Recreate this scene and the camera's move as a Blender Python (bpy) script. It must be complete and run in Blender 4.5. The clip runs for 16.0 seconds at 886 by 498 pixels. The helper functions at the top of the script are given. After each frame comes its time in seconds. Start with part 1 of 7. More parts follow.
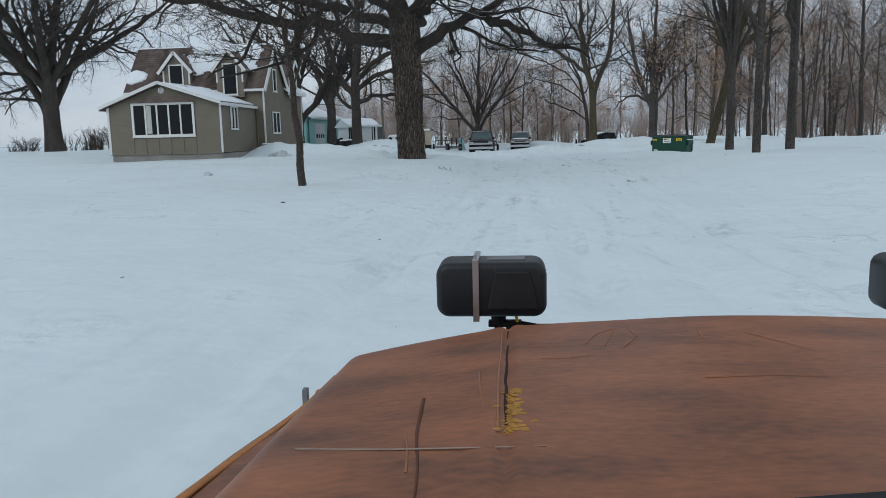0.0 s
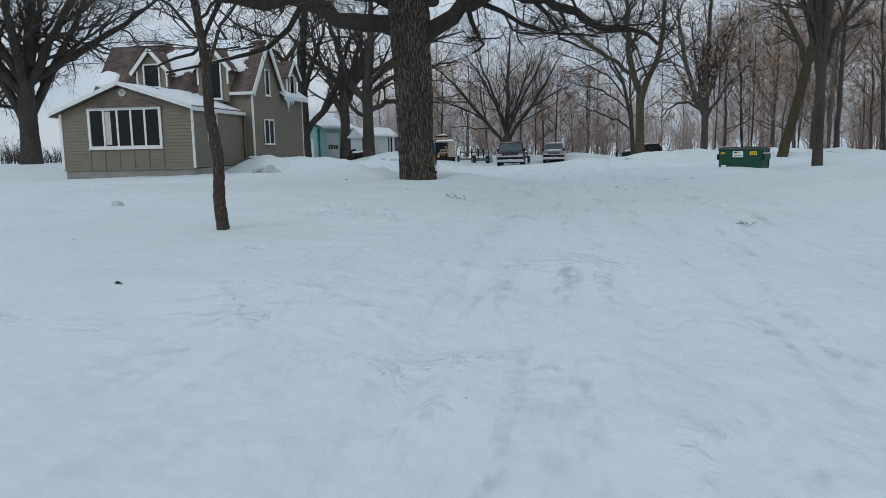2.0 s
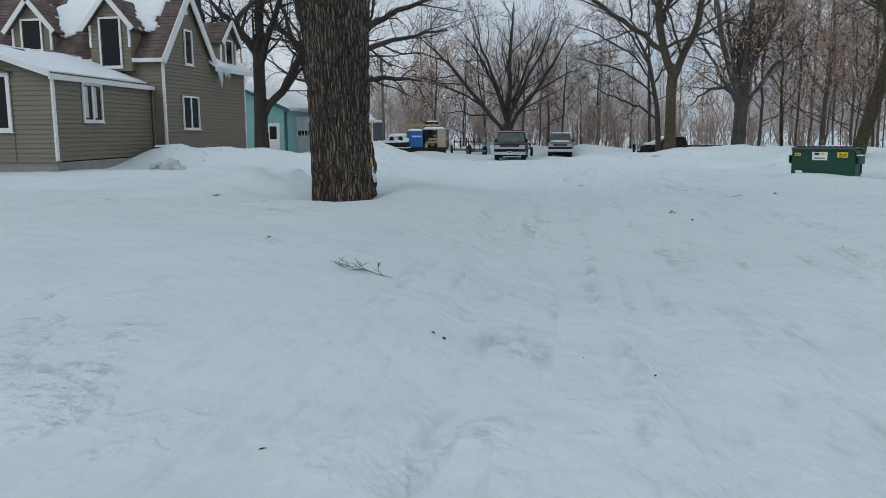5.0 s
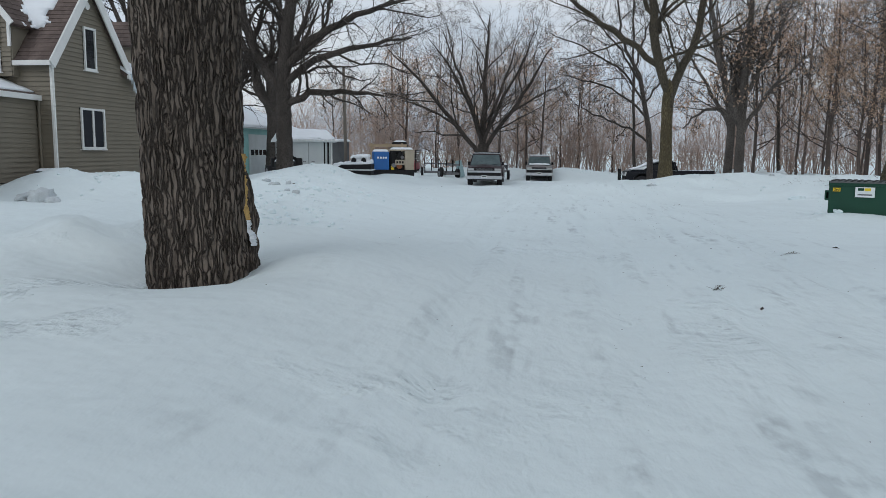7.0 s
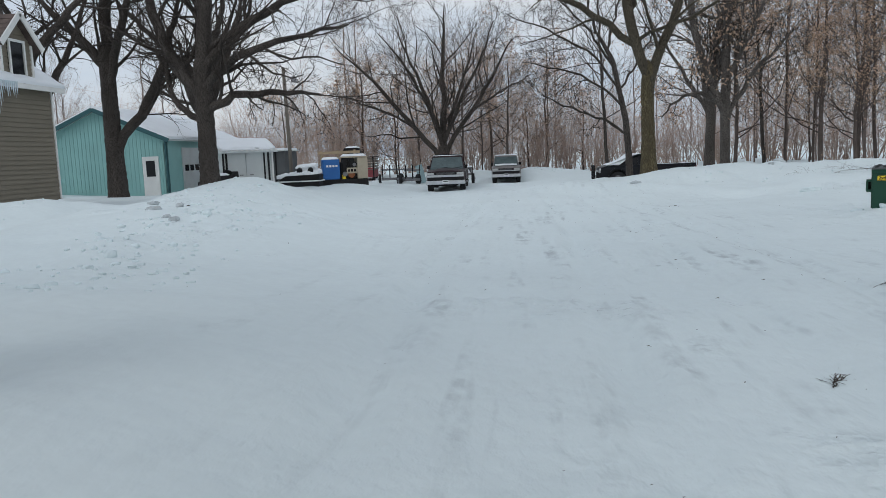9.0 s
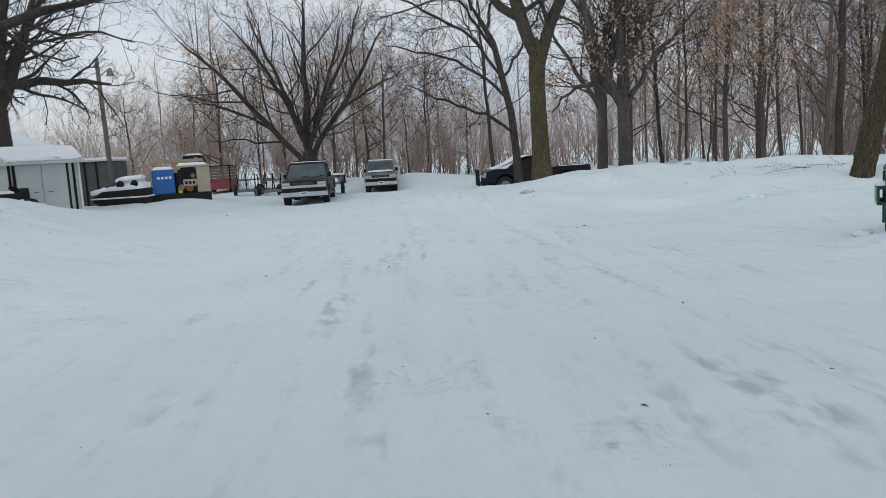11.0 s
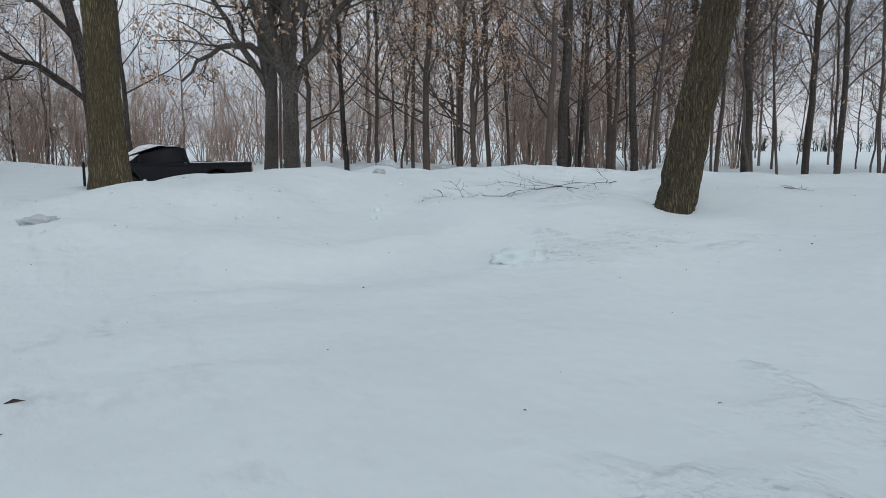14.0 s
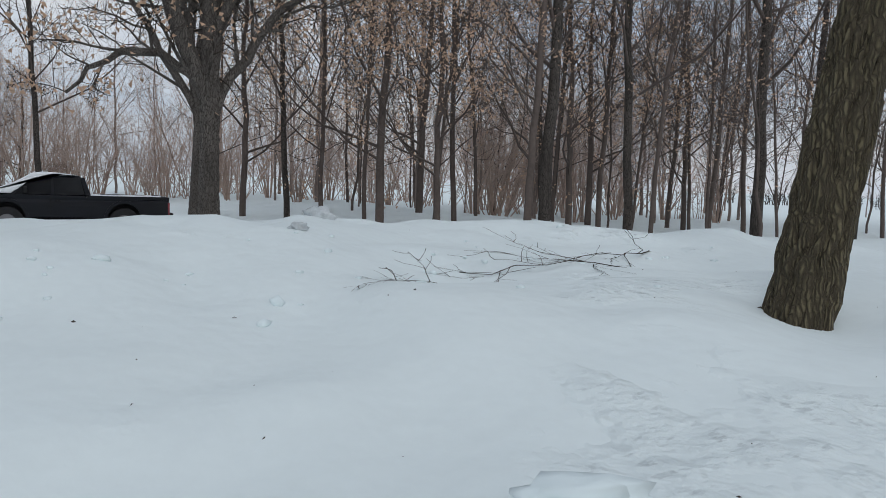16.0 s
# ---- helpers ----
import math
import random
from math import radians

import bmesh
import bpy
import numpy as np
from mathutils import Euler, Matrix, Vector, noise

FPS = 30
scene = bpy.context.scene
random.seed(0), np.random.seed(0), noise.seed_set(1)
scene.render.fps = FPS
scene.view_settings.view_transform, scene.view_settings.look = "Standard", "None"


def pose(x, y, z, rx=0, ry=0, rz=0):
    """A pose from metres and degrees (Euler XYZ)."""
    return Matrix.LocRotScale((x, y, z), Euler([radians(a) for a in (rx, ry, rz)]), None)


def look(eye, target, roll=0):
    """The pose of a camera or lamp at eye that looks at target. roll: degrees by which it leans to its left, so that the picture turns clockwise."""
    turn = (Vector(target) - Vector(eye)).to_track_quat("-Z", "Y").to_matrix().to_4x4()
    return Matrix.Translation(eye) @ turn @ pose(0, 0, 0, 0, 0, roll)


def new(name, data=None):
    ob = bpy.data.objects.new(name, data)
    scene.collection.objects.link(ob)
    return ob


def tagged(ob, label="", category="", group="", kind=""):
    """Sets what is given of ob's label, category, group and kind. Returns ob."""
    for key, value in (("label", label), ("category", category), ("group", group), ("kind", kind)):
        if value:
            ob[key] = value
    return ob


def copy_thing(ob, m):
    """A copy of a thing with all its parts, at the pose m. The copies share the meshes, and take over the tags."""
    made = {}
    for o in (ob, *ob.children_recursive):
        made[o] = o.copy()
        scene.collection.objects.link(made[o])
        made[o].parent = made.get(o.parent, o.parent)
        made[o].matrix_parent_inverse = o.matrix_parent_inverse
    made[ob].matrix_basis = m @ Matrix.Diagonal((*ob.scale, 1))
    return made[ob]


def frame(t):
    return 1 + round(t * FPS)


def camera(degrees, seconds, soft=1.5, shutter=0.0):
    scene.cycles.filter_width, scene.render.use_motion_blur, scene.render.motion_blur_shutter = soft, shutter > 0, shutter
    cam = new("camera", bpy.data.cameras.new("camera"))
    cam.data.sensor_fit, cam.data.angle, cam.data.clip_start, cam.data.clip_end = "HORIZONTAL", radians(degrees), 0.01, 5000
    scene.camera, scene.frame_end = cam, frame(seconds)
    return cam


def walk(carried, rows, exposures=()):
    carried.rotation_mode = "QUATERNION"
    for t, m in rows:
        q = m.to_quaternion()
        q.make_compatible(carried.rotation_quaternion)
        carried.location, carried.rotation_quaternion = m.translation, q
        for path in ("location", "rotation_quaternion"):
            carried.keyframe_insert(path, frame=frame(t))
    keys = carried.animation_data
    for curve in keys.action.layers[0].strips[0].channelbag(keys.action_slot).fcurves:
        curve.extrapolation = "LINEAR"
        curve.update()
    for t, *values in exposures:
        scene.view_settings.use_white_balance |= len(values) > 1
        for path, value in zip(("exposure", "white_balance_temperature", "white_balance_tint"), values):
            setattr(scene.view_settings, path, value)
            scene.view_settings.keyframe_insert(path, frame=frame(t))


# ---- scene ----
cam = camera(60.0, 16.0, soft=0.8)

PATH = [
    (0, (1.076, 2.288, 1.514), (0.817, 4.249, 1.218), -1.4),
    (0.5, (1.017, 3.813, 1.537), (0.762, 5.779, 1.274), -1.3),
    (1, (0.928, 5.328, 1.552), (0.76, 7.307, 1.315), -1.3),
    (1.5, (0.802, 6.9, 1.559), (0.6, 8.876, 1.327), -1.1),
    (2, (0.639, 8.4, 1.556), (0.305, 10.354, 1.288), -1.3),
    (2.5, (0.54, 9.863, 1.565), (0.19, 11.813, 1.29), -0.6),
    (3, (0.395, 11.229, 1.573), (0.036, 13.174, 1.275), -0.1),
    (3.5, (0.334, 12.555, 1.617), (-0.036, 14.497, 1.309), -0.1),
    (4, (0.3, 13.822, 1.632), (-0.069, 15.764, 1.327), -0.6),
    (6.5, (0.0, 19.736, 1.773), (-0.285, 21.696, 1.496), 0.9),
    (7, (-0.05, 20.758, 1.805), (-0.327, 22.723, 1.55), 0.5),
    (7.5, (-0.017, 21.755, 1.707), (-0.281, 23.723, 1.464), 0.0),
    (8, (-0.033, 22.635, 1.71), (-0.288, 24.603, 1.462), -1.0),
    (8.5, (-0.06, 23.657, 1.744), (-0.312, 25.626, 1.498), -1.8),
    (11, (0.712, 30.48, 1.658), (0.782, 32.463, 1.413), -3.5),
    (11.5, (0.996, 32.065, 1.661), (1.123, 34.045, 1.404), -3.3),
    (12, (1.381, 33.584, 1.663), (1.858, 35.514, 1.441), -1.2),
    (12.5, (1.922, 35.079, 1.605), (2.485, 36.986, 1.39), -0.7),
    (13, (2.549, 36.553, 1.545), (3.192, 38.434, 1.327), -1.2),
    (13.5, (3.16, 37.919, 1.512), (3.892, 39.762, 1.247), -1.0),
    (14, (3.849, 39.223, 1.475), (4.681, 41.02, 1.197), -0.1),
    (14.5, (4.401, 40.345, 1.516), (5.335, 42.101, 1.308), 0.5),
    (15, (4.941, 41.461, 1.538), (5.917, 43.197, 1.352), 0.5),
    (15.5, (5.348, 42.366, 1.554), (6.338, 44.094, 1.373), 0.9),
    (16, (5.585, 42.926, 1.507), (6.525, 44.683, 1.333), 2.1),
]
walk(cam, [(t, look(e, g, r)) for t, e, g, r in PATH], [(0, -0.04, 5960, 6), (4, -0.06, 5980, 6), (7, 0.12, 6150, 8), (12, 0.15, 6250, 9), (16, 0.10, 6300, 10)])

# ---- light ----
world = bpy.data.worlds.new("overcast_winter_sky")
scene.world = world
world.use_nodes = True
wt = world.node_tree
for n in list(wt.nodes):
    wt.nodes.remove(n)
w_out = wt.nodes.new("ShaderNodeOutputWorld")
w_bg = wt.nodes.new("ShaderNodeBackground")
w_sky = wt.nodes.new("ShaderNodeTexSky")
w_sky.sky_type = "NISHITA"
w_sky.sun_disc = False
w_sky.sun_elevation, w_sky.sun_rotation = radians(24), radians(150)
w_sky.dust_density = 3.0
w_co = wt.nodes.new("ShaderNodeTexCoord")
w_map = wt.nodes.new("ShaderNodeMapping")
w_map.inputs["Scale"].default_value = (1.0, 1.0, 3.2)
w_noise = wt.nodes.new("ShaderNodeTexNoise")
w_noise.inputs["Scale"].default_value = 2.3
w_noise.inputs["Detail"].default_value = 6
w_noise.inputs["Roughness"].default_value = 0.55
w_ramp = wt.nodes.new("ShaderNodeValToRGB")
w_ramp.color_ramp.elements[0].position, w_ramp.color_ramp.elements[0].color = 0.34, (6.0, 6.9, 8.1, 1)
w_ramp.color_ramp.elements[1].position, w_ramp.color_ramp.elements[1].color = 0.6, (8.7, 8.8, 9.0, 1)
w_mix = wt.nodes.new("ShaderNodeMixRGB")
w_mix.inputs[0].default_value = 0.86
wt.links.new(w_co.outputs["Generated"], w_map.inputs["Vector"])
wt.links.new(w_map.outputs[0], w_noise.inputs["Vector"])
wt.links.new(w_noise.outputs["Fac"], w_ramp.inputs[0])
wt.links.new(w_sky.outputs[0], w_mix.inputs[1])
wt.links.new(w_ramp.outputs[0], w_mix.inputs[2])
wt.links.new(w_mix.outputs[0], w_bg.inputs[0])
w_bg.inputs[1].default_value = 0.081
wt.links.new(w_bg.outputs[0], w_out.inputs[0])

sun = new("sun", bpy.data.lights.new("sun", "SUN"))
sun.data.energy, sun.data.angle, sun.data.color = 0.5, radians(25), (1.0, 0.97, 0.93)
sun.matrix_basis = look((-20, -30, 26), (0, 0, 0))


# ---- materials ----
def mat(name, color, rough=0.8, spread=0.25, scale=6.0, fine=60.0, bump=0.2, metal=0.0, tint=None, stretch=(1, 1, 1), dist=0.01, spec=0.3):
    """A procedural surface: base colour varied at two scales, with fine relief."""
    m = bpy.data.materials.new(name)
    m.use_nodes = True
    t = m.node_tree
    b = t.nodes["Principled BSDF"]
    co = t.nodes.new("ShaderNodeTexCoord")
    mp = t.nodes.new("ShaderNodeMapping")
    mp.inputs["Scale"].default_value = stretch
    t.links.new(co.outputs["Object"], mp.inputs["Vector"])
    big = t.nodes.new("ShaderNodeTexNoise")
    big.inputs["Scale"].default_value, big.inputs["Detail"].default_value = scale, 5
    small = t.nodes.new("ShaderNodeTexNoise")
    small.inputs["Scale"].default_value, small.inputs["Detail"].default_value = fine, 4
    for n in (big, small):
        t.links.new(mp.outputs[0], n.inputs["Vector"])
    ramp = t.nodes.new("ShaderNodeValToRGB")
    lo = [max(0, c * (1 - spread)) for c in color]
    hi = [min(1, c * (1 + spread)) for c in (tint or color)]
    ramp.color_ramp.elements[0].position, ramp.color_ramp.elements[1].position = 0.3, 0.7
    ramp.color_ramp.elements[0].color, ramp.color_ramp.elements[1].color = (*lo, 1), (*hi, 1)
    mix = t.nodes.new("ShaderNodeMath")
    mix.operation = "MULTIPLY_ADD"
    mix.inputs[1].default_value = 0.35
    sub = t.nodes.new("ShaderNodeMath")
    sub.operation = "MULTIPLY"
    sub.inputs[1].default_value = 0.65
    t.links.new(big.outputs["Fac"], sub.inputs[0])
    t.links.new(small.outputs["Fac"], mix.inputs[0])
    t.links.new(sub.outputs[0], mix.inputs[2])
    t.links.new(mix.outputs[0], ramp.inputs[0])
    t.links.new(ramp.outputs[0], b.inputs["Base Color"])
    b.inputs["Roughness"].default_value, b.inputs["Metallic"].default_value = rough, metal
    b.inputs["Specular IOR Level"].default_value = spec
    if bump:
        bp = t.nodes.new("ShaderNodeBump")
        bp.inputs["Strength"].default_value, bp.inputs["Distance"].default_value = bump, dist
        t.links.new(mix.outputs[0], bp.inputs["Height"])
        t.links.new(bp.outputs[0], b.inputs["Normal"])
    return m


def snow_topped(m, amount=0.62):
    """Lets snow lie on the upward faces of a material."""
    t = m.node_tree
    b = t.nodes["Principled BSDF"]
    base = b.inputs["Base Color"].links[0].from_socket
    geo = t.nodes.new("ShaderNodeNewGeometry")
    sep = t.nodes.new("ShaderNodeSeparateXYZ")
    t.links.new(geo.outputs["Normal"], sep.inputs[0])
    no = t.nodes.new("ShaderNodeTexNoise")
    no.inputs["Scale"].default_value = 1.3
    t.links.new(geo.outputs["Position"], no.inputs["Vector"])
    mul = t.nodes.new("ShaderNodeMath")
    mul.operation = "MULTIPLY"
    t.links.new(sep.outputs["Z"], mul.inputs[0])
    t.links.new(no.outputs["Fac"], mul.inputs[1])
    gt = t.nodes.new("ShaderNodeMath")
    gt.operation = "GREATER_THAN"
    gt.inputs[1].default_value = amount
    t.links.new(mul.outputs[0], gt.inputs[0])
    mx = t.nodes.new("ShaderNodeMixRGB")
    mx.inputs[2].default_value = (0.8, 0.83, 0.86, 1)
    t.links.new(gt.outputs[0], mx.inputs[0])
    t.links.new(base, mx.inputs[1])
    t.links.new(mx.outputs[0], b.inputs["Base Color"])
    return m


def glass_mat(name, color, rough=0.06):
    return mat(name, color, rough, 0.3, 1.5, 9, 0.0, spec=0.25)


M_SNOW = mat("snow", (0.72, 0.81, 0.83), 0.75, 0.035, 0.5, 9.0, 0.25, dist=0.03, spec=0.15)


def trodden_snow():
    """Snow of the yard: drifts, clods and grains, with packed grey streaks along the drive."""
    m = mat("trodden_snow", (0.718, 0.79, 0.80), 0.75, 0.04, 0.5, 9.0, 0.0, spec=0.15)
    t = m.node_tree
    b = t.nodes["Principled BSDF"]
    geo = t.nodes.new("ShaderNodeNewGeometry")

    def noise_at(scale, detail, stretch=(1, 1, 1)):
        mp = t.nodes.new("ShaderNodeMapping")
        mp.inputs["Scale"].default_value = stretch
        t.links.new(geo.outputs["Position"], mp.inputs["Vector"])
        n = t.nodes.new("ShaderNodeTexNoise")
        n.inputs["Scale"].default_value, n.inputs["Detail"].default_value = scale, detail
        t.links.new(mp.outputs[0], n.inputs["Vector"])
        return n.outputs["Fac"]

    def math_node(op, a, b2, c=None):
        n = t.nodes.new("ShaderNodeMath")
        n.operation = op
        for k, v in enumerate((a, b2, c)):
            if v is None:
                continue
            if isinstance(v, (int, float)):
                n.inputs[k].default_value = v
            else:
                t.links.new(v, n.inputs[k])
        return n.outputs[0]

    def ramp_of(fac, lo, hi):
        r = t.nodes.new("ShaderNodeMapRange")
        r.inputs["From Min"].default_value, r.inputs["From Max"].default_value = lo, hi
        t.links.new(fac, r.inputs["Value"])
        return r.outputs[0]

    sep = t.nodes.new("ShaderNodeSeparateXYZ")
    t.links.new(geo.outputs["Position"], sep.inputs[0])
    # the way down the drive bends slowly with y
    across = math_node("ABSOLUTE", math_node("ADD", sep.outputs["X"], -1.4), 0.0)
    lane = ramp_of(across, 4.2, 1.6)
    lane = math_node("MULTIPLY", lane, ramp_of(sep.outputs["Y"], 3.0, 14.0))
    lane = math_node("MULTIPLY", lane, ramp_of(sep.outputs["Y"], 60.0, 40.0))
    streak = ramp_of(noise_at(2.4, 6, (1.8, 0.13, 1)), 0.5, 0.62)
    patchy = math_node("MULTIPLY", ramp_of(noise_at(1.1, 5), 0.42, 0.62), ramp_of(noise_at(9.0, 4, (1, 0.5, 1)), 0.4, 0.62))
    crust = math_node("MULTIPLY", ramp_of(noise_at(0.5, 3), 0.56, 0.64), ramp_of(noise_at(2.2, 4, (1, 0.7, 1)), 0.48, 0.6))
    scraps = math_node("MULTIPLY", crust, ramp_of(noise_at(13.0, 4, (0.6, 1.0, 1)), 0.60, 0.68))
    dirt = math_node("MULTIPLY", math_node("MULTIPLY", streak, lane), math_node("MULTIPLY", patchy, 0.6))
    dirt = math_node("MAXIMUM", dirt, math_node("MULTIPLY", scraps, 0.55))
    mx = t.nodes.new("ShaderNodeMixRGB")
    base = b.inputs["Base Color"].links[0].from_socket
    mx.inputs[2].default_value = (0.36, 0.40, 0.42, 1)
    t.links.new(dirt, mx.inputs[0])
    t.links.new(base, mx.inputs[1])
    t.links.new(mx.outputs[0], b.inputs["Base Color"])
    tread = math_node("MULTIPLY", noise_at(4.0, 4, (1.6, 0.8, 1)), lane)
    h = math_node("MULTIPLY_ADD", noise_at(1.3, 3), 0.09, math_node("MULTIPLY", tread, 0.06))
    h = math_node("MULTIPLY_ADD", noise_at(7.0, 3), 0.007, h)
    h = math_node("MULTIPLY_ADD", math_node("MULTIPLY", crust, noise_at(8.0, 5)), 0.08, h)
    bp = t.nodes.new("ShaderNodeBump")
    bp.inputs["Strength"].default_value, bp.inputs["Distance"].default_value = 0.8, 1.0
    t.links.new(h, bp.inputs["Height"])
    t.links.new(bp.outputs[0], b.inputs["Normal"])
    return m


M_YARD = trodden_snow()
M_SNOWCAP = mat("roof_snow", (0.82, 0.85, 0.88), 0.75, 0.03, 1.2, 14.0, 0.2, dist=0.02, spec=0.15)
M_ICE = mat("icicle_ice", (0.6, 0.68, 0.74), 0.15, 0.1, 4, 30, 0.1, spec=0.6)


def bark(name, ridge_color, tint, furrow, scale=11.0, flat=0.22, depth=0.03, soft=0.13):
    """Bark: long plates over a mottled colour, with dark cracks between them painted in to deepen their shade."""
    m = mat(name, ridge_color, 0.95, 0.4, 2.5, 30.0, 0.0, tint=tint, stretch=(1, 1, 0.3))
    t = m.node_tree
    b = t.nodes["Principled BSDF"]
    co = t.nodes.new("ShaderNodeTexCoord")
    no = t.nodes.new("ShaderNodeTexNoise")
    no.inputs["Scale"].default_value, no.inputs["Detail"].default_value = 5.0, 4
    t.links.new(co.outputs["Object"], no.inputs["Vector"])
    warp = t.nodes.new("ShaderNodeVectorMath")
    warp.operation = "MULTIPLY_ADD"
    warp.inputs[1].default_value = (0.09, 0.09, 0.2)
    t.links.new(no.outputs["Color"], warp.inputs[0])
    t.links.new(co.outputs["Object"], warp.inputs[2])
    mp = t.nodes.new("ShaderNodeMapping")
    mp.inputs["Scale"].default_value = (1, 1, flat)
    t.links.new(warp.outputs[0], mp.inputs["Vector"])
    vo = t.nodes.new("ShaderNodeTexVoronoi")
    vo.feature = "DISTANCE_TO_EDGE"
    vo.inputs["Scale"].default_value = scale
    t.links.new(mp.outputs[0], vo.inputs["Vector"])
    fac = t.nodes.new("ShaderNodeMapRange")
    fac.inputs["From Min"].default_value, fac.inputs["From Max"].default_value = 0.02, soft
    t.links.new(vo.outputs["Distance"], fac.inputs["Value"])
    # the furrow colour darkens the cracks, adding to the relief's own weak shade
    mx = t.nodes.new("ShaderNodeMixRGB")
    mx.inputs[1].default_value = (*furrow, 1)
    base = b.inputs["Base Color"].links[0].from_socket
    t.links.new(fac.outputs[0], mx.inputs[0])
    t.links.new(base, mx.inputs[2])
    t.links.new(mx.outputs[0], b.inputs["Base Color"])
    grain = t.nodes.new("ShaderNodeTexNoise")
    grain.inputs["Scale"].default_value, grain.inputs["Detail"].default_value = 45, 4
    t.links.new(mp.outputs[0], grain.inputs["Vector"])
    hh = t.nodes.new("ShaderNodeMath")
    hh.operation = "MULTIPLY_ADD"
    hh.inputs[1].default_value = 0.35
    t.links.new(grain.outputs["Fac"], hh.inputs[0])
    t.links.new(fac.outputs[0], hh.inputs[2])
    bp = t.nodes.new("ShaderNodeBump")
    bp.inputs["Strength"].default_value, bp.inputs["Distance"].default_value = 1.0, depth
    t.links.new(hh.outputs[0], bp.inputs["Height"])
    t.links.new(bp.outputs[0], b.inputs["Normal"])
    return m


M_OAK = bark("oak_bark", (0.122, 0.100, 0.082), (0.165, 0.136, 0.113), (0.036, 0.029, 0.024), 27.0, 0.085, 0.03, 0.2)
M_LIMB = snow_topped(mat("oak_limb_bark", (0.042, 0.035, 0.031), 0.95, 0.35, 5.0, 40.0, 0.4, dist=0.01), 0.47)
M_TWIG = mat("dark_twigs", (0.052, 0.043, 0.037), 0.95, 0.3, 4.0, 30.0, 0.0)
M_GREYBARK = bark("grey_bark", (0.078, 0.067, 0.059), (0.1, 0.087, 0.078), (0.04, 0.034, 0.03), 30.0, 0.22, 0.015)
M_PALEBARK = bark("pale_grey_bark", (0.125, 0.11, 0.098), (0.16, 0.143, 0.13), (0.06, 0.052, 0.046), 34.0, 0.2, 0.015)
M_BROWNBARK = bark("brown_bark", (0.098, 0.078, 0.063), (0.135, 0.11, 0.092), (0.05, 0.039, 0.032), 46.0, 0.2, 0.015, 0.3)
M_MOSSBARK = bark("mossy_bark", (0.135, 0.113, 0.062), (0.175, 0.148, 0.082), (0.08, 0.064, 0.04), 36.0, 0.1, 0.02, 0.3)
M_LEANBARK = bark("olive_brown_bark", (0.105, 0.089, 0.054), (0.138, 0.118, 0.072), (0.055, 0.045, 0.03), 34.0, 0.1, 0.02, 0.3)
M_LIMBMOSS = bark("dark_olive_bark", (0.082, 0.07, 0.05), (0.105, 0.09, 0.066), (0.045, 0.038, 0.028), 34.0, 0.15, 0.015)
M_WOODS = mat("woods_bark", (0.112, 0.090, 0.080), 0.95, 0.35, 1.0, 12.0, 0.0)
# woods bark again, its base colour lightened to stand for haze over distance
M_FARWOODS = mat("haze_paled_bark", (0.215, 0.172, 0.152), 0.95, 0.35, 1.0, 12.0, 0.0)
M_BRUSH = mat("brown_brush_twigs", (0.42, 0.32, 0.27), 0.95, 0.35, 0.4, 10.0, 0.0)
M_LEAF = mat("dead_oak_leaves", (0.48, 0.325, 0.225), 0.85, 0.35, 2.0, 30.0, 0.0)
M_WOUND = mat("bare_yellow_wood", (0.55, 0.36, 0.13), 0.8, 0.3, 8.0, 50.0, 0.3)


# ---- builders ----
def finish(ob, material, smooth=False):
    ob.data.materials.append(material)
    if smooth:
        ob.data.polygons.foreach_set("use_smooth", [True] * len(ob.data.polygons))
    return ob


def thing(name, at=(0, 0, 0), turn=0.0, label="", category="", group="", kind=""):
    """An Empty at the base of a thing, to hold its parts."""
    ob = new(name)
    ob.empty_display_size = 0.2
    ob.matrix_basis = pose(*at, 0, 0, turn)
    return tagged(ob, label, category, group, kind)


def under(ob, parent):
    if parent:
        ob.parent = parent
    return ob


def part(name, bm, material, parent=None, label="", smooth=False, bevel=0.0):
    """Links a bmesh as one mesh object under a thing or a part."""
    if bevel:
        bmesh.ops.bevel(bm, geom=list(bm.edges), offset=bevel, segments=2, affect="EDGES", profile=0.6)
    bmesh.ops.recalc_face_normals(bm, faces=bm.faces)
    me = bpy.data.meshes.new(name)
    bm.to_mesh(me)
    bm.free()
    ob = under(finish(new(name, me), material, smooth), parent)
    return tagged(ob, label)


def part_np(name, verts, faces, material, parent=None, label="", smooth=True, kind=""):
    me = bpy.data.meshes.new(name)
    me.from_pydata(np.asarray(verts, dtype=float).tolist(), [], [f[:3] if len(f) == 4 and f[2] == f[3] else f for f in np.asarray(faces).tolist()])
    me.update()
    ob = under(finish(new(name, me), material, smooth), parent)
    return tagged(ob, label, kind=kind)


def box(bm, x0, x1, y0, y1, z0, z1, top=(0, 0, 0, 0)):
    """A box whose top may be drawn in at x0, x1, y0, y1."""
    a, b, c, d = top
    pts = [(x0, y0, z0), (x1, y0, z0), (x1, y1, z0), (x0, y1, z0),
           (x0 + a, y0 + c, z1), (x1 - b, y0 + c, z1), (x1 - b, y1 - d, z1), (x0 + a, y1 - d, z1)]
    v = [bm.verts.new(p) for p in pts]
    for f in ((3, 2, 1, 0), (4, 5, 6, 7), (0, 1, 5, 4), (1, 2, 6, 5), (2, 3, 7, 6), (3, 0, 4, 7)):
        bm.faces.new([v[i] for i in f])
    return v


def boxes(*rows):
    bm = bmesh.new()
    for r in rows:
        box(bm, *r)
    return bm


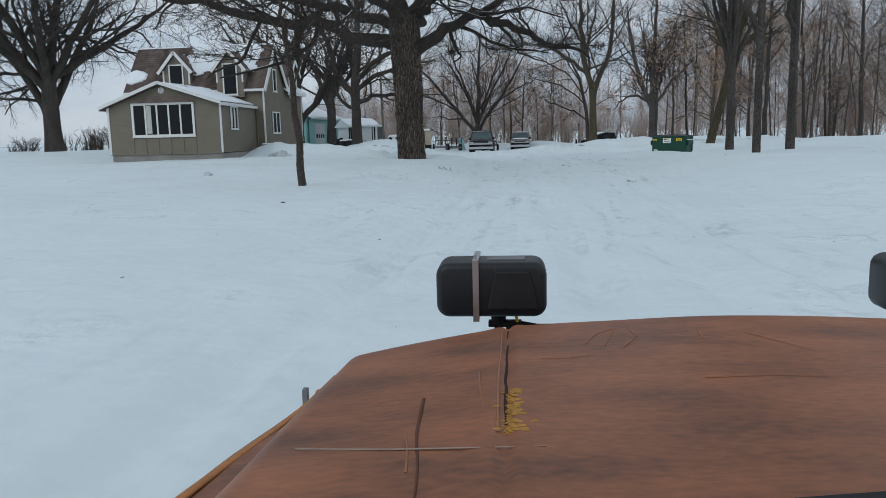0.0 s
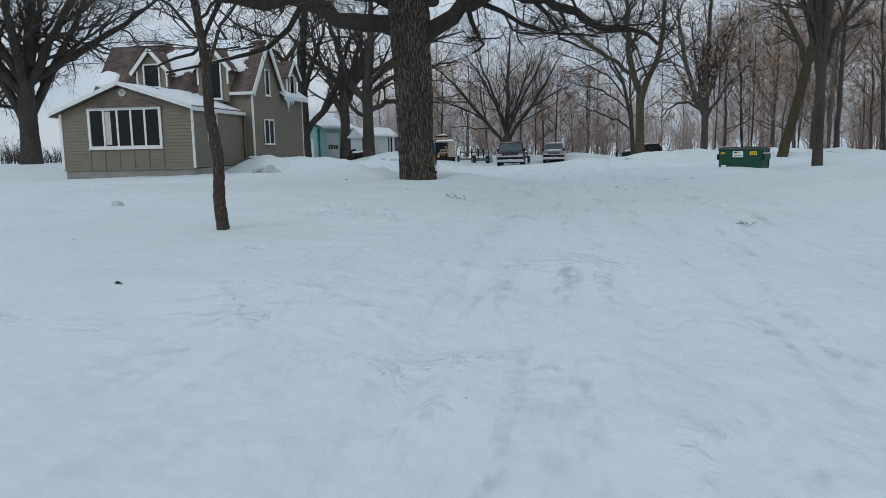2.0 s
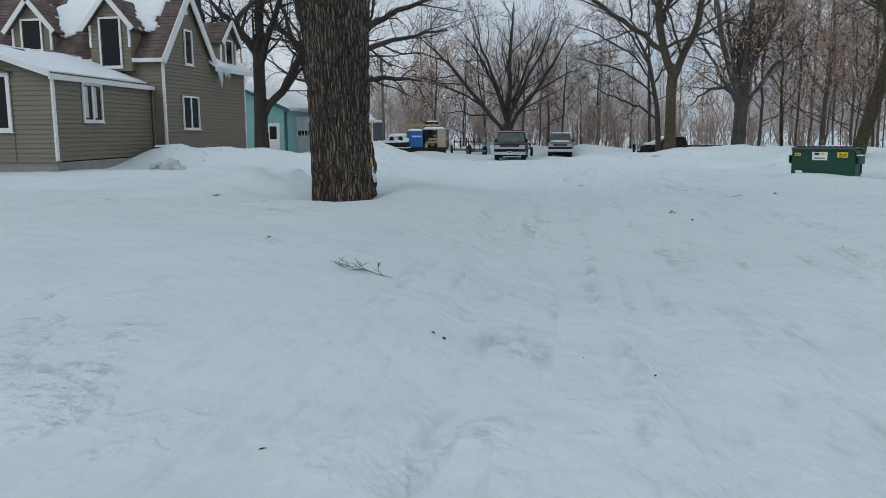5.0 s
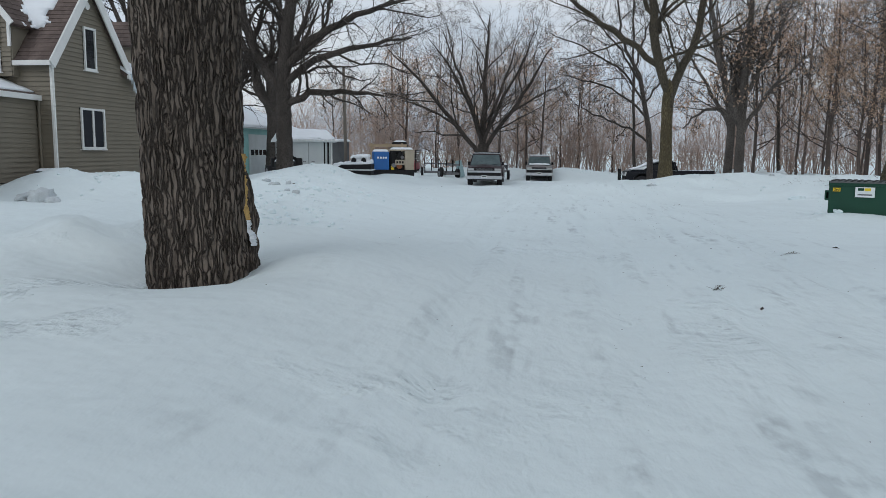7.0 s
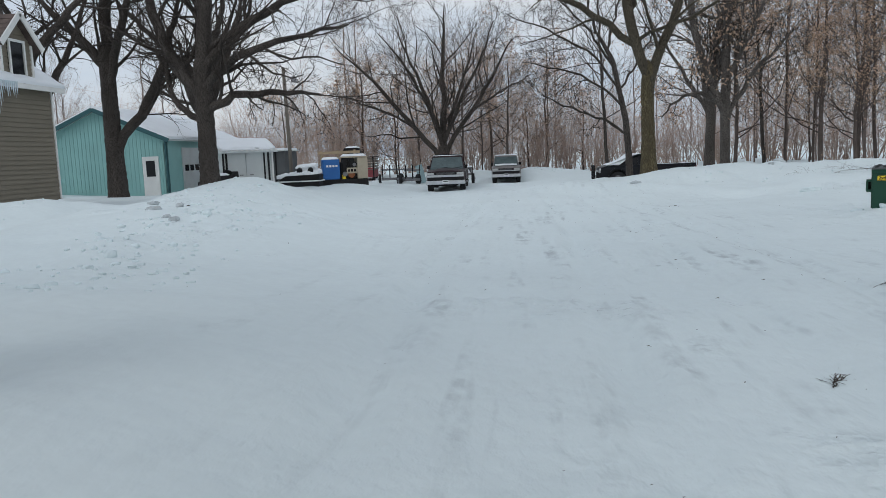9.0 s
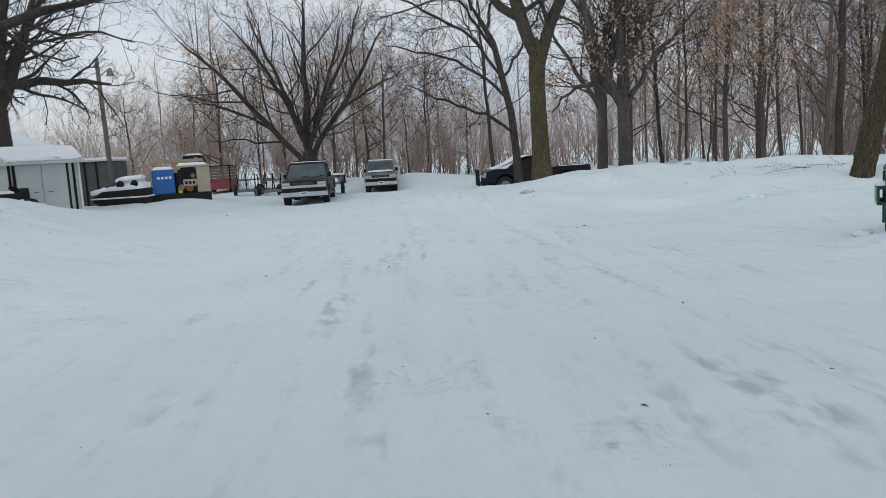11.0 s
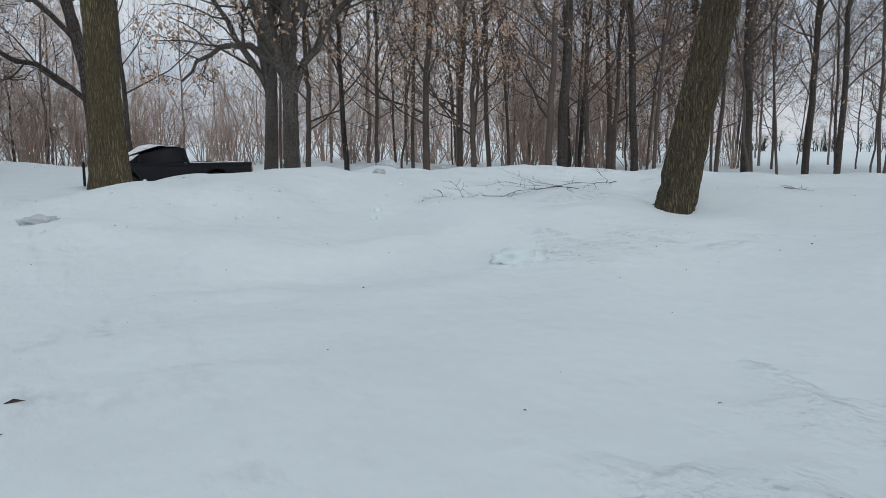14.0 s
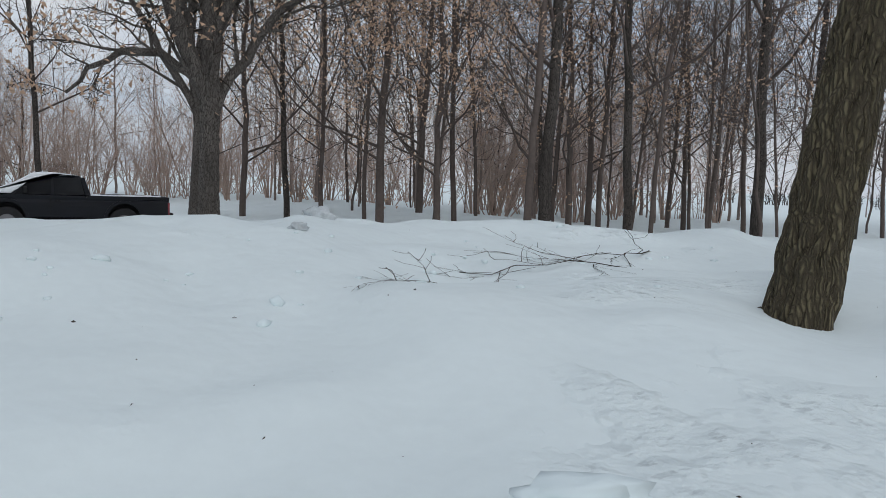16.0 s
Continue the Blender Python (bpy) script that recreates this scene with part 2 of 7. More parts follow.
def prism(bm, outline, axis, a, b):
    """An outline of two coordinates drawn out along an axis from a to b."""
    def put(p, w):
        q = list(p)
        q.insert("xyz".index(axis), w)
        return bm.verts.new(q)
    lo, hi = [put(p, a) for p in outline], [put(p, b) for p in outline]
    n = len(outline)
    bm.faces.new(lo), bm.faces.new(hi[::-1])
    for i in range(n):
        bm.faces.new((lo[i], hi[i], hi[(i + 1) % n], lo[(i + 1) % n]))
    return bm


def rod(bm, a, b, r, sides=10, r2=None):
    a, b = Vector(a), Vector(b)
    d = (b - a)
    q = d.to_track_quat("Z", "Y").to_matrix().to_4x4()
    bmesh.ops.create_cone(bm, cap_ends=True, segments=sides, radius1=r, radius2=r if r2 is None else r2, depth=d.length,
                          matrix=Matrix.Translation((a + b) / 2) @ q)
    return bm


def smoothstep(a, b, v):
    k = np.clip((v - a) / (b - a), 0, 1)
    return k * k * (3 - 2 * k)


def lumps(x, y, size, seed):
    """Smooth value noise on a plane, from -1 to 1."""
    g = np.random.RandomState(seed).uniform(-1, 1, (128, 128))
    u, v = x / size, y / size
    i, j = np.floor(u).astype(int), np.floor(v).astype(int)
    fu, fv = u - i, v - j
    fu, fv = fu * fu * (3 - 2 * fu), fv * fv * (3 - 2 * fv)
    p = lambda a, b: g[a % 128, b % 128]
    return (p(i, j) * (1 - fu) + p(i + 1, j) * fu) * (1 - fv) + (p(i, j + 1) * (1 - fu) + p(i + 1, j + 1) * fu) * fv


# ---- ground ----
def ridge(x, y, line, width):
    """How near a point is to a snow bank that follows a line of (x, y, height): its height there."""
    best = np.full(np.shape(x), -9.0)
    for (ax, ay, ah), (bx, by, bh) in zip(line, line[1:]):
        dx, dy = bx - ax, by - ay
        k = np.clip(((x - ax) * dx + (y - ay) * dy) / (dx * dx + dy * dy), 0, 1)
        d = np.hypot(x - ax - k * dx, y - ay - k * dy)
        best = np.maximum(best, (ah + k * (bh - ah)) * np.exp(-(d / width) ** 2))
    return best


def ground_height(x, y):
    x, y = np.asarray(x, float), np.asarray(y, float)
    drive = 0.36 - 0.33 * smoothstep(50, 60, y)
    left = smoothstep(0.2, -2.2, x) * smoothstep(34, 26, y) * (0.10 + 0.26 * smoothstep(18, 23, y))
    left2 = smoothstep(-5.5, -8, x) * smoothstep(24, 31, y) * smoothstep(76, 64, y) * 0.32
    right = smoothstep(3.8, 6.6, x) * smoothstep(34, 28, y) * (0.2 + 0.22 * smoothstep(12, 20, y)) + smoothstep(8, 9.3, x) * smoothstep(30, 36, y) * smoothstep(46, 41, y) * 0.18
    h = drive + np.maximum(left, left2) + right
    h = h + smoothstep(-18, -26, x) * 0.35 * smoothstep(10, 40, y) * smoothstep(90, 60, y)
    bank_left = ridge(x, y, [(-3.2, 28.6, 0.18), (-4.6, 32.5, 0.32), (-5.6, 37.5, 0.62), (-6.8, 43, 0.62), (-8.8, 48.5, 0.5)], 2.1)
    bank_house = ridge(x, y, [(-11.3, 36.9, 0.6), (-9.6, 38.4, 0.5), (-8.6, 40.2, 0.3)], 1.1)
    bank_right = ridge(x, y, [(2.6, 50.3, 0.42), (5.2, 50.6, 0.62), (8.6, 51.6, 0.72), (12.0, 51.0, 0.62), (16, 50.5, 0.4), (22, 52, 0.25)], 3.3)
    shoulder = ridge(x, y, [(9.5, 47.2, 0.42), (13, 46.2, 0.42), (20, 46, 0.3)], 3.0)
    berm = ridge(x, y, [(5.8, 38.9, 0.07), (6.1, 38.75, 0.1), (7.5, 37.9, 0.1), (7.9, 38.2, 0.06)], 0.33)
    yard_drift = ridge(x, y, [(-11.6, 60.2, 0.14), (-10.0, 60.5, 0.16), (-9.0, 61.8, 0.2), (-7.6, 62.3, 0.16)], 0.6)
    lawn_bank = ridge(x, y, [(10.5, 42, 0.2), (14, 40, 0.42), (19, 41, 0.36), (26, 44, 0.4)], 2.2)
    far_bank = ridge(x, y, [(0.8, 76, 0.75), (3.0, 75, 0.5)], 1.8)
    far_left = ridge(x, y, [(-3.6, 82, 0.6), (-9, 80, 0.4)], 3.0)
    wood = smoothstep(10, 16, x) * smoothstep(44, 54, y) * 0.34 - 0.6 * smoothstep(18, 30, x) * smoothstep(50, 60, y)
    h = h + np.maximum(np.maximum(bank_left, bank_house), 0) + np.maximum(np.maximum(bank_right, shoulder), wood) + far_bank + far_left + np.maximum(lawn_bank, 0) + np.maximum(berm, 0) + np.maximum(yard_drift, 0)
    pushed = ridge(x, y, [(2.5, 44.6, 0.5), (5.5, 46.2, 0.6), (8.5, 47.2, 0.5)], 1.6)
    rough = np.clip(bank_left + bank_right + bank_house + np.maximum(pushed, 0), 0, 1)
    h = h + (0.035 + 0.13 * rough) * lumps(x, y, 1.3, 3) + (0.014 + 0.10 * rough) * lumps(x, y, 0.55, 4) + (0.004 + 0.05 * rough * np.clip(bank_left + bank_house, 0, 1)) * lumps(x, y, 0.24, 6) + 0.05 * lumps(x, y, 6.0, 5)
    # wheel tracks along the drive
    wheel = 0.0
    for off in (-1.1, 0.5, 1.5, 2.6):
        c = 0.9 + off - 0.02 * y + 0.25 * np.sin(y / 6 + off)
        wheel = wheel + np.exp(-((x - c) / 0.14) ** 2) - 0.35 * np.exp(-((np.abs(x - c) - 0.27) / 0.09) ** 2)
    h = h - 0.085 * wheel * smoothstep(60, 45, y) * smoothstep(0, 6, y) * (0.55 + 0.6 * lumps(x, y, 0.7, 8))
    # snow heaped against the dumpster, and a hollow round the leaning tree
    h = h + 0.13 * np.exp(-(np.hypot(x - 6.5, y - 38.7) / 0.9) ** 2)
    h = h - 0.12 * np.exp(-(np.hypot(x - 10.15, y - 46.1) / 0.6) ** 2)
    # the plowed pads that the pickups stand on
    h = h - 0.19 * np.exp(-(((x + 0.9) / 2.2) ** 2 + ((y - 72.5) / 3.5) ** 2)) - 0.06 * np.exp(-(np.hypot(x + 3.7, y - 63.5) / 3.0) ** 2)
    # a hollow round the old tree
    d = np.hypot(x + 3.2, y - 27.2)
    h = h - 0.30 * np.exp(-(d / 0.95) ** 2)
    h = h + 0.15 * np.exp(-(np.hypot(x + 2.4, y - 27.4) / 0.65) ** 2)
    h = h + (0.26 + 0.25 * lumps(x, y, 0.4, 31)) * np.exp(-(np.hypot(x + 4.9, (y - 28.3) * 0.8) / 0.8) ** 2)
    far = np.hypot(x, y - 40)
    return h - 2.4 * smoothstep(70, 260, far)


def ground_z(x, y):
    return float(ground_height(np.array([x]), np.array([y]))[0])


def spread_axis(lo, hi, step, reach):
    core = np.arange(lo, hi + step / 2, step)
    out, s, v = [], step, 0.0
    while v < reach:
        s *= 1.22
        v += s
        out.append(v)
    out = np.array(out)
    return np.concatenate([(lo - out)[::-1], core, hi + out])


gx, gy = spread_axis(-13, 16, 0.2, 3500), spread_axis(7, 55, 0.2, 3500)
gx = np.sort(np.concatenate([gx, np.arange(-3.1, 5.6, 0.2)]))
GX, GY = np.meshgrid(gx, gy, indexing="ij")
GZ = ground_height(GX, GY)
nx, ny = GX.shape
idx = np.arange(nx * ny).reshape(nx, ny)
g_faces = np.stack([idx[:-1, :-1], idx[1:, :-1], idx[1:, 1:], idx[:-1, 1:]], -1).reshape(-1, 4)
ground = part_np("ground", np.stack([GX, GY, GZ], -1).reshape(-1, 3), g_faces, M_YARD)
tagged(ground, "white trodden snow over the farmyard and the fields", "snow", kind="structure")


# ---- trees ----
def unit(v):
    return v / np.maximum(np.linalg.norm(v, axis=-1, keepdims=True), 1e-9)


def tubes(P, R, k, rng):
    """Tapered tubes round many lines at once: P (lines, points, 3), R (lines, points)."""
    B, n, _ = P.shape
    T = unit(np.gradient(P, axis=1))
    ref = unit(np.cross(P[:, -1] - P[:, 0], rng.normal(size=(B, 3))))[:, None, :]
    U = unit(np.cross(T, ref))
    V = np.cross(T, U)
    a = np.arange(k) * 2 * np.pi / k
    ring = P[:, :, None, :] + R[:, :, None, None] * (np.cos(a)[:, None] * U[:, :, None, :] + np.sin(a)[:, None] * V[:, :, None, :])
    i = np.arange(B * n * k).reshape(B, n, k)
    j = np.roll(i, -1, axis=2)
    F = np.stack([i[:, :-1], j[:, :-1], j[:, 1:], i[:, 1:]], -1).reshape(-1, 4)
    return ring.reshape(-1, 3), F


def spikes(P, R, rng):
    """Thin three-sided twigs along many lines at once, each drawn out to a point."""
    B, n, _ = P.shape
    V, F = tubes(P[:, :-1], R[:, :-1], 3, rng) if n > 2 else (None, None)
    if V is None:
        d = unit(P[:, 1] - P[:, 0])
        U = unit(np.cross(d, rng.normal(size=(B, 3))))
        W = np.cross(d, U)
        a = np.arange(3) * 2 * np.pi / 3
        V = (P[:, 0, None, :] + R[:, 0, None, None] * (np.cos(a)[:, None] * U[:, None, :] + np.sin(a)[:, None] * W[:, None, :])).reshape(-1, 3)
    m = (n - 1) * 3
    last = np.arange(B)[:, None] * m + m - 3 + np.arange(3)[None]
    tip = (len(V) + np.arange(B))[:, None].repeat(3, 1)
    T = np.stack([last, np.roll(last, -1, axis=1), tip], -1).reshape(-1, 3)
    T = np.concatenate([T, T[:, 2:]], 1)
    return np.concatenate([V, P[:, -1]]), T if F is None else np.concatenate([F, T])


def branch_out(P, R, rng, count, span, angle, length, n=5, wander=0.18, lift=0.1, ratio=0.6, taper=0.35, least=0.006):
    """Branches that leave the lines P: count for each, in a span of their length."""
    B, m, _ = P.shape
    src = np.repeat(np.arange(B), count)
    u = span[0] + (span[1] - span[0]) * (np.tile(np.arange(count), B) + rng.uniform(0, 1, B * count)) / count
    f = u * (m - 1)
    i = np.minimum(f.astype(int), m - 2)
    w = (f - i)[:, None]
    p = P[src, i] * (1 - w) + P[src, i + 1] * w
    r = R[src, i] * (1 - w[:, 0]) + R[src, i + 1] * w[:, 0]
    t = unit(P[src, i + 1] - P[src, i])
    side = unit(np.cross(t, rng.normal(size=t.shape)))
    a = np.radians(rng.uniform(angle[0], angle[1], len(src)))[:, None]
    d = t * np.cos(a) + side * np.sin(a)
    plen = np.linalg.norm(np.diff(P, axis=1), axis=2).sum(1)[src]
    L = plen * rng.uniform(length[0], length[1], len(src)) * (1.15 - 0.55 * u)
    Q = [p]
    for s in range(n - 1):
        d = unit(d + wander * rng.normal(size=d.shape) + np.array([0, 0, lift]))
        p = p + d * (L / (n - 1))[:, None]
        Q.append(p)
    Q = np.stack(Q, 1)
    r0 = np.maximum(np.minimum(r * ratio, r * 0.92), least)
    RR = np.maximum(r0[:, None] * np.linspace(1, taper, n)[None, :], least * 0.7)
    return Q, RR


def joined(pieces):
    V, F, o = [], [], 0
    for v, f in pieces:
        V.append(v)
        F.append(f + o)
        o += len(v)
    return np.concatenate(V), np.concatenate(F)


def line(points, radii, n=12, wobble=0.0, rng=None):
    """A smooth line through points, resampled."""
    p = np.array(points, float)
    s = np.concatenate([[0], np.cumsum(np.linalg.norm(np.diff(p, axis=0), axis=1))])
    q = np.linspace(0, s[-1], n)
    P = np.stack([np.interp(q, s, p[:, c]) for c in range(3)], 1)
    P[1:-1] = (P[:-2] + 2 * P[1:-1] + P[2:]) / 4
    if wobble:
        P[1:] += rng.normal(size=P[1:].shape) * wobble
    r = np.interp(q, np.linspace(0, s[-1], len(radii)), radii)
    return P[None], r[None]


def leaves_on(P, rng, count, size, spread):
    """Small bent leaves scattered about the ends of branches."""
    B = len(P)
    src = rng.randint(0, B, count)
    c = P[src, rng.randint(1, P.shape[1], count)] + rng.normal(size=(count, 3)) * spread
    a, b = unit(rng.normal(size=(count, 3))), rng.normal(size=(count, 3))
    b = unit(np.cross(a, b))
    s = size * rng.uniform(0.6, 1.3, count)[:, None]
    v = np.stack([c - a * s, c - b * s * 0.6, c + a * s * 0.6 + b * s * 0.5], 1).reshape(-1, 3)
    i = np.arange(count * 3).reshape(-1, 3)
    return v, np.concatenate([i, i[:, 2:]], 1)


def bark_plates(theta, z, radius, rng, wide=0.075, tall=0.34):
    """Height of bark ridges on a trunk: long plates parted by furrows."""
    x = theta * radius
    W, H = 2 * np.pi * radius, z.max() - z.min()
    nx, nz = max(5, int(W / wide)), max(3, int(H / tall))
    x = np.mod(x + 0.6 * wide * (lumps(x, z, tall * 0.6, 61) + 0.5 * lumps(x, z, tall * 0.23, 62)), W)
    cx = (np.arange(nx)[:, None] + rng.uniform(-0.3, 1.3, (nx, nz))) * W / nx
    cz = z.min() + (np.arange(nz)[None, :] + rng.uniform(0, 1, (nx, nz))) * H / nz
    cx, cz = cx.ravel(), cz.ravel()
    out = np.zeros(len(x))
    for s in range(0, len(x), 4000):
        dx = np.abs(x[s:s + 4000, None] - cx[None])
        dx = np.minimum(dx, W - dx) / wide
        dz = (z[s:s + 4000, None] - cz[None]) / tall
        d = np.partition(np.hypot(dx, dz), 1, axis=1)[:, :2]
        out[s:s + 4000] = d[:, 1] - d[:, 0]
    fine = lumps(x, z, wide * 0.35, 63) * 0.12 + lumps(x, z * 0.5, wide * 0.6, 64) * 0.16
    return np.clip(out / 0.5, 0, 1) ** 0.8 + fine * 0.6


def barked_trunk(points, radii, rng, sides, rings, depth, wide=0.075, tall=0.34, flare=0.0, buttress=()):
    P, R = line(points, radii, rings)
    V, F = tubes(P, R, sides, np.random.RandomState(1))
    C = np.repeat(P[0], sides, axis=0)
    rad = unit(V - C)
    th = np.tile(np.arange(sides) * 2 * np.pi / sides, rings)
    z = np.repeat(np.concatenate([[0], np.cumsum(np.linalg.norm(np.diff(P[0], axis=0), axis=1))]), sides)
    rr = np.repeat(R[0], sides)
    swirl = th + 0.06 * np.sin(z * 1.3 + th * 2)
    hgt = bark_plates(np.mod(swirl, 2 * np.pi), z, float(np.mean(radii)), rng, wide, tall)
    lobes = 1 + flare * np.exp(-z / 0.35) * (0.5 + 0.5 * np.sin(th * 5 + 1.0)) + 0.012 * np.sin(th * 3 + z)
    reach = rr * lobes + depth * (hgt - 0.7)
    azimuth = np.arctan2(rad[:, 1], rad[:, 0])
    for at, wide_a, out, low, high in buttress:
        turn = np.abs(np.angle(np.exp(1j * (azimuth - at))))
        reach = reach + out * np.exp(-(turn / wide_a) ** 2) * smoothstep(high, low, z)
    reach = reach * np.sqrt(1 - smoothstep(0.88, 1.0, np.repeat(np.linspace(0, 1, rings), sides)) ** 2)
    V = C + rad * reach[:, None]
    return V, F


def wild_tree(seed, height, radius, limbs=14, lower=0.35, spread=(28, 60), reach=(0.28, 0.5), twigs=(6, 5, 0), lean=(0, 0), leaf=0, fork=1, top=0.12):
    """Trunk, crown and leaves of a bare tree that stands at the origin."""
    rng = np.random.RandomState(seed)
    pts = [(0, 0, -0.25), (lean[0] * 0.3, lean[1] * 0.3, height * 0.3), (lean[0] * 0.65 + rng.normal() * 0.15, lean[1] * 0.65 + rng.normal() * 0.15, height * 0.62), (lean[0], lean[1], height)]
    P0, R0 = line(pts, [radius * 1.18, radius, radius * 0.85, radius * 0.6, radius * top], 14, 0.028 * height / 10, rng)
    trunk = [tubes(P0, R0, 8, rng)]
    P1, R1 = branch_out(P0, R0, rng, limbs, (lower, 0.98), spread, reach, 6, 0.16, 0.12, 0.42, 0.25)
    crown = [tubes(P1, R1, 4, rng)]
    P2, R2 = branch_out(P1, R1, rng, twigs[0], (0.15, 1.0), (25, 65), (0.4, 0.7), 4, 0.22, 0.09, 0.5)
    crown.append(spikes(P2, R2, rng))
    P3, R3 = branch_out(P2, R2, rng, twigs[1], (0.15, 1.0), (25, 65), (0.45, 0.85), 2, 0.22, 0.07, 0.55, least=0.009)
    crown.append(spikes(P3, R3, rng))
    ends = P3
    if twigs[2]:
        P4, R4 = branch_out(P3, R3, rng, twigs[2], (0.2, 1.0), (25, 60), (0.5, 0.9), 2, 0.2, 0.05, 0.7, least=0.0055)
        crown.append(spikes(P4, R4, rng))
    return joined(trunk), joined(crown), leaves_on(ends, rng, leaf, 0.052, 0.14) if leaf else None


def stand_tree(name, at, build, bark, twig, label, group="", turn=0.0):
    t = thing(name, at, turn, label, "tree", group)
    trunk, crown, leaf = build
    part_np("trunk", *trunk, bark, t)
    part_np("crown", *crown, twig, t)
    if leaf is not None:
        part_np("leaves", *leaf, M_LEAF, t, "clinging dry brown leaves", smooth=False, kind="stuff")
    return t


# the great oak beside the drive
def old_oak():
    rng = np.random.RandomState(11)
    t = thing("oak_tree", (-3.2, 27.2, ground_z(-3.2, 27.2) - 0.25), 0, "huge old oak with deeply furrowed dark bark, bare", "tree")
    z0 = ground_z(-3.2, 27.2) - 0.25
    V, F = barked_trunk([(0.03, 0, -0.15), (0.02, 0, 0.8), (0.0, 0, 1.6), (-0.02, 0, 2.6), (-0.08, 0, 4.6 - z0), (-0.15, 0, 5.6 - z0)], [0.445, 0.43, 0.435, 0.455, 0.465, 0.50, 0.42], rng, 360, 240, 0.042, 0.06, 0.42, 0.02,
                        ((0.85, 0.30, 0.16, 0.9, 1.85), (0.42, 0.12, -0.05, 1.2, 2.0)))
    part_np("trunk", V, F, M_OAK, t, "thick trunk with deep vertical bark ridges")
    off = np.array([-3.2, 27.2, z0])
    limbs = [
        ([(-3.3, 27.2, 4.3), (-4.6, 27.1, 4.62), (-5.5, 27.0, 4.95), (-8.4, 26.6, 5.45), (-11.0, 26.0, 6.1), (-13, 25.8, 6.2)], [0.33, 0.27, 0.2, 0.12, 0.05]),
        ([(-3.0, 27.2, 4.15), (-2.5, 27.2, 4.5), (-1.8, 27.2, 4.9), (-0.7, 27.1, 5.25), (0.1, 27.0, 4.85), (1.2, 26.8, 4.2), (2.6, 26.5, 3.7)], [0.32, 0.24, 0.2, 0.15, 0.11, 0.05]),
        ([(-1.2, 27.1, 5.1), (0.6, 27.2, 6.0), (2.4, 27.0, 6.6), (4.4, 27.0, 6.9)], [0.15, 0.12, 0.09, 0.04]),
        ([(-3.3, 27.2, 5.2), (-3.5, 27.2, 6.6), (-3.3, 27.4, 8.6), (-3.0, 27.1, 12.0)], [0.4, 0.32, 0.2, 0.07]),
        ([(-3.4, 27.2, 5.0), (-4.8, 27.0, 5.45), (-7.2, 26.8, 5.9), (-9.8, 26.2, 7.2)], [0.26, 0.2, 0.14, 0.05]),
        ([(-3.1, 27.4, 4.9), (-2.6, 29.2, 6.2), (-2.0, 32.0, 7.6)], [0.24, 0.17, 0.07]),
        ([(-3.3, 27.0, 5.0), (-4.2, 25.2, 5.9), (-5.6, 22.9, 6.6)], [0.22, 0.16, 0.06]),
        ([(-3.0, 27.0, 5.4), (-1.8, 25.6, 6.4), (0.4, 24.0, 7.2)], [0.2, 0.14, 0.06]),
    ]
    # no branch hangs far below the lowest limbs
    low = 4.2 - z0
    big, fine = [], []
    for pts, rad in limbs:
        P, R = line(np.array(pts) - off, np.array(rad) * 0.72, 18, 0.085, rng)
        big.append(tubes(P, R, 12, rng))
        P1, R1 = branch_out(P, R, rng, 13, (0.16, 1.0), (30, 80), (0.28, 0.55), 7, 0.34, 0.03, 0.42, 0.3)
        P1[..., 2] = np.where(P1[..., 2] < low, low - (low - P1[..., 2]) * 0.3, P1[..., 2])
        big.append(tubes(P1, R1, 6, rng))
        P2, R2 = branch_out(P1, R1, rng, 7, (0.15, 1.0), (30, 75), (0.35, 0.65), 5, 0.34, 0.02, 0.5)
        P2[..., 2] = np.where(P2[..., 2] < low, low - (low - P2[..., 2]) * 0.3, P2[..., 2])
        fine.append(tubes(P2, R2, 4, rng))
        P3, R3 = branch_out(P2, R2, rng, 6, (0.15, 1.0), (30, 70), (0.35, 0.7), 4, 0.32, 0.0, 0.55)
        P3[..., 2] = np.where(P3[..., 2] < low, low - (low - P3[..., 2]) * 0.3, P3[..., 2])
        fine.append(spikes(P3, R3, rng))
        P4, R4 = branch_out(P3, R3, rng, 4, (0.2, 1.0), (30, 65), (0.4, 0.75), 2, 0.25, 0.0, 0.7, least=0.0055)
        fine.append(spikes(P4, R4, rng))
    part_np("limb_work", *joined(big), M_LIMB, t, "gnarled limbs with snow lying along them", kind="stuff")
    part_np("crown", *joined(fine), M_TWIG, t)
    # bare wood in the fold beside the buttress root, with snow caught below it
    srng = np.random.RandomState(2)
    rad = np.hypot(V[:, 0], V[:, 1])
    az = np.arctan2(V[:, 1], V[:, 0])

    def fold(z, a):
        near = np.argsort(((V[:, 2] - z) / 0.03) ** 2 + ((az - a) / 0.03) ** 2)[:4]
        return float(np.mean(rad[near]))
    for name, lo, hi, wide, material, label in (("bare_wood_scar", 1.16, 1.76, 0.042, M_WOUND, "yellow bare wood where the bark is torn"), ("caught_snow", 0.92, 1.16, 0.06, M_SNOWCAP, "snow caught in the bark")):
        rows, count = [], 40
        for k in range(count):
            z = lo + (hi - lo) * k / (count - 1) - z0
            a = 0.47 - 0.13 * (z + z0 - 1.1) + 0.008 * math.sin(k * 0.41)
            w = wide * (0.75 + 0.25 * math.sin(k * 0.7 + 0.5)) * (0.7 + 0.5 * srng.rand()) * min(1, 4 * (1 - k / count), 0.4 + 3 * k / count)
            r = fold(z, a)
            for j, b in enumerate((a - w / r, a, a + w / r)):
                out = r + (0.05 + 0.02 * srng.rand() if j == 1 else 0.0)
                rows.append((out * math.cos(b), out * math.sin(b), z))
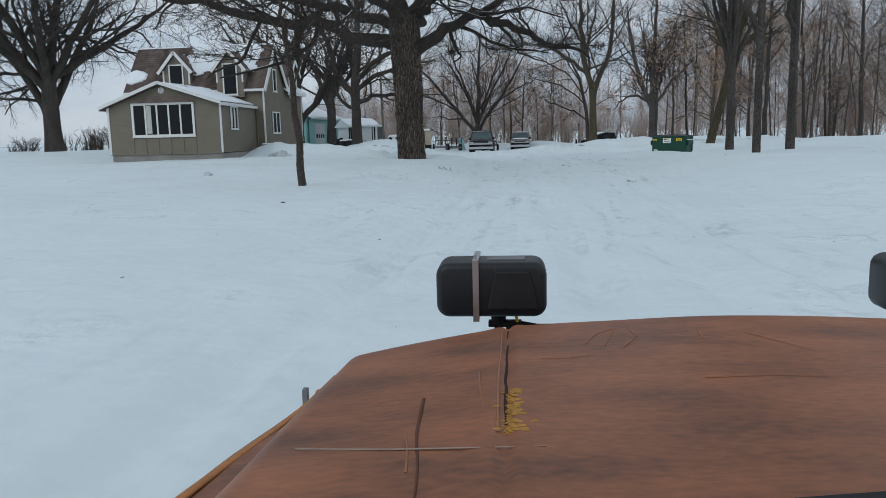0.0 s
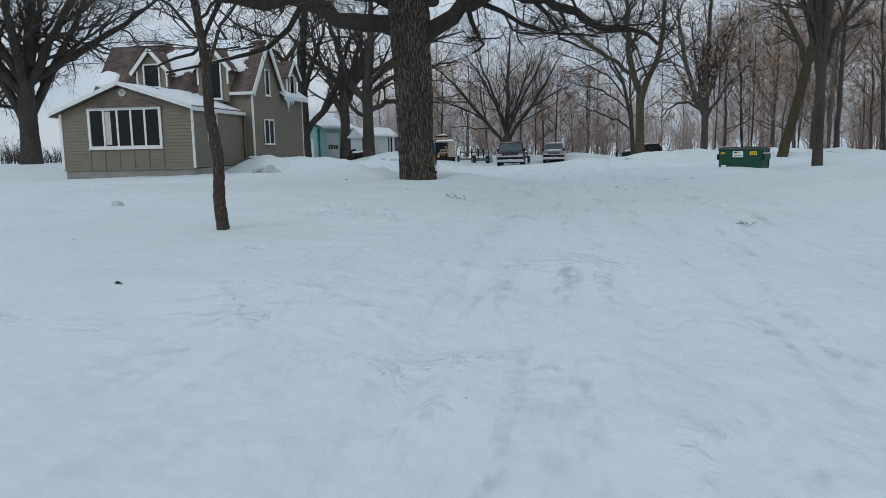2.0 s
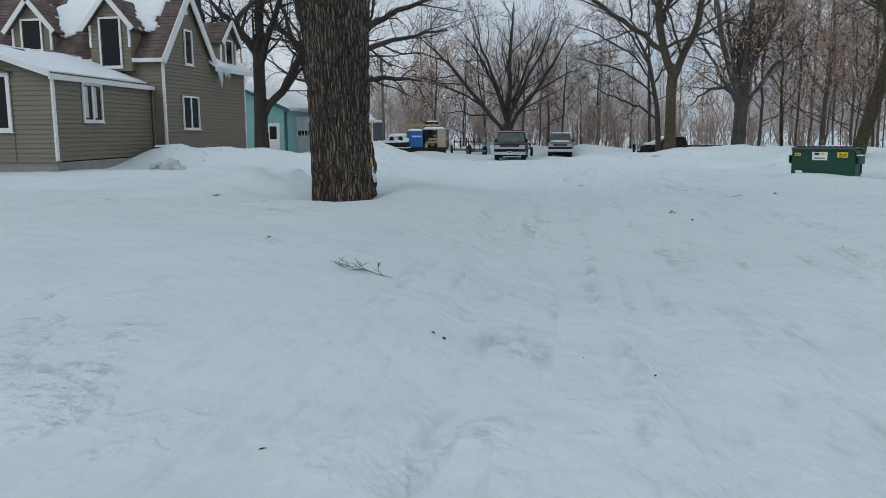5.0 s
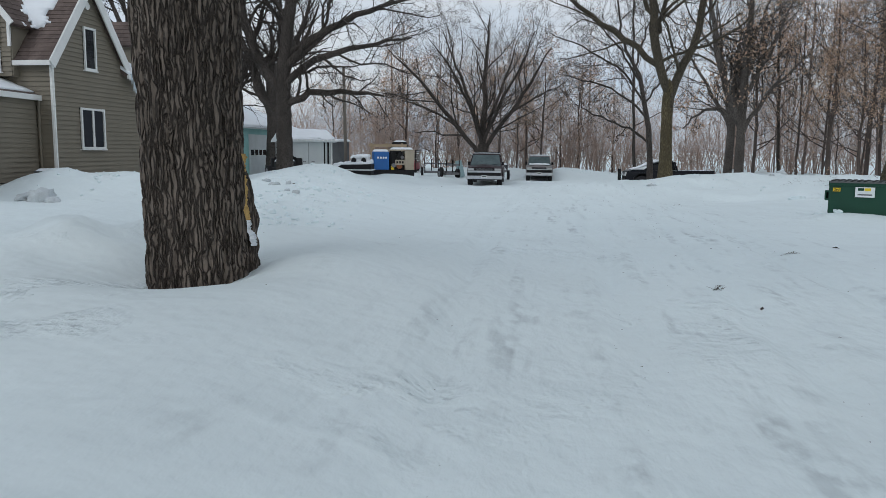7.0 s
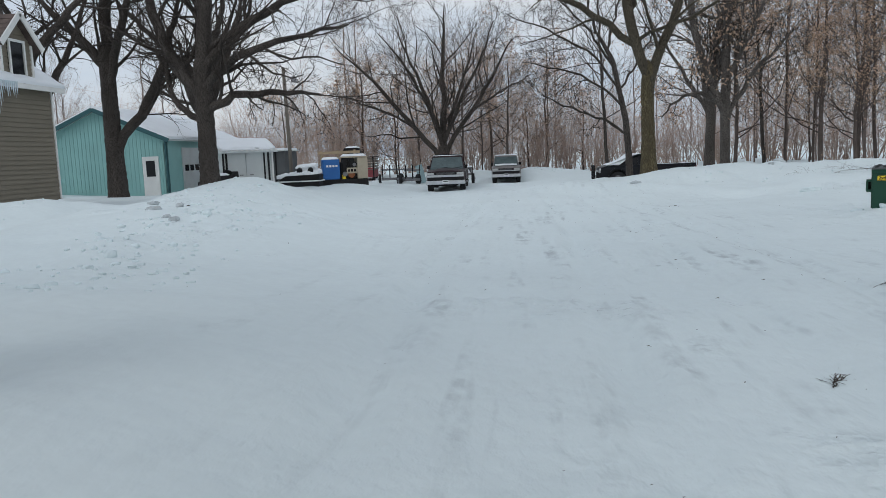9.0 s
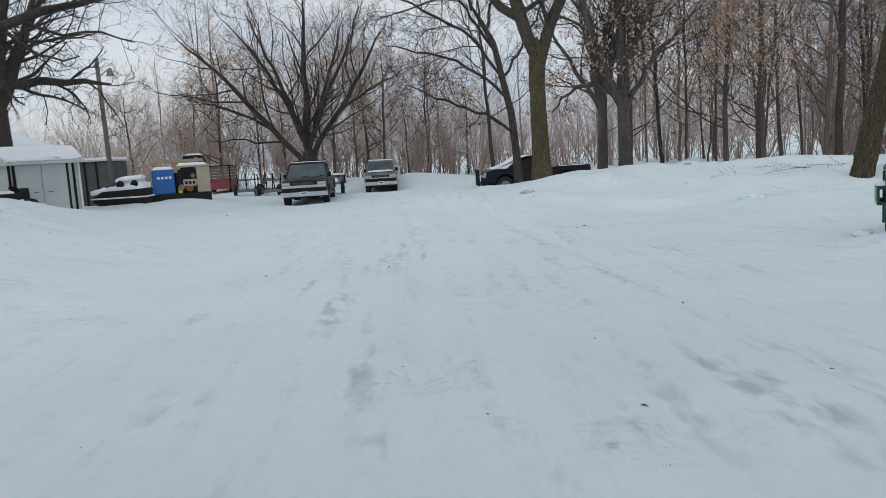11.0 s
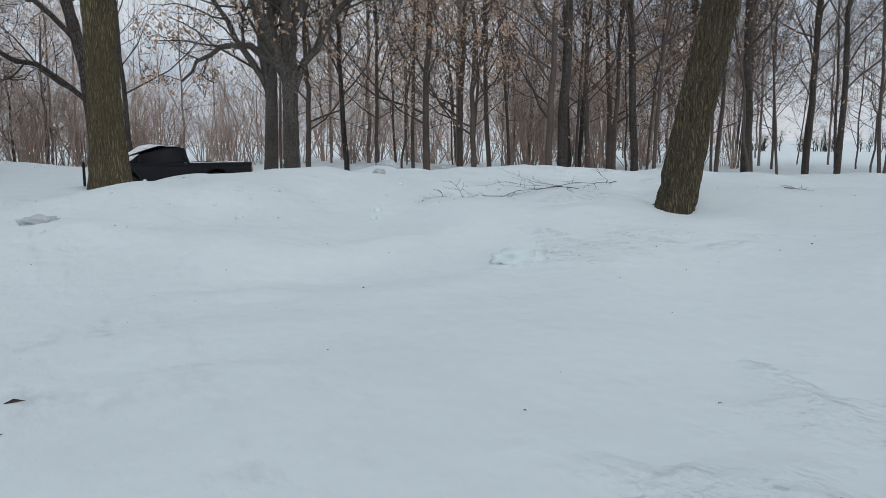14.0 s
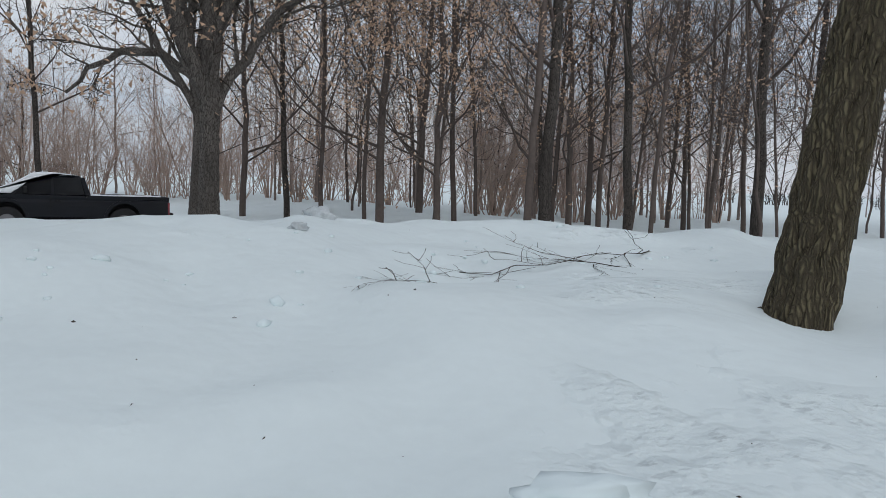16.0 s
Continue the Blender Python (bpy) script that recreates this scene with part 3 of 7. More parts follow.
        q = np.arange(3 * count).reshape(count, 3)
        part_np(name, rows, np.stack([q[:-1, :-1], q[:-1, 1:], q[1:, 1:], q[1:, :-1]], -1).reshape(-1, 4), material, t, label)
    return t


def hero_tree(name, at, seed, limbs, radii_trunk, trunk_pts, bark, label, sides=64, rings=90, depth=0.025, counts=(8, 6, 5, 1), leaf=0, turn=0.0, group="", wander=0.24, lift=0.06, wide=0.07, tall=0.3, flare=0.12, twig=None, slim=0.45, thin=1.0, limb=None):
    """A tree whose trunk and main limbs are given as lines from its foot."""
    rng = np.random.RandomState(seed)
    t = thing(name, (at[0], at[1], ground_z(*at) - 0.2), turn, label, "tree", group)
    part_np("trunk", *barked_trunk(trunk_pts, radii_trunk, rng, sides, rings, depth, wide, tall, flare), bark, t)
    big, fine, ends = [], [], []
    for pts, rad in limbs:
        if math.hypot(pts[0][0], pts[0][1]) < 0.15:
            pts, rad = [(pts[0][0] * 0.5, pts[0][1] * 0.5, pts[0][2] - 0.7)] + list(pts), [rad[0] * 0.9] + list(rad)
        P, R = line(pts, np.array(rad) * thin, 14, 0.04, rng)
        big.append(tubes(P, R, 9, rng))
        P1, R1 = branch_out(P, R, rng, counts[0], (0.18, 1.0), (28, 62), (0.32, 0.62), 7, wander * 0.8, lift, slim, 0.28)
        big.append(tubes(P1, R1, 5, rng))
        P2, R2 = branch_out(P1, R1, rng, counts[1], (0.12, 1.0), (28, 62), (0.35, 0.65), 5, wander, lift, 0.48, 0.3)
        fine.append(tubes(P2, R2, 3, rng))
        P3, R3 = branch_out(P2, R2, rng, counts[2], (0.12, 1.0), (28, 62), (0.38, 0.7), 3, wander, lift * 0.5, 0.55)
        fine.append(spikes(P3, R3, rng))
        ends.append(P3)
        P4, R4 = branch_out(P3, R3, rng, 2 + counts[3], (0.15, 1.0), (25, 60), (0.45, 0.8), 2, wander, 0.0, 0.7, least=0.0055)
        fine.append(spikes(P4, R4, rng))
    part_np("limb_work", *joined(big), limb or bark, t, kind="stuff")
    part_np("crown", *joined(fine), twig or M_TWIG, t)
    if leaf:
        part_np("leaves", *leaves_on(np.concatenate(ends), rng, leaf, 0.08, 0.15), M_LEAF, t, "clinging dry brown leaves", smooth=False, kind="stuff")
    return t


def rising(r, seed, count, z0, z1, out, top):
    """Main limbs that fan out from a trunk between two heights."""
    rng = np.random.RandomState(seed)
    rows = []
    for i in range(count):
        a = 2 * math.pi * (i + rng.uniform(-0.25, 0.25)) / count
        z = z0 + (z1 - z0) * rng.uniform(0, 1)
        o, h = out * rng.uniform(0.6, 1.1), top * rng.uniform(0.75, 1.1)
        c, s = math.cos(a), math.sin(a)
        rows.append(([(0, 0, z), (c * o * 0.3, s * o * 0.3, z + (h - z) * 0.28), (c * o * 0.65, s * o * 0.65, z + (h - z) * 0.6), (c * o, s * o, h)],
                     [r * 0.62, r * 0.45, r * 0.3, r * 0.1]))
    return rows


old_oak()

hero_tree("young_tree", (-3.89, 17.84), 21, [([(-0.2, 0, 3.0), (-0.28, 0, 3.9), (-0.3, 0.1, 5.6)], [0.045, 0.036, 0.012]),
          ([(-0.14, 0, 2.6), (-0.6, 0.2, 3.1), (-1.5, 0.3, 3.5), (-2.4, 0.3, 4.4)], [0.022, 0.019, 0.015, 0.006]), ([(-0.13, 0, 2.5), (0.4, -0.2, 3.0), (1.1, -0.2, 3.3), (1.9, -0.3, 4.2)], [0.022, 0.019, 0.015, 0.006]),
          ([(-0.17, 0, 2.9), (0.1, 0.6, 3.5), (0.3, 1.3, 4.4)], [0.022, 0.018, 0.006]), ([(-0.2, 0, 3.1), (-0.4, -0.6, 3.6), (-0.6, -1.2, 4.4)], [0.022, 0.018, 0.006]), ([(-0.22, 0, 3.4), (-0.9, 0.1, 4.2), (-1.7, 0.1, 5.2)], [0.02, 0.016, 0.006]), ([(-0.22, 0, 3.3), (0.5, 0.1, 4.0), (1.3, 0.2, 5.0)], [0.02, 0.016, 0.006])],
          [0.085, 0.075, 0.07, 0.06, 0.05, 0.045], [(0, 0, 0), (-0.05, 0, 0.6), (-0.03, 0.02, 1.1), (-0.11, 0, 1.7), (-0.12, 0, 2.3), (-0.27, 0, 3.6)], M_BROWNBARK,
          "slender young tree with rough grey-brown bark in the snow", 40, 110, 0.012, (9, 7, 4, 0), wide=0.035, tall=0.12, flare=0.1)

hero_tree("mossy_tree", (4.15, 50.6), 22, [([(0.0, 0, 3.2), (-0.25, 0, 4.0), (-0.52, 0, 4.7), (-0.7, 0, 5.9), (-0.8, 0.1, 8.0), (-0.9, 0, 11.0)], [0.17, 0.165, 0.14, 0.11, 0.08, 0.03]),
          ([(-0.45, 0, 4.4), (-1.4, 0, 5.2), (-2.7, 0.1, 6.0), (-4.0, 0.1, 7.1), (-5.6, 0.2, 8.6)], [0.12, 0.105, 0.085, 0.06, 0.02]),
          ([(0.0, 0, 3.2), (0.25, 0, 4.0), (0.75, 0, 4.9), (1.05, 0, 6.0), (1.2, 0.1, 8), (1.1, 0, 11)], [0.155, 0.14, 0.12, 0.1, 0.07, 0.03]),
          ([(-0.6, 0.1, 5.2), (-0.2, 1.0, 6.6), (0.4, 2.0, 8.8)], [0.1, 0.08, 0.03]), ([(-0.7, 0, 6.2), (-1.6, -0.4, 7.6), (-2.4, -0.6, 9.6)], [0.09, 0.06, 0.02])],
          [0.30, 0.235, 0.21, 0.2, 0.2, 0.17], [(0, 0, 0), (-0.02, 0, 1.6), (-0.04, 0, 2.8), (0, 0, 3.9)], M_MOSSBARK,
          "forked tree with olive mossy bark behind the snow bank", 90, 120, 0.025, (8, 6, 5, 1), wide=0.07, tall=0.45, slim=0.42, limb=M_LIMBMOSS)

hero_tree("oak_tree", (8.85, 59.6), 23, [([(-0.1, 0, 3.4), (-0.6, 0, 3.9), (-1.3, 0.1, 4.15), (-2.0, 0, 3.9), (-2.7, 0, 3.2)], [0.11, 0.1, 0.08, 0.055, 0.03]),
          ([(0, 0, 3.2), (-0.45, 0, 4.2), (-0.95, 0.1, 5.5), (-1.3, 0.2, 7.2), (-1.9, 0, 10.5)], [0.18, 0.15, 0.13, 0.1, 0.03]), ([(0, 0, 3.6), (0.05, 0.1, 5.2), (0.05, 0, 7.4), (0.3, 0, 11.5)], [0.2, 0.16, 0.12, 0.03]),
          ([(0.1, 0, 3.3), (0.5, 0, 3.8), (1.3, 0.2, 5.1), (2.1, 0.3, 5.7), (3.2, 0.3, 7.0)], [0.11, 0.1, 0.08, 0.06, 0.02]), ([(0, 0, 4.4), (0, 1.4, 6.2), (0.3, 2.5, 8.4)], [0.12, 0.08, 0.03]), ([(0.05, 0, 4.6), (0.9, -0.5, 6.4), (1.7, -0.9, 8.8)], [0.11, 0.08, 0.03])],
          [0.28, 0.215, 0.2, 0.2, 0.19], [(0, 0, 0), (0, 0, 1.5), (0, 0, 3.2), (0, 0, 4.6)], M_PALEBARK,
          "grey-barked oak holding a few brown leaves", 56, 90, 0.025, (8, 6, 5, 1), leaf=2400)
hero_tree("leaf_holding_tree", (10.2, 68.4), 24, rising(0.2, 5, 6, 3.2, 6.5, 3.2, 11.0), [0.28, 0.23, 0.2, 0.15], [(0, 0, 0), (0.1, 0, 3), (0.2, 0, 7)], M_PALEBARK,
          "bare tree behind the oak with dry leaves", 32, 50, 0.015, (7, 5, 4, 0), leaf=1500)
hero_tree("leaning_tree", (10.15, 46.36), 25, [([(1.15, 0, 5.0), (1.5, 0, 6.5), (1.9, 0.2, 9.5)], [0.22, 0.18, 0.05]), ([(0.95, 0, 4.4), (0.4, 0.4, 6.2), (-0.6, 0.6, 8.2)], [0.15, 0.12, 0.04]),
          ([(1.05, 0, 4.8), (2.2, -0.3, 5.9), (3.6, -0.4, 7.4)], [0.14, 0.11, 0.04])],
          [0.235, 0.215, 0.21, 0.205, 0.2, 0.19], [(0.0, 0, 0), (0.27, 0, 1.2), (0.63, 0, 2.6), (1.2, 0, 5.4)], M_LEANBARK,
          "leaning tree with thick olive-brown furrowed bark", 150, 180, 0.035, flare=0.03, wide=0.075, tall=0.45)

hero_tree("yard_tree", (-14.9, 52.0), 26, [([(0.05, 0, 2.3), (1.0, 0, 2.9), (2.0, 0.1, 4.6), (2.9, 0.2, 7.5)], [0.19, 0.17, 0.14, 0.05]), ([(0, 0, 4.8), (-1.1, 0, 6.2), (-2.8, 0, 7.9)], [0.18, 0.13, 0.05]),
          ([(0, 0, 5.4), (0.2, 0, 8), (0.3, 0, 11.5)], [0.22, 0.16, 0.05]), ([(0, 0, 4.3), (1.0, -0.6, 6.2), (2.2, -1.2, 8.6)], [0.16, 0.12, 0.04])],
          [0.38, 0.32, 0.29, 0.27, 0.23], [(0, 0, 0), (0, 0, 2), (0, 0, 6.0)], M_GREYBARK, "dark crooked yard tree beside the garage", 48, 80, 0.035)
hero_tree("yard_tree", (-10.5, 50.0), 27, [([(0, 0, 3.3), (-0.9, 0, 4.3), (-1.4, 0, 5.8), (-2.2, 0, 8.6)], [0.21, 0.18, 0.14, 0.05]), ([(0, 0, 2.9), (1.1, 0, 3.3), (2.4, 0.1, 3.4), (4.0, 0, 3.2)], [0.15, 0.12, 0.09, 0.03]),
          ([(0, 0, 3.8), (0.3, 0, 6.5), (0.4, 0, 10)], [0.25, 0.18, 0.05]), ([(0, 0, 4.2), (1.5, 0, 5.6), (3.4, 0, 6.4), (5.4, 0.2, 7.0)], [0.18, 0.14, 0.09, 0.03]),
          ([(0, 0, 3.6), (1.4, -0.4, 4.6), (3.2, -0.6, 5.0), (5.2, -0.6, 5.3)], [0.15, 0.12, 0.08, 0.03]), ([(0, 0, 4), (-0.5, 1.2, 5.6), (-1, 2.4, 7.8)], [0.15, 0.11, 0.04]), ([(0, 0, 2.6), (-0.8, 0.1, 2.9), (-1.3, 0.1, 3.8), (-1.2, 0.2, 5)], [0.12, 0.1, 0.07, 0.03])],
          [0.36, 0.31, 0.29, 0.28, 0.25], [(0, 0, 0), (0, 0, 2), (0, 0, 4.8)], M_GREYBARK, "dark spreading yard tree behind the snow bank", 48, 80, 0.035)
hero_tree("yard_tree", (-15.5, 62.0), 34, rising(0.34, 15, 6, 3.4, 6, 4.0, 12), [0.42, 0.35, 0.32, 0.24], [(0, 0, 0), (0.1, 0, 3), (0, 0, 7)], M_GREYBARK, "tall dark tree close to the garage door", 36, 60, 0.03, (7, 5, 4, 0))
hero_tree("yard_tree", (-15.6, 48.5), 28, rising(0.22, 8, 5, 2.8, 5, 3.4, 9.0), [0.28, 0.23, 0.2, 0.14], [(0, 0, 0), (-0.1, 0, 2.5), (0.1, 0, 6)], M_GREYBARK, "bare dark tree close behind the house", 32, 50, 0.02, (7, 5, 4, 0))
hero_tree("bank_tree", (4.1, 54.6), 35, [([(-0.1, 0, 2.0), (-0.5, 0, 2.35), (-1.3, 0, 2.8), (-3.4, 0.2, 3.7)], [0.05, 0.042, 0.035, 0.012]), ([(-0.2, 0, 3.0), (-0.9, 0, 3.8), (-2.0, 0.1, 4.5), (-4.0, 0.2, 4.9)], [0.05, 0.045, 0.035, 0.012]),
          ([(-0.3, 0, 3.6), (-1.2, -0.2, 4.9), (-2.8, -0.3, 6.0), (-4.6, -0.4, 6.6)], [0.05, 0.045, 0.035, 0.012]), ([(-0.6, 0, 4.6), (-1.6, 0.1, 6.2), (-3.0, 0.3, 7.6)], [0.05, 0.04, 0.012]),
          ([(-0.3, 0, 3.8), (0.5, 0.1, 5.0), (1.4, 0.3, 6.6)], [0.045, 0.035, 0.012]), ([(-1.2, 0, 5.8), (-1.6, 0, 7.6), (-1.8, 0, 9.6)], [0.06, 0.04, 0.012]), ([(-0.8, 0, 5.2), (-0.4, 0.4, 6.8), (0.2, 0.6, 8.6)], [0.05, 0.035, 0.012])],
          [0.15, 0.125, 0.115, 0.1, 0.085, 0.05], [(0, 0, 0), (-0.05, 0, 1.3), (-0.15, 0, 2.6), (-0.6, 0, 4.8), (-1.3, 0, 6.1)], M_GREYBARK, "slim grey tree with long arching branches behind the mossy tree", 28, 60, 0.015, (9, 6, 4, 0), lift=0.02)
hero_tree("maple_tree", (-4.75, 72.6), 29, [([(0, 0, 1.5), (-0.8, 0, 2.5), (-2.2, 0, 4.2), (-4.4, 0, 6.7), (-6.6, 0.3, 8.8)], [0.2, 0.18, 0.15, 0.1, 0.03]), ([(0, 0, 1.6), (0.0, 0.1, 4.2), (0.1, 0, 6.6), (0.4, 0, 11)], [0.26, 0.2, 0.14, 0.03]),
          ([(0, 0, 2.8), (-0.7, 0.2, 4.8), (-1.7, 0.4, 7.2), (-2.8, 0.4, 10)], [0.17, 0.14, 0.1, 0.03]), ([(0, 0, 1.8), (0.7, 0, 3.0), (2.6, 0, 5.6), (4.4, 0.2, 8.8)], [0.19, 0.17, 0.12, 0.03]),
          ([(0, 0, 2.4), (0.5, 0.8, 4.4), (1.4, 1.8, 7.0), (2.2, 2.6, 9.8)], [0.16, 0.13, 0.09, 0.03]), ([(0, 0, 2.4), (-0.6, -0.9, 4.4), (-1.6, -2.0, 6.8), (-3.2, -3.2, 9.0)], [0.15, 0.12, 0.08, 0.03]),
          ([(0, 0, 2.6), (1.0, -0.9, 4.6), (2.4, -2.0, 7.0), (3.4, -2.6, 9.4)], [0.15, 0.12, 0.08, 0.03]), ([(-1.6, 0, 3.6), (-3.4, 0.3, 4.6), (-5.8, 0.5, 5.6)], [0.1, 0.08, 0.02]), ([(1.6, 0, 4.4), (3.6, 0.3, 5.6), (5.6, 0.4, 6.6)], [0.1, 0.07, 0.02])],
          [0.50, 0.42, 0.38, 0.3], [(0, 0, 0), (0.02, 0, 0.8), (0, 0, 1.6), (0, 0, 2.6)], M_GREYBARK,
          "broad vase-shaped bare maple behind the pickup", 40, 50, 0.03, (11, 7, 5, 0), lift=0.09, wander=0.2, twig=M_WOODS, slim=0.42, thin=0.78)
hero_tree("field_tree", (-29.2, 47.2), 30, rising(0.42, 12, 11, 2.2, 4.8, 7.6, 13.0), [0.60, 0.5, 0.47, 0.42, 0.25], [(0, 0, 0), (0, 0, 1.6), (0, 0, 3.4), (0.1, 0, 6.0)], M_GREYBARK,
          "wide bare tree at the edge of the field", 48, 60, 0.03, (10, 7, 6, 0), wander=0.32, lift=0.0)
for x, y, r, s in ((9.3, 38.0, 0.16, 31), (6.85, 24.3, 0.095, 32), (8.75, 27.7, 0.12, 33)):
    hero_tree("lawn_tree", (x, y), s, rising(r, s, 9, 3.0, 8, 2.8, 11.5), [r * 1.15, r, r * 0.9, r * 0.6], [(0, 0, 0), (0, 0, 3), (0.1, 0, 9)], M_GREYBARK, "straight bare tree in open snow", 32, 60, 0.015, (6, 5, 4, 0), group="lawn trees", wide=0.05, tall=0.2)

# single trees along the edge of the wood
kinds = [wild_tree(40 + i, h, r, n, lo, (28, 70), (0.22, 0.46), (6, 6, 0), (ln, 0.2), lf) for i, (h, r, n, lo, ln, lf) in enumerate(
    ((12, 0.07, 18, 0.2, 0.5, 0), (13, 0.1, 18, 0.25, -0.5, 1500), (11, 0.052, 18, 0.18, 0.9, 0), (14, 0.13, 18, 0.28, 0.3, 0), (9, 0.04, 16, 0.15, -0.9, 1300)))]
first = {}
edge = [(16.0, 57.5, 3), (20.0, 60.4, 0), (18.7, 57.7, 1), (18.9, 57.1, 2), (21.8, 56.4, 3), (28.5, 62.5, 0), (26.0, 56.6, 1), (33.0, 60.1, 0), (24.0, 60.0, 2), (29.8, 61.0, 3), (12.4, 62.6, 0), (14.6, 60.4, 2), (21.5, 56.0, 4), (12.6, 66.5, 1), (13.8, 63.0, 2),
        (16.4, 62.5, 0), (18.6, 65.0, 2), (22.8, 62.2, 2), (25.6, 61.5, 0), (27.2, 60.0, 4), (31.6, 59.0, 2), (36.5, 58.0, 1), (39.5, 60.5, 3), (42.0, 57.5, 0), (35.0, 54.0, 3), (5.8, 78.0, 1)]
rng = np.random.RandomState(77)
for i in range(26):
    edge.append((rng.uniform(11, 46), rng.uniform(60, 80), (0, 2, 4, 4, 2, 1)[rng.randint(0, 6)]))
for i, (x, y, k) in enumerate(edge):
    m = pose(x, y, ground_z(x, y) - 0.1, 0, 0, rng.uniform(0, 360))
    if k not in first:
        first[k] = stand_tree("woodland_tree", (x, y, ground_z(x, y) - 0.1), kinds[k], M_GREYBARK if k in (1, 3) else M_WOODS, M_WOODS, "slim bare woodland tree rising from the snow" if not kinds[k][2] else "slim woodland tree with some brown leaves", "trees of the wood")
    else:
        s = copy_thing(first[k], m)
        s.scale = [rng.uniform(0.8, 1.15)] * 3


def far_wood(name, seed, spots, variants, material, label, low, high):
    rng = np.random.RandomState(seed)
    out = []
    for x, y in spots:
        V, F = variants[rng.randint(len(variants))]
        a, s = rng.uniform(0, 2 * np.pi), rng.uniform(low, high)
        c, d = np.cos(a) * s, np.sin(a) * s
        W = np.stack([V[:, 0] * c - V[:, 1] * d + x, V[:, 0] * d + V[:, 1] * c + y, V[:, 2] * s * rng.uniform(0.9, 1.15) + ground_z(x, y) - 0.1], 1)
        out.append((W, F))
    ob = part_np(name, *joined(out), material, None, label, kind="stuff")
    return tagged(ob, category="wood")


light = [joined(wild_tree(60 + i, h, r, 12, lo, (25, 65), (0.22, 0.42), (5, 6, 0))[:2]) for i, (h, r, lo) in enumerate(((11, 0.055, 0.2), (9, 0.038, 0.15), (12, 0.075, 0.25), (10, 0.045, 0.15)))]
rng = np.random.RandomState(5)
spots = [(rng.uniform(-45, 62), rng.uniform(84, 108)) for i in range(54)] + [(rng.uniform(14, 60), rng.uniform(66, 88)) for i in range(40)] + [(rng.uniform(40, 66), rng.uniform(46, 66)) for i in range(14)]
spots = [(x, y) for x, y in spots if math.degrees(math.atan2(x - 5, y - 42)) < 40 or rng.rand() < 0.5]
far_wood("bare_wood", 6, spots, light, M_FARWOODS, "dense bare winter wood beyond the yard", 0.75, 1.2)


def shrub(seed, height):
    rng = np.random.RandomState(seed)
    P = []
    for i in range(8):
        a, o = rng.uniform(0, 6.28), rng.uniform(0.2, 0.5) * height
        P.append(line([(0.1 * np.cos(a), 0.1 * np.sin(a), -0.1), (o * 0.4 * np.cos(a), o * 0.4 * np.sin(a), height * 0.5), (o * np.cos(a), o * np.sin(a), height)], [0.035, 0.022, 0.008], 6, 0.05 * height / 4, rng))
    P, R = np.concatenate([p for p, r in P]), np.concatenate([r for p, r in P])
    P1, R1 = branch_out(P, R, rng, 6, (0.2, 1), (25, 65), (0.25, 0.55), 4, 0.28, 0.1, 0.6, least=0.008)
    P2, R2 = branch_out(P1, R1, rng, 6, (0.2, 1), (25, 65), (0.35, 0.75), 2, 0.2, 0.1, 0.7, least=0.0065)
    return joined([tubes(P, R, 3, rng), spikes(P1, R1, rng), spikes(P2, R2, rng)])


def thin_brush(seed, height):
    rng = np.random.RandomState(seed)
    P = []
    for i in range(9):
        a, o = rng.uniform(0, 6.28), rng.uniform(0.2, 0.95) * height
        P.append(line([(0.4 * np.cos(a), 0.4 * np.sin(a), -0.1), (o * 0.5 * np.cos(a), o * 0.5 * np.sin(a), height * 0.5), (o * np.cos(a), o * np.sin(a), height)], [0.026, 0.018, 0.008], 5, 0.06 * height / 4, rng))
    P, R = np.concatenate([p for p, r in P]), np.concatenate([r for p, r in P])
    P1, R1 = branch_out(P, R, rng, 9, (0.15, 1), (25, 70), (0.25, 0.6), 3, 0.35, 0.1, 0.6, least=0.010)
    return joined([spikes(P, R, rng), spikes(P1, R1, rng)])


bushes = [shrub(80 + i, h) for i, h in enumerate((3.2, 4.4, 5.4))]
rng = np.random.RandomState(9)
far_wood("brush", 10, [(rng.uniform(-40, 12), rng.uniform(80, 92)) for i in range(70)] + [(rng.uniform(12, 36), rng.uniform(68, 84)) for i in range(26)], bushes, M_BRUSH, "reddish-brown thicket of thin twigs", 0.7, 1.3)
thin = [thin_brush(95 + i, h) for i, h in enumerate((2.6, 3.6, 5.0, 6.5))]
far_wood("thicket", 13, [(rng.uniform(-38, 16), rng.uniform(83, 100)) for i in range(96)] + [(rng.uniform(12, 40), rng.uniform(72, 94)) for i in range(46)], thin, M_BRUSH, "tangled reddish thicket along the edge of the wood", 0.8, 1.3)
far = [thin_brush(120 + i, h) for i, h in enumerate((0.7, 0.9, 1.2, 1.5))]
far_wood("hedgerow_trees", 12, [(rng.uniform(-270, -165), rng.uniform(270, 330)) for i in range(30)] + [(330 - 150 * k + rng.normal() * 6, 100 + 220 * k + rng.normal() * 6) for k in rng.uniform(0, 1, 34)], far, M_TWIG, "distant line of bare trees across the field", 3.5, 7.0)


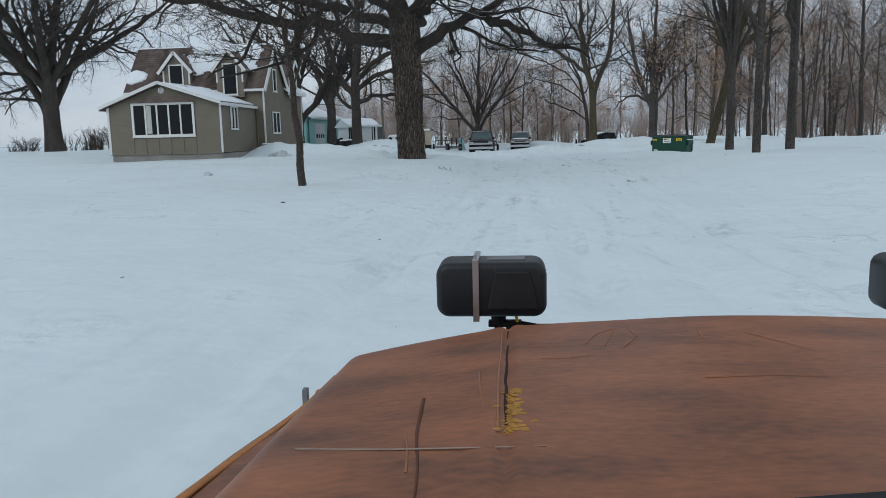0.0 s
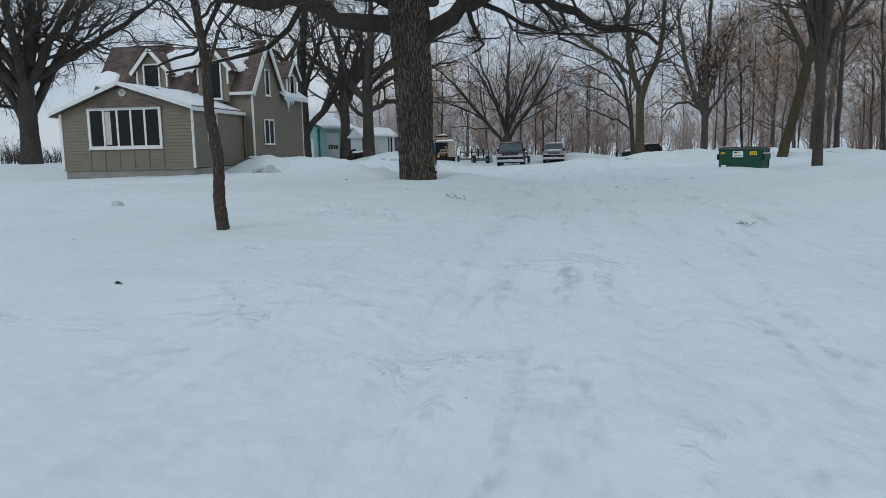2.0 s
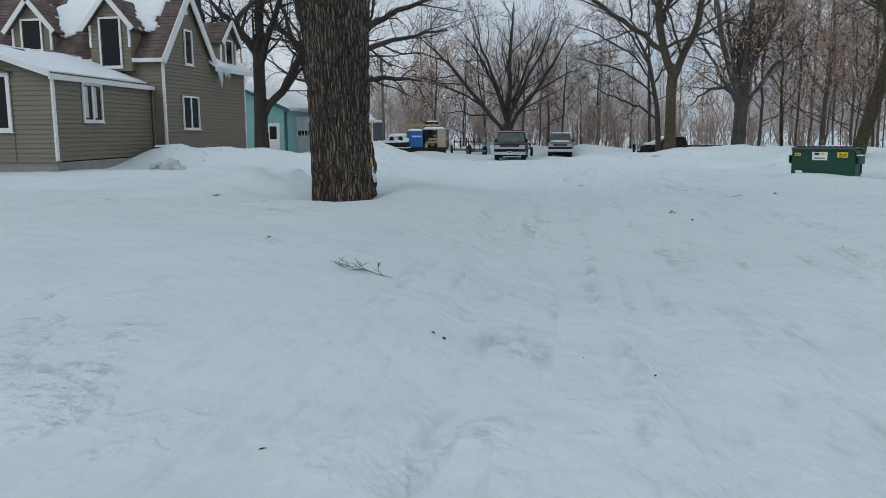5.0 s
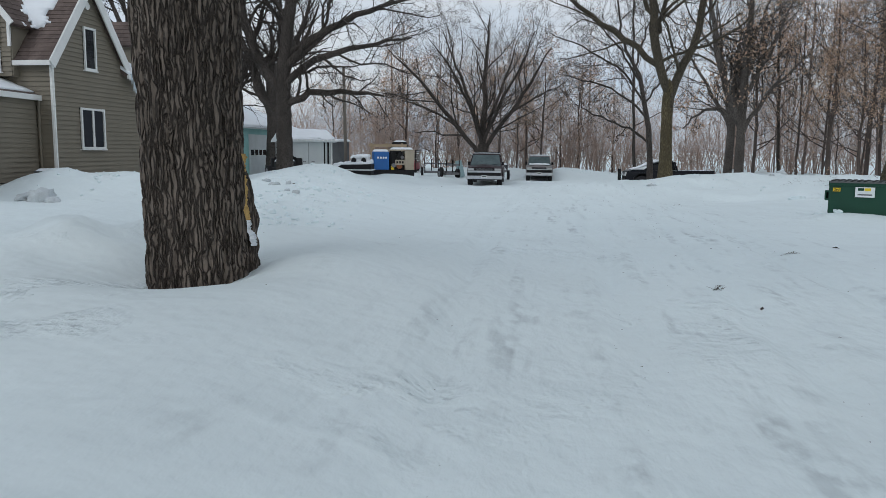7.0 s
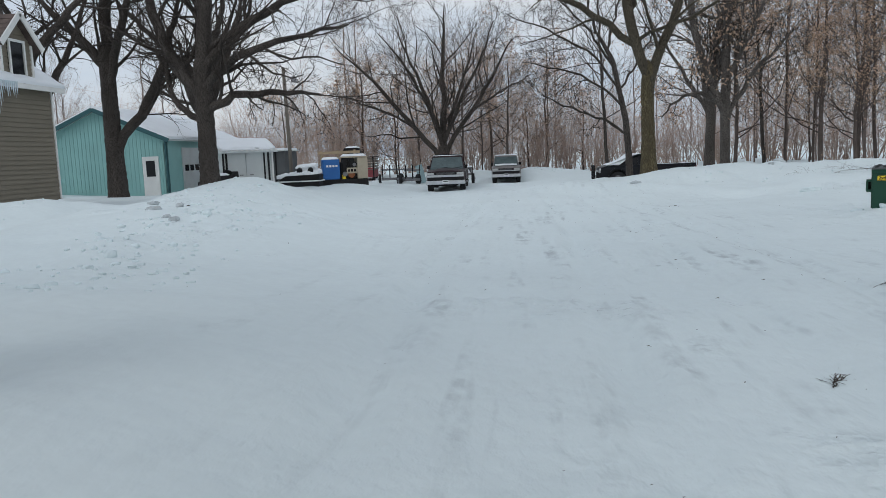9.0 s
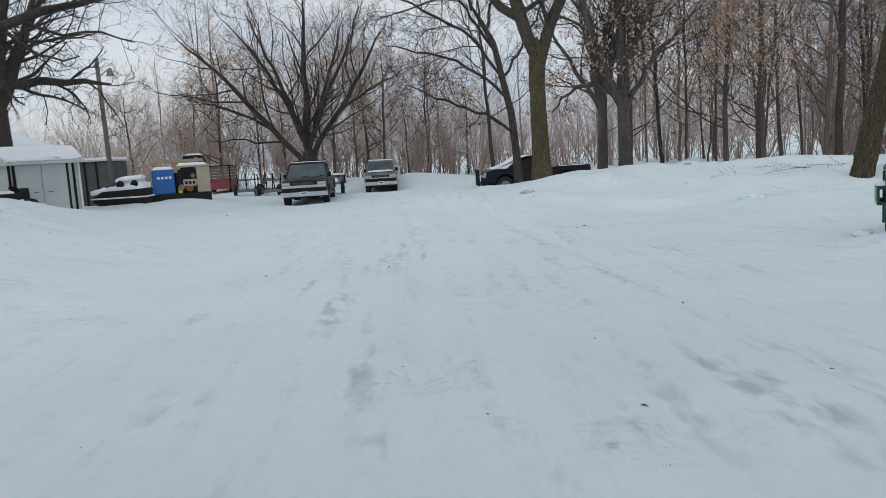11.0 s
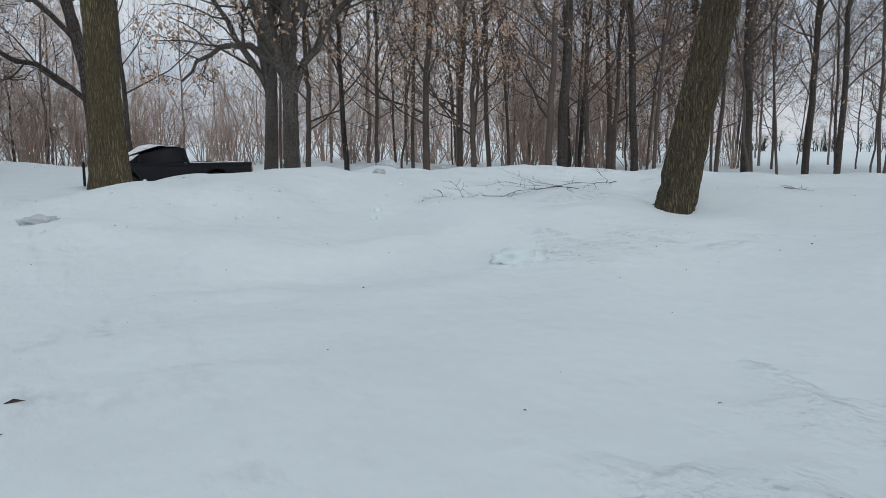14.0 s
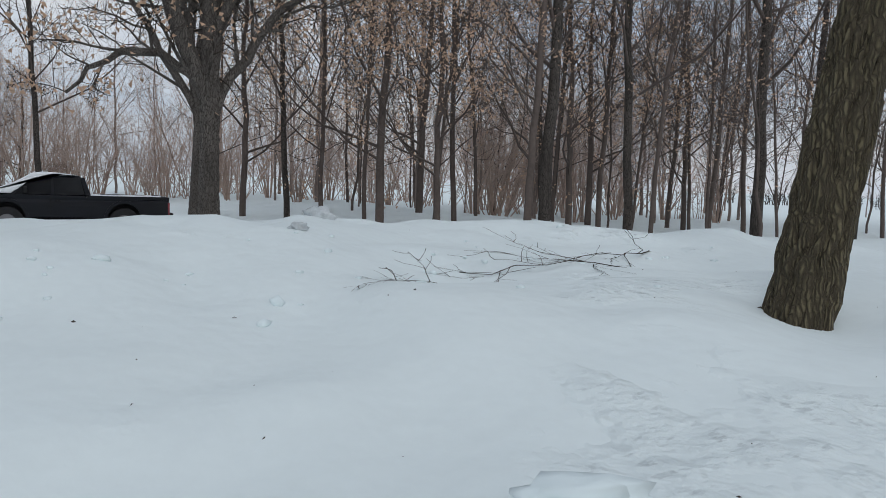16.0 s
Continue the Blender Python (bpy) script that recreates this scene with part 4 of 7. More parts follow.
leafy = wild_tree(91, 8.5, 0.09, 15, 0.2, (35, 70), (0.3, 0.5), (6, 6, 0), (0.3, 0), 6000)
oaklet = None
for x, y, a, s in ((15.6, 57.6, 0, 1.0), (13.2, 60.6, 70, 1.1), (19.0, 60.5, 150, 0.9), (22.5, 64.0, 210, 1.1), (11.8, 69.0, 300, 1.1), (14.2, 59.4, 110, 0.85), (-1.0, 82.0, 40, 1.0), (-12.0, 83.0, 90, 1.1), (-4.2, 80.5, 15, 0.9), (-7.4, 81.5, 200, 0.85), (-2.2, 84.5, 260, 1.1), (2.0, 86.0, 310, 1.0), (-9.6, 84.0, 130, 0.8), (-14.5, 86.0, 20, 0.9), (0.6, 84.0, 170, 0.7), (-6.0, 86.5, 75, 1.0), (-18.5, 85.0, 240, 0.85), (5.0, 88.0, 95, 0.8), (-2.8, 81.0, 330, 0.65), (27.0, 64.0, 120, 1.0), (17.2, 66.5, 33, 1.2)):
    if oaklet is None:
        oaklet = stand_tree("young_oak", (x, y, ground_z(x, y) - 0.1), leafy, M_WOODS, M_WOODS, "young oak still holding its tan-brown leaves", "young oaks of the wood", a)
    else:
        o = copy_thing(oaklet, pose(x, y, ground_z(x, y) - 0.1, 0, 0, a))
        o.scale = (s, s, s)


# ---- buildings ----
M_SIDING = mat("tan_vinyl_siding", (0.192, 0.169, 0.130), 0.6, 0.1, 1.5, 30, 0.1, dist=0.004)
M_TRIM = mat("white_trim_paint", (0.72, 0.72, 0.70), 0.5, 0.08, 3, 30, 0.05)
M_CONCRETE = mat("foundation_concrete", (0.27, 0.26, 0.24), 0.9, 0.2, 2, 30, 0.3)
M_SHINGLE = mat("brown_shingle", (0.088, 0.066, 0.058), 0.9, 0.3, 3, 60, 0.4, tint=(0.125, 0.095, 0.084))


def varied_by_piece(m, low=0.55, high=1.35):
    """Gives every loose piece of a mesh its own shade."""
    t = m.node_tree
    b = t.nodes["Principled BSDF"]
    base = b.inputs["Base Color"].links[0].from_socket
    geo = t.nodes.new("ShaderNodeNewGeometry")
    r = t.nodes.new("ShaderNodeMapRange")
    r.inputs["To Min"].default_value, r.inputs["To Max"].default_value = low, high
    t.links.new(geo.outputs["Random Per Island"], r.inputs["Value"])
    mx = t.nodes.new("ShaderNodeVectorMath")
    mx.operation = "SCALE"
    t.links.new(base, mx.inputs[0])
    t.links.new(r.outputs[0], mx.inputs["Scale"])
    t.links.new(mx.outputs[0], b.inputs["Base Color"])
    return m


varied_by_piece(M_SHINGLE)
M_PANE = glass_mat("dark_window_glass", (0.008, 0.009, 0.011), 0.08)
M_CURTAIN = mat("pale_curtain", (0.5, 0.5, 0.47), 0.9, 0.15, 6, 30, 0.1)
M_SCREEN = mat("dark_insect_screen", (0.012, 0.014, 0.02), 0.6, 0.2, 20, 200, 0.0)
M_TEAL = mat("faded_teal_steel", (0.26, 0.47, 0.45), 0.55, 0.1, 1.2, 20, 0.1)
M_TEALTRIM = mat("dark_teal_trim", (0.04, 0.11, 0.12), 0.6, 0.1, 2, 20, 0.0)
M_WHITE = mat("chalky_white_steel", (0.55, 0.58, 0.58), 0.6, 0.1, 1.5, 30, 0.1)
M_GREYWALL = mat("grey_shed_wall", (0.10, 0.105, 0.11), 0.8, 0.2, 2, 30, 0.1)
M_BLACK = mat("matt_black", (0.012, 0.012, 0.013), 0.7, 0.3, 8, 80, 0.1)
M_RUBBER = mat("tyre_rubber", (0.022, 0.022, 0.024), 0.85, 0.2, 8, 60, 0.2)
M_CHROME = mat("dull_chrome", (0.55, 0.56, 0.58), 0.28, 0.12, 5, 40, 0.05, metal=0.9)
M_STEEL = mat("grey_steel", (0.2, 0.2, 0.21), 0.5, 0.2, 5, 40, 0.1, metal=0.5)
M_WOODPOLE = mat("weathered_pole_wood", (0.17, 0.15, 0.13), 0.9, 0.2, 2, 40, 0.3, stretch=(1, 1, 0.1))
M_LUMBER = mat("raw_lumber", (0.42, 0.33, 0.22), 0.8, 0.15, 3, 40, 0.2)
M_BLUE = mat("blue_plastic", (0.03, 0.13, 0.38), 0.45, 0.1, 2, 30, 0.05)
M_TAN = mat("tan_machine_paint", (0.40, 0.35, 0.27), 0.6, 0.15, 2, 30, 0.1)
M_RED = mat("faded_red_paint", (0.25, 0.055, 0.065), 0.6, 0.2, 2, 30, 0.1)
M_GREEN = mat("dark_green_steel", (0.014, 0.062, 0.038), 0.5, 0.15, 2, 40, 0.1)
M_YELLOW = mat("yellow_sticker", (0.75, 0.55, 0.03), 0.5, 0.05, 5, 40, 0.0)
M_STICKER = mat("white_sticker", (0.75, 0.78, 0.78), 0.5, 0.05, 5, 40, 0.0)
M_INK = mat("black_ink", (0.02, 0.02, 0.02), 0.6, 0.1, 5, 40, 0.0)
M_LAMPGLASS = mat("headlamp_lens", (0.45, 0.46, 0.46), 0.15, 0.15, 8, 40, 0.0, spec=0.6)


class Wall:
    """A wall of a house: its foot, the way it runs and the way it faces, in the house's own coordinates."""

    def __init__(self, foot, run, face):
        self.o, self.u, self.n = Vector(foot), Vector(run).normalized(), Vector(face).normalized()

    def at(self, u, z, out=0.0):
        p = self.o + self.u * u + self.n * out
        return Vector((p.x, p.y, z))


def slab(bm, w, corners, out0, out1):
    """A plate on a wall, from out0 to out1 before its face; corners (u, z) in turn."""
    a = [bm.verts.new(w.at(u, z, out0)) for u, z in corners]
    b = [bm.verts.new(w.at(u, z, out1)) for u, z in corners]
    n = len(corners)
    bm.faces.new(a), bm.faces.new(b[::-1])
    for i in range(n):
        bm.faces.new((a[i], b[i], b[(i + 1) % n], a[(i + 1) % n]))


def rect(u0, u1, z0, z1):
    return [(u0, z0), (u1, z0), (u1, z1), (u0, z1)]


def siding(house, w, outline, z0, z1, pitch=0.115, thick=0.15, name="wall"):
    """A wall with its lap boards; outline(z) gives the two ends of the wall at a height."""
    zs = [z0 + (z1 - z0) * i / 8 for i in range(9)]
    pts = [(outline(z)[0], z) for z in zs] + [(outline(z)[1], z) for z in reversed(zs)]
    bm = bmesh.new()
    slab(bm, w, pts, -thick, 0.0)
    wall = part(name, bm, M_SIDING, house, "tan lap-sided wall")
    z = z0
    while z < z1 - 0.02:
        t = min(z + pitch, z1 - 0.005)
        (a0, a1), (b0, b1) = outline(z + 0.001), outline(t)
        if a1 - a0 > 0.06:
            b0, b1 = (b0, b1) if b1 - b0 > 0.03 else ((b0 + b1) / 2 - 0.015, (b0 + b1) / 2 + 0.015)
            bm = bmesh.new()
            rows = [(a0, a1, z, 0.003), (a0, a1, z, 0.028), (b0, b1, t + 0.004, 0.005), (b0, b1, t + 0.004, 0.003)]
            vs = [(bm.verts.new(w.at(l, zz, o)), bm.verts.new(w.at(r, zz, o))) for l, r, zz, o in rows]
            for i in range(4):
                p, q = vs[i], vs[(i + 1) % 4]
                bm.faces.new((p[0], p[1], q[1], q[0]))
            bm.faces.new([v[0] for v in vs]), bm.faces.new([v[1] for v in vs][::-1])
            part("siding_board", bm, M_SIDING, wall)
        z += pitch
    return wall


def window(house, w, u0, u1, z0, z1, panes=2, border=0.07, name="window", screen=None, curtains=()):
    """A framed window set on a wall, with its panes and sill."""
    bm = bmesh.new()
    slab(bm, w, rect(u0, u1, z0, z1), -0.02, 0.032)
    win = part(name, bm, M_BLACK, house, "white-framed window with dark glass")
    bm = bmesh.new()
    for r in (rect(u0, u1, z1 - border, z1), rect(u0, u1, z0, z0 + border), rect(u0, u0 + border, z0 + border, z1 - border), rect(u1 - border, u1, z0 + border, z1 - border)):
        slab(bm, w, r, 0.032, 0.075)
    part("window_frame", bm, M_TRIM, win)
    inner = (u1 - u0 - 2 * border)
    for i in range(panes):
        a = u0 + border + inner * i / panes
        b = u0 + border + inner * (i + 1) / panes
        bm = bmesh.new()
        slab(bm, w, rect(a + 0.012, b - 0.012, z0 + border, z1 - border), 0.033, 0.042)
        part("pane", bm, screen or M_PANE, win)
        if i in curtains:
            bm = bmesh.new()
            slab(bm, w, rect(a + 0.04, a + (b - a) * 0.5, z0 + border + 0.05, z1 - border - 0.03), 0.0425, 0.045)
            part("curtain", bm, M_CURTAIN, win, "pale curtain behind the glass")
        if i:
            bm = bmesh.new()
            slab(bm, w, rect(a - 0.034, a + 0.034, z0 + border, z1 - border), 0.043, 0.07)
            part("mullion", bm, M_TRIM, win)
    bm = bmesh.new()
    slab(bm, w, rect(u0 - 0.03, u1 + 0.03, z0 - 0.03, z0 - 0.002), 0.0, 0.095)
    part("window_sill", bm, M_TRIM, win)
    return win


def roof_plane(house, a, b, c, d, courses=14, thick=0.09, name="roof", material=None, label=""):
    """A sloped roof with stepped courses: eave a to b, ridge d to c."""
    a, b, c, d = map(Vector, (a, b, c, d))
    up = (b - a).cross(d - a).normalized()
    if up.z < 0:
        up = -up
    bm = bmesh.new()
    v = [bm.verts.new(p) for p in (a, b, c, d)] + [bm.verts.new(p - up * thick) for p in (a, b, c, d)]
    for f in ((0, 1, 2, 3), (7, 6, 5, 4), (0, 4, 5, 1), (1, 5, 6, 2), (2, 6, 7, 3), (3, 7, 4, 0)):
        bm.faces.new([v[i] for i in f])
    roof = part(name, bm, material or M_SHINGLE, house, label)
    rng = random.Random(int(abs(a.x * 100 + a.y * 10)))
    if courses:
        for i in range(courses):
            k0, k1 = i / courses, (i + 1) / courses
            l0, l1, r0, r1 = a.lerp(d, k0), a.lerp(d, k1), b.lerp(c, k0), b.lerp(c, k1)
            bm = bmesh.new()
            tabs = max(2, int((r0 - l0).length / 0.26))
            cuts = [0.0] + [(j + 0.5 + rng.uniform(-0.3, 0.3)) / tabs for j in range(tabs)] + [1.0]
            for s0, s1 in zip(cuts, cuts[1:]):
                lift = rng.uniform(0.010, 0.018)
                p0, p1, p2, p3 = l0.lerp(r0, s0), l0.lerp(r0, s1), l1.lerp(r1, s1), l1.lerp(r1, s0)
                q = [bm.verts.new(p) for p in (p0 + up * lift, p1 + up * lift, p2 + up * 0.003, p3 + up * 0.003, p0 + up * 0.001, p1 + up * 0.001)]
                bm.faces.new(q[:4]), bm.faces.new((q[4], q[5], q[1], q[0]))
            part("shingle_course", bm, material or M_SHINGLE, roof)
    return roof


def snow_sheet(parent, a, b, c, d, shape, thick=0.12, n=44, name="roof_snow", seed=1):
    """Snow on a roof plane (eave a-b, ridge d-c): lies where shape(u, v) is above nought."""
    a, b, c, d = map(np.array, (a, b, c, d))
    u, v = np.meshgrid(np.linspace(0, 1, n), np.linspace(0, 1, n), indexing="ij")
    P = (a * (1 - u[..., None]) + b * u[..., None]) * (1 - v[..., None]) + (d * (1 - u[..., None]) + c * u[..., None]) * v[..., None]
    up = np.cross(b - a, d - a)
    up = up / np.linalg.norm(up)
    up = up if up[2] > 0 else -up
    s = shape(u, v) + 0.14 * lumps(u * 9, v * 9, 1.0, seed) + 0.07 * lumps(u * 9, v * 9, 0.4, seed + 1)
    h = 0.014 + thick * np.sqrt(np.clip(s, 0, 0.35) / 0.35) * (0.8 + 0.3 * lumps(u * 7, v * 7, 1.0, seed + 2))
    top = P + up * h[..., None]
    low = P + up * 0.006
    keep = s > -0.02
    i = np.arange(n * n).reshape(n, n)
    ok = keep[:-1, :-1] & keep[1:, :-1] & keep[1:, 1:] & keep[:-1, 1:]
    F = np.stack([i[:-1, :-1], i[1:, :-1], i[1:, 1:], i[:-1, 1:]], -1)[ok]
    # close the rim
    edges = {}
    for f in F:
        for p, q in zip(f, np.roll(f, -1)):
            edges[(p, q)] = 1
    rim = [(p, q) for (p, q) in edges if (q, p) not in edges]
    o = n * n
    faces = F.tolist() + [[q, p, p + o, q + o] for p, q in rim]
    V = np.concatenate([top.reshape(-1, 3), low.reshape(-1, 3)])
    used = np.unique(np.concatenate([np.array(f) for f in faces]))
    back = {int(k): j for j, k in enumerate(used)}
    return part_np(name, V[used], [[back[int(k)] for k in f] for f in faces], M_SNOWCAP, parent, "lumpy white snow")


def post(house, w, u0, u1, z0, z1, out=0.045, name="corner_trim"):
    bm = bmesh.new()
    slab(bm, w, rect(u0, u1, z0, z1), 0.0, out)
    return part(name, bm, M_TRIM, house)


def beam(parent, a, b, wide, tall, material, name, label=""):
    """A straight board from a to b."""
    a, b = Vector(a), Vector(b)
    q = (b - a).to_track_quat("Y", "Z").to_matrix().to_4x4()
    bm = boxes((-wide / 2, wide / 2, 0, (b - a).length, -tall / 2, tall / 2))
    bmesh.ops.transform(bm, matrix=Matrix.Translation(a) @ q, verts=bm.verts)
    return part(name, bm, material, parent, label)


def farmhouse():
    h = thing("farmhouse", (-12.2, 33.2, 0.0), 0, "tan-sided farmhouse with dormers and a low gabled front room", "house")
    # low front room
    front = Wall((-4.98, 0, 0), (1, 0, 0), (0, -1, 0))
    W, apex, ze, za = 4.98, 2.43, 2.98, 3.80
    siding(h, front, lambda z: (0, W) if z < ze else (apex * (z - ze) / (za - ze), W - (W - apex) * (z - ze) / (za - ze)), 0.95, za)
    side = Wall((0, 0, 0), (-0.42, 5.08, 0), (1, 0.083, 0))
    siding(h, side, lambda z: (0, 5.05), 0.98, 3.0)
    left = Wall((-4.98, 0, 0), (0, 1, 0), (-1, 0, 0))
    siding(h, left, lambda z: (0, 5.0), 0.95, 3.0, 0.23)
    part("foundation", boxes((-4.94, -0.05, 0.05, 5.0, 0.1, 0.95)), M_CONCRETE, h, "grey concrete foundation", bevel=0.01)
    post(h, front, W - 0.02, W + 0.03, 0.98, 2.98)
    post(h, side, -0.03, 0.025, 0.98, 2.98)
    post(h, front, -0.03, 0.07, 0.98, 2.95)
    window(h, front, 1.09, 3.87, 1.69, 3.10, 5, 0.095, curtains=(1,), name="picture_window")
    window(h, side, 1.21, 2.16, 1.94, 2.93, 2, 0.06, curtains=(0, 1))
    for i in range(6):
        u = 1.09 + 2.78 * i / 5
        bm = bmesh.new()
        slab(bm, front, rect(u - 0.012, u + 0.012, 0.98, 1.66), 0.012, 0.042)
        part("panel_batten", bm, M_SIDING, h)
    bm = bmesh.new()
    arc = [(1.0 + 2.96 * i / 12, 3.10 + 0.30 * math.sin(math.pi * i / 12)) for i in range(13)]
    slab(bm, front, arc, 0.0, 0.16)
    part("window_hood", bm, M_SHINGLE, h, "dark arched shingle hood")
    bm = rod(bmesh.new(), front.at(2.47, 3.6, 0.0), front.at(2.47, 3.6, 0.05), 0.125, 24)
    vent = part("gable_vent", bm, M_TRIM, h, "round white louvred vent")
    for i in range(5):
        z = 3.52 + i * 0.04
        bm = bmesh.new()
        slab(bm, front, rect(2.39, 2.55, z, z + 0.014), 0.05, 0.056)
        part("louvre", bm, M_STEEL, vent)
    e = 0.26
    L = [(-5.24, -e, 2.92), (-5.24, 5.08, 2.92), (-2.55, 5.08, 3.92), (-2.55, -e, 3.92)]
    R = [(0.13, -e, 3.04), (-0.28, 5.08, 3.04), (-2.55, 5.08, 3.92), (-2.55, -e, 3.92)]
    for q in (L, R):
        roof_plane(h, q[0], q[1], q[2], q[3], 10)
        beam(h, q[0], q[3], 0.035, 0.13, M_TRIM, "bargeboard")
        beam(h, Vector(q[0]) - Vector((0, 0, 0.05)), Vector(q[1]) - Vector((0, 0, 0.05)), 0.05, 0.13, M_TRIM, "gutter")
    snow_sheet(h, *R, lambda u, v: 0.26 - 0.5 * (v - 0.5) ** 2 - 0.25 * u * (v > 0.85) - 0.5 * (v < 0.07) - 0.3 * (u < 0.03), 0.05, 60, seed=3)
    snow_sheet(h, *L, lambda u, v: 0.34 - 0.5 * (v - 0.5) ** 2, 0.06, seed=6)
    # tall part: front wall, gable wall, back wing
    y0, y1, yw, xl = 5.08, 8.2, 10.85, -6.75
    yp, zp, zq = (y0 + y1) / 2, 6.0, 4.05
    main = Wall((xl, y0, 0), (1, 0, 0), (0, -1, 0))
    siding(h, main, lambda z: (0, -xl + 0.03), 0.98, zq)
    gable = Wall((0.03, y0, 0), (0, 1, 0), (1, 0, 0))
    span = y1 - y0
    siding(h, gable, lambda z: (0, yw - y0) if z < 3.95 else ((0, span) if z < zq else (span / 2 * (z - zq) / (zp - zq), span - span / 2 * (z - zq) / (zp - zq))), 0.98, zp - 0.04)
    part("foundation", boxes((xl + 0.05, 0.0, y0 + 0.05, yw - 0.05, 0.1, 0.98)), M_CONCRETE, h)
    part("inner_walls", boxes((xl, xl + 0.12, y0 + 0.16, yw, 0.9, 4.0), (xl + 0.13, -0.2, yw - 0.1, yw, 0.9, 3.95)), M_SIDING, h)
    post(h, main, -xl + 0.005, -xl + 0.055, 0.98, zq)
    post(h, gable, -0.03, 0.025, 0.98, zq)
    post(h, gable, yw - y0 - 0.035, yw - y0 + 0.02, 0.98, 3.9)
    window(h, gable, 1.02, 2.08, 1.76, 2.82, 2, 0.055, screen=M_SCREEN)
    window(h, gable, 1.30, 1.82, 3.80, 4.90, 1, 0.055)
    bm = rod(bmesh.new(), gable.at(span / 2, 5.45, 0), gable.at(span / 2, 5.45, 0.04), 0.1, 20)
    part("gable_vent", bm, M_TRIM, h)
    o = 0.15
    pitch = (zp - zq) / (span / 2)
    F = [(xl - 0.2, y0 - 0.22, zq - 0.22 * pitch + 0.1), (0.03 + o, y0 - 0.22, zq - 0.22 * pitch + 0.1), (0.03 + o, yp, zp + 0.1), (xl - 0.2, yp, zp + 0.1)]
    B = [(xl - 0.2, y1 + 0.22, zq - 0.22 * pitch + 0.1), (0.03 + o, y1 + 0.22, zq - 0.22 * pitch + 0.1), (0.03 + o, yp, zp + 0.1), (xl - 0.2, yp, zp + 0.1)]
    roof_plane(h, *F, 20, label="steep roof of worn brown shingles")
    roof_plane(h, *B, 20)
    for q in (F, B):
        beam(h, Vector(q[1]) + Vector((0.024, 0, -0.1)), Vector(q[2]) + Vector((0.024, 0, -0.1)), 0.04, 0.24, M_TRIM, "bargeboard", "wide white bargeboard")
    beam(h, Vector(F[0]) - Vector((0, 0, 0.06)), Vector(F[1]) - Vector((0, 0, 0.06)), 0.05, 0.12, M_TRIM, "gutter")
    snow_sheet(h, *F, lambda u, v: 0.32 - np.maximum(np.abs(u - 0.66) / 0.26, np.abs(v - 0.8) / 0.42) ** 3 * 0.34 + 0.35 * np.exp(-((u - 0.50) / 0.05) ** 2 - ((v - 0.45) / 0.2) ** 2), 0.16, 60, seed=11)
    snow_sheet(h, *F, lambda u, v: 0.3 - ((u - 0.06) / 0.09) ** 2 * 0.3 - ((v - 0.35) / 0.16) ** 2 * 0.3, 0.14, 60, seed=14)
    snow_sheet(h, *B, lambda u, v: 0.3 + 0 * u, 0.12, 30, seed=15)
    # wall dormers
    for u0, u1, zb, ww in ((1.82, 3.15, 4.1, (2.12, 2.86, 4.16, 5.14)), (4.62, 5.92, 3.80, (4.93, 5.66, 3.60, 5.09))):
        face = main if u0 < 3 else Wall((xl, y0 - 0.245, 0), (1, 0, 0), (0, -1, 0))
        foot = zq - 0.15 if u0 < 3 else 3.5
        um, zt, zd = (u0 + u1) / 2, 5.62, 4.86
        siding(h, face, lambda z, u0=u0, u1=u1, um=um: (u0, u1) if z < zd else (u0 + (um - u0) * (z - zd) / (zt - zd), u1 - (u1 - um) * (z - zd) / (zt - zd)), foot, zt - 0.03, name="dormer")
        for s in (u0, u1):
            bm = bmesh.new()
            x = xl + s
            yb = y0 + (zd - zq) / pitch
            prism(bm, [(face.o.y + 0.01, foot), (face.o.y + 0.01, zd), (yb + 0.1, zd), (y0 + 0.05, foot)], "x", x - 0.03, x + 0.03)
            part("dormer_cheek", bm, M_SIDING, h)
        window(h, face, ww[0], ww[1], ww[2], ww[3], 1, 0.06)
        post(h, face, u0 - 0.02, u0 + 0.05, 4.2, zd, 0.05)
        post(h, face, u1 - 0.05, u1 + 0.02, 4.2, zd, 0.05)
        for sgn, s in ((-1, u0 - 0.2), (1, u1 + 0.2)):
            drop = 0.2 * (zt - zd) / (um - u0)
            yb = y0 + (zt - zq) / pitch
            yf = face.o.y - 0.2
            q = [(xl + s, yf, zd - drop + 0.08), (xl + s, y0 + (zd - zq) / pitch, zd - drop + 0.08), (xl + um, yb, zt + 0.08), (xl + um, yf, zt + 0.08)]
            roof_plane(h, *q, 7, 0.06)
            beam(h, q[0], q[3], 0.035, 0.14, M_TRIM, "bargeboard")
            snow_sheet(h, *q, lambda u, v: 0.55 * u - 0.3 - 0.2 * v, 0.09, 20, seed=int(20 + s * 10))
    # back wing with its own dormer towards the drive
    ew = 3.92
    WR = [(0.03 + 0.24, y1 - 0.1, ew - 0.08), (0.03 + 0.24, yw + 0.25, ew - 0.08), (-2.3, yw + 0.25, 5.6), (-2.3, y1 - 0.1, 5.6)]
    roof_plane(h, *WR, 14)
    beam(h, Vector(WR[0]) - Vector((0, 0, 0.05)), Vector(WR[1]) - Vector((0, 0, 0.05)), 0.05, 0.12, M_TRIM, "gutter")
    snow_sheet(h, *WR, lambda u, v: 0.28 - 0.5 * (v > 0.7), 0.1, 26, seed=31)
    WL = [(-4.8, y1 - 0.1, ew - 0.08), (-4.8, yw + 0.25, ew - 0.08), (-2.3, yw + 0.25, 5.6), (-2.3, y1 - 0.1, 5.6)]
    roof_plane(h, *WL, 0)
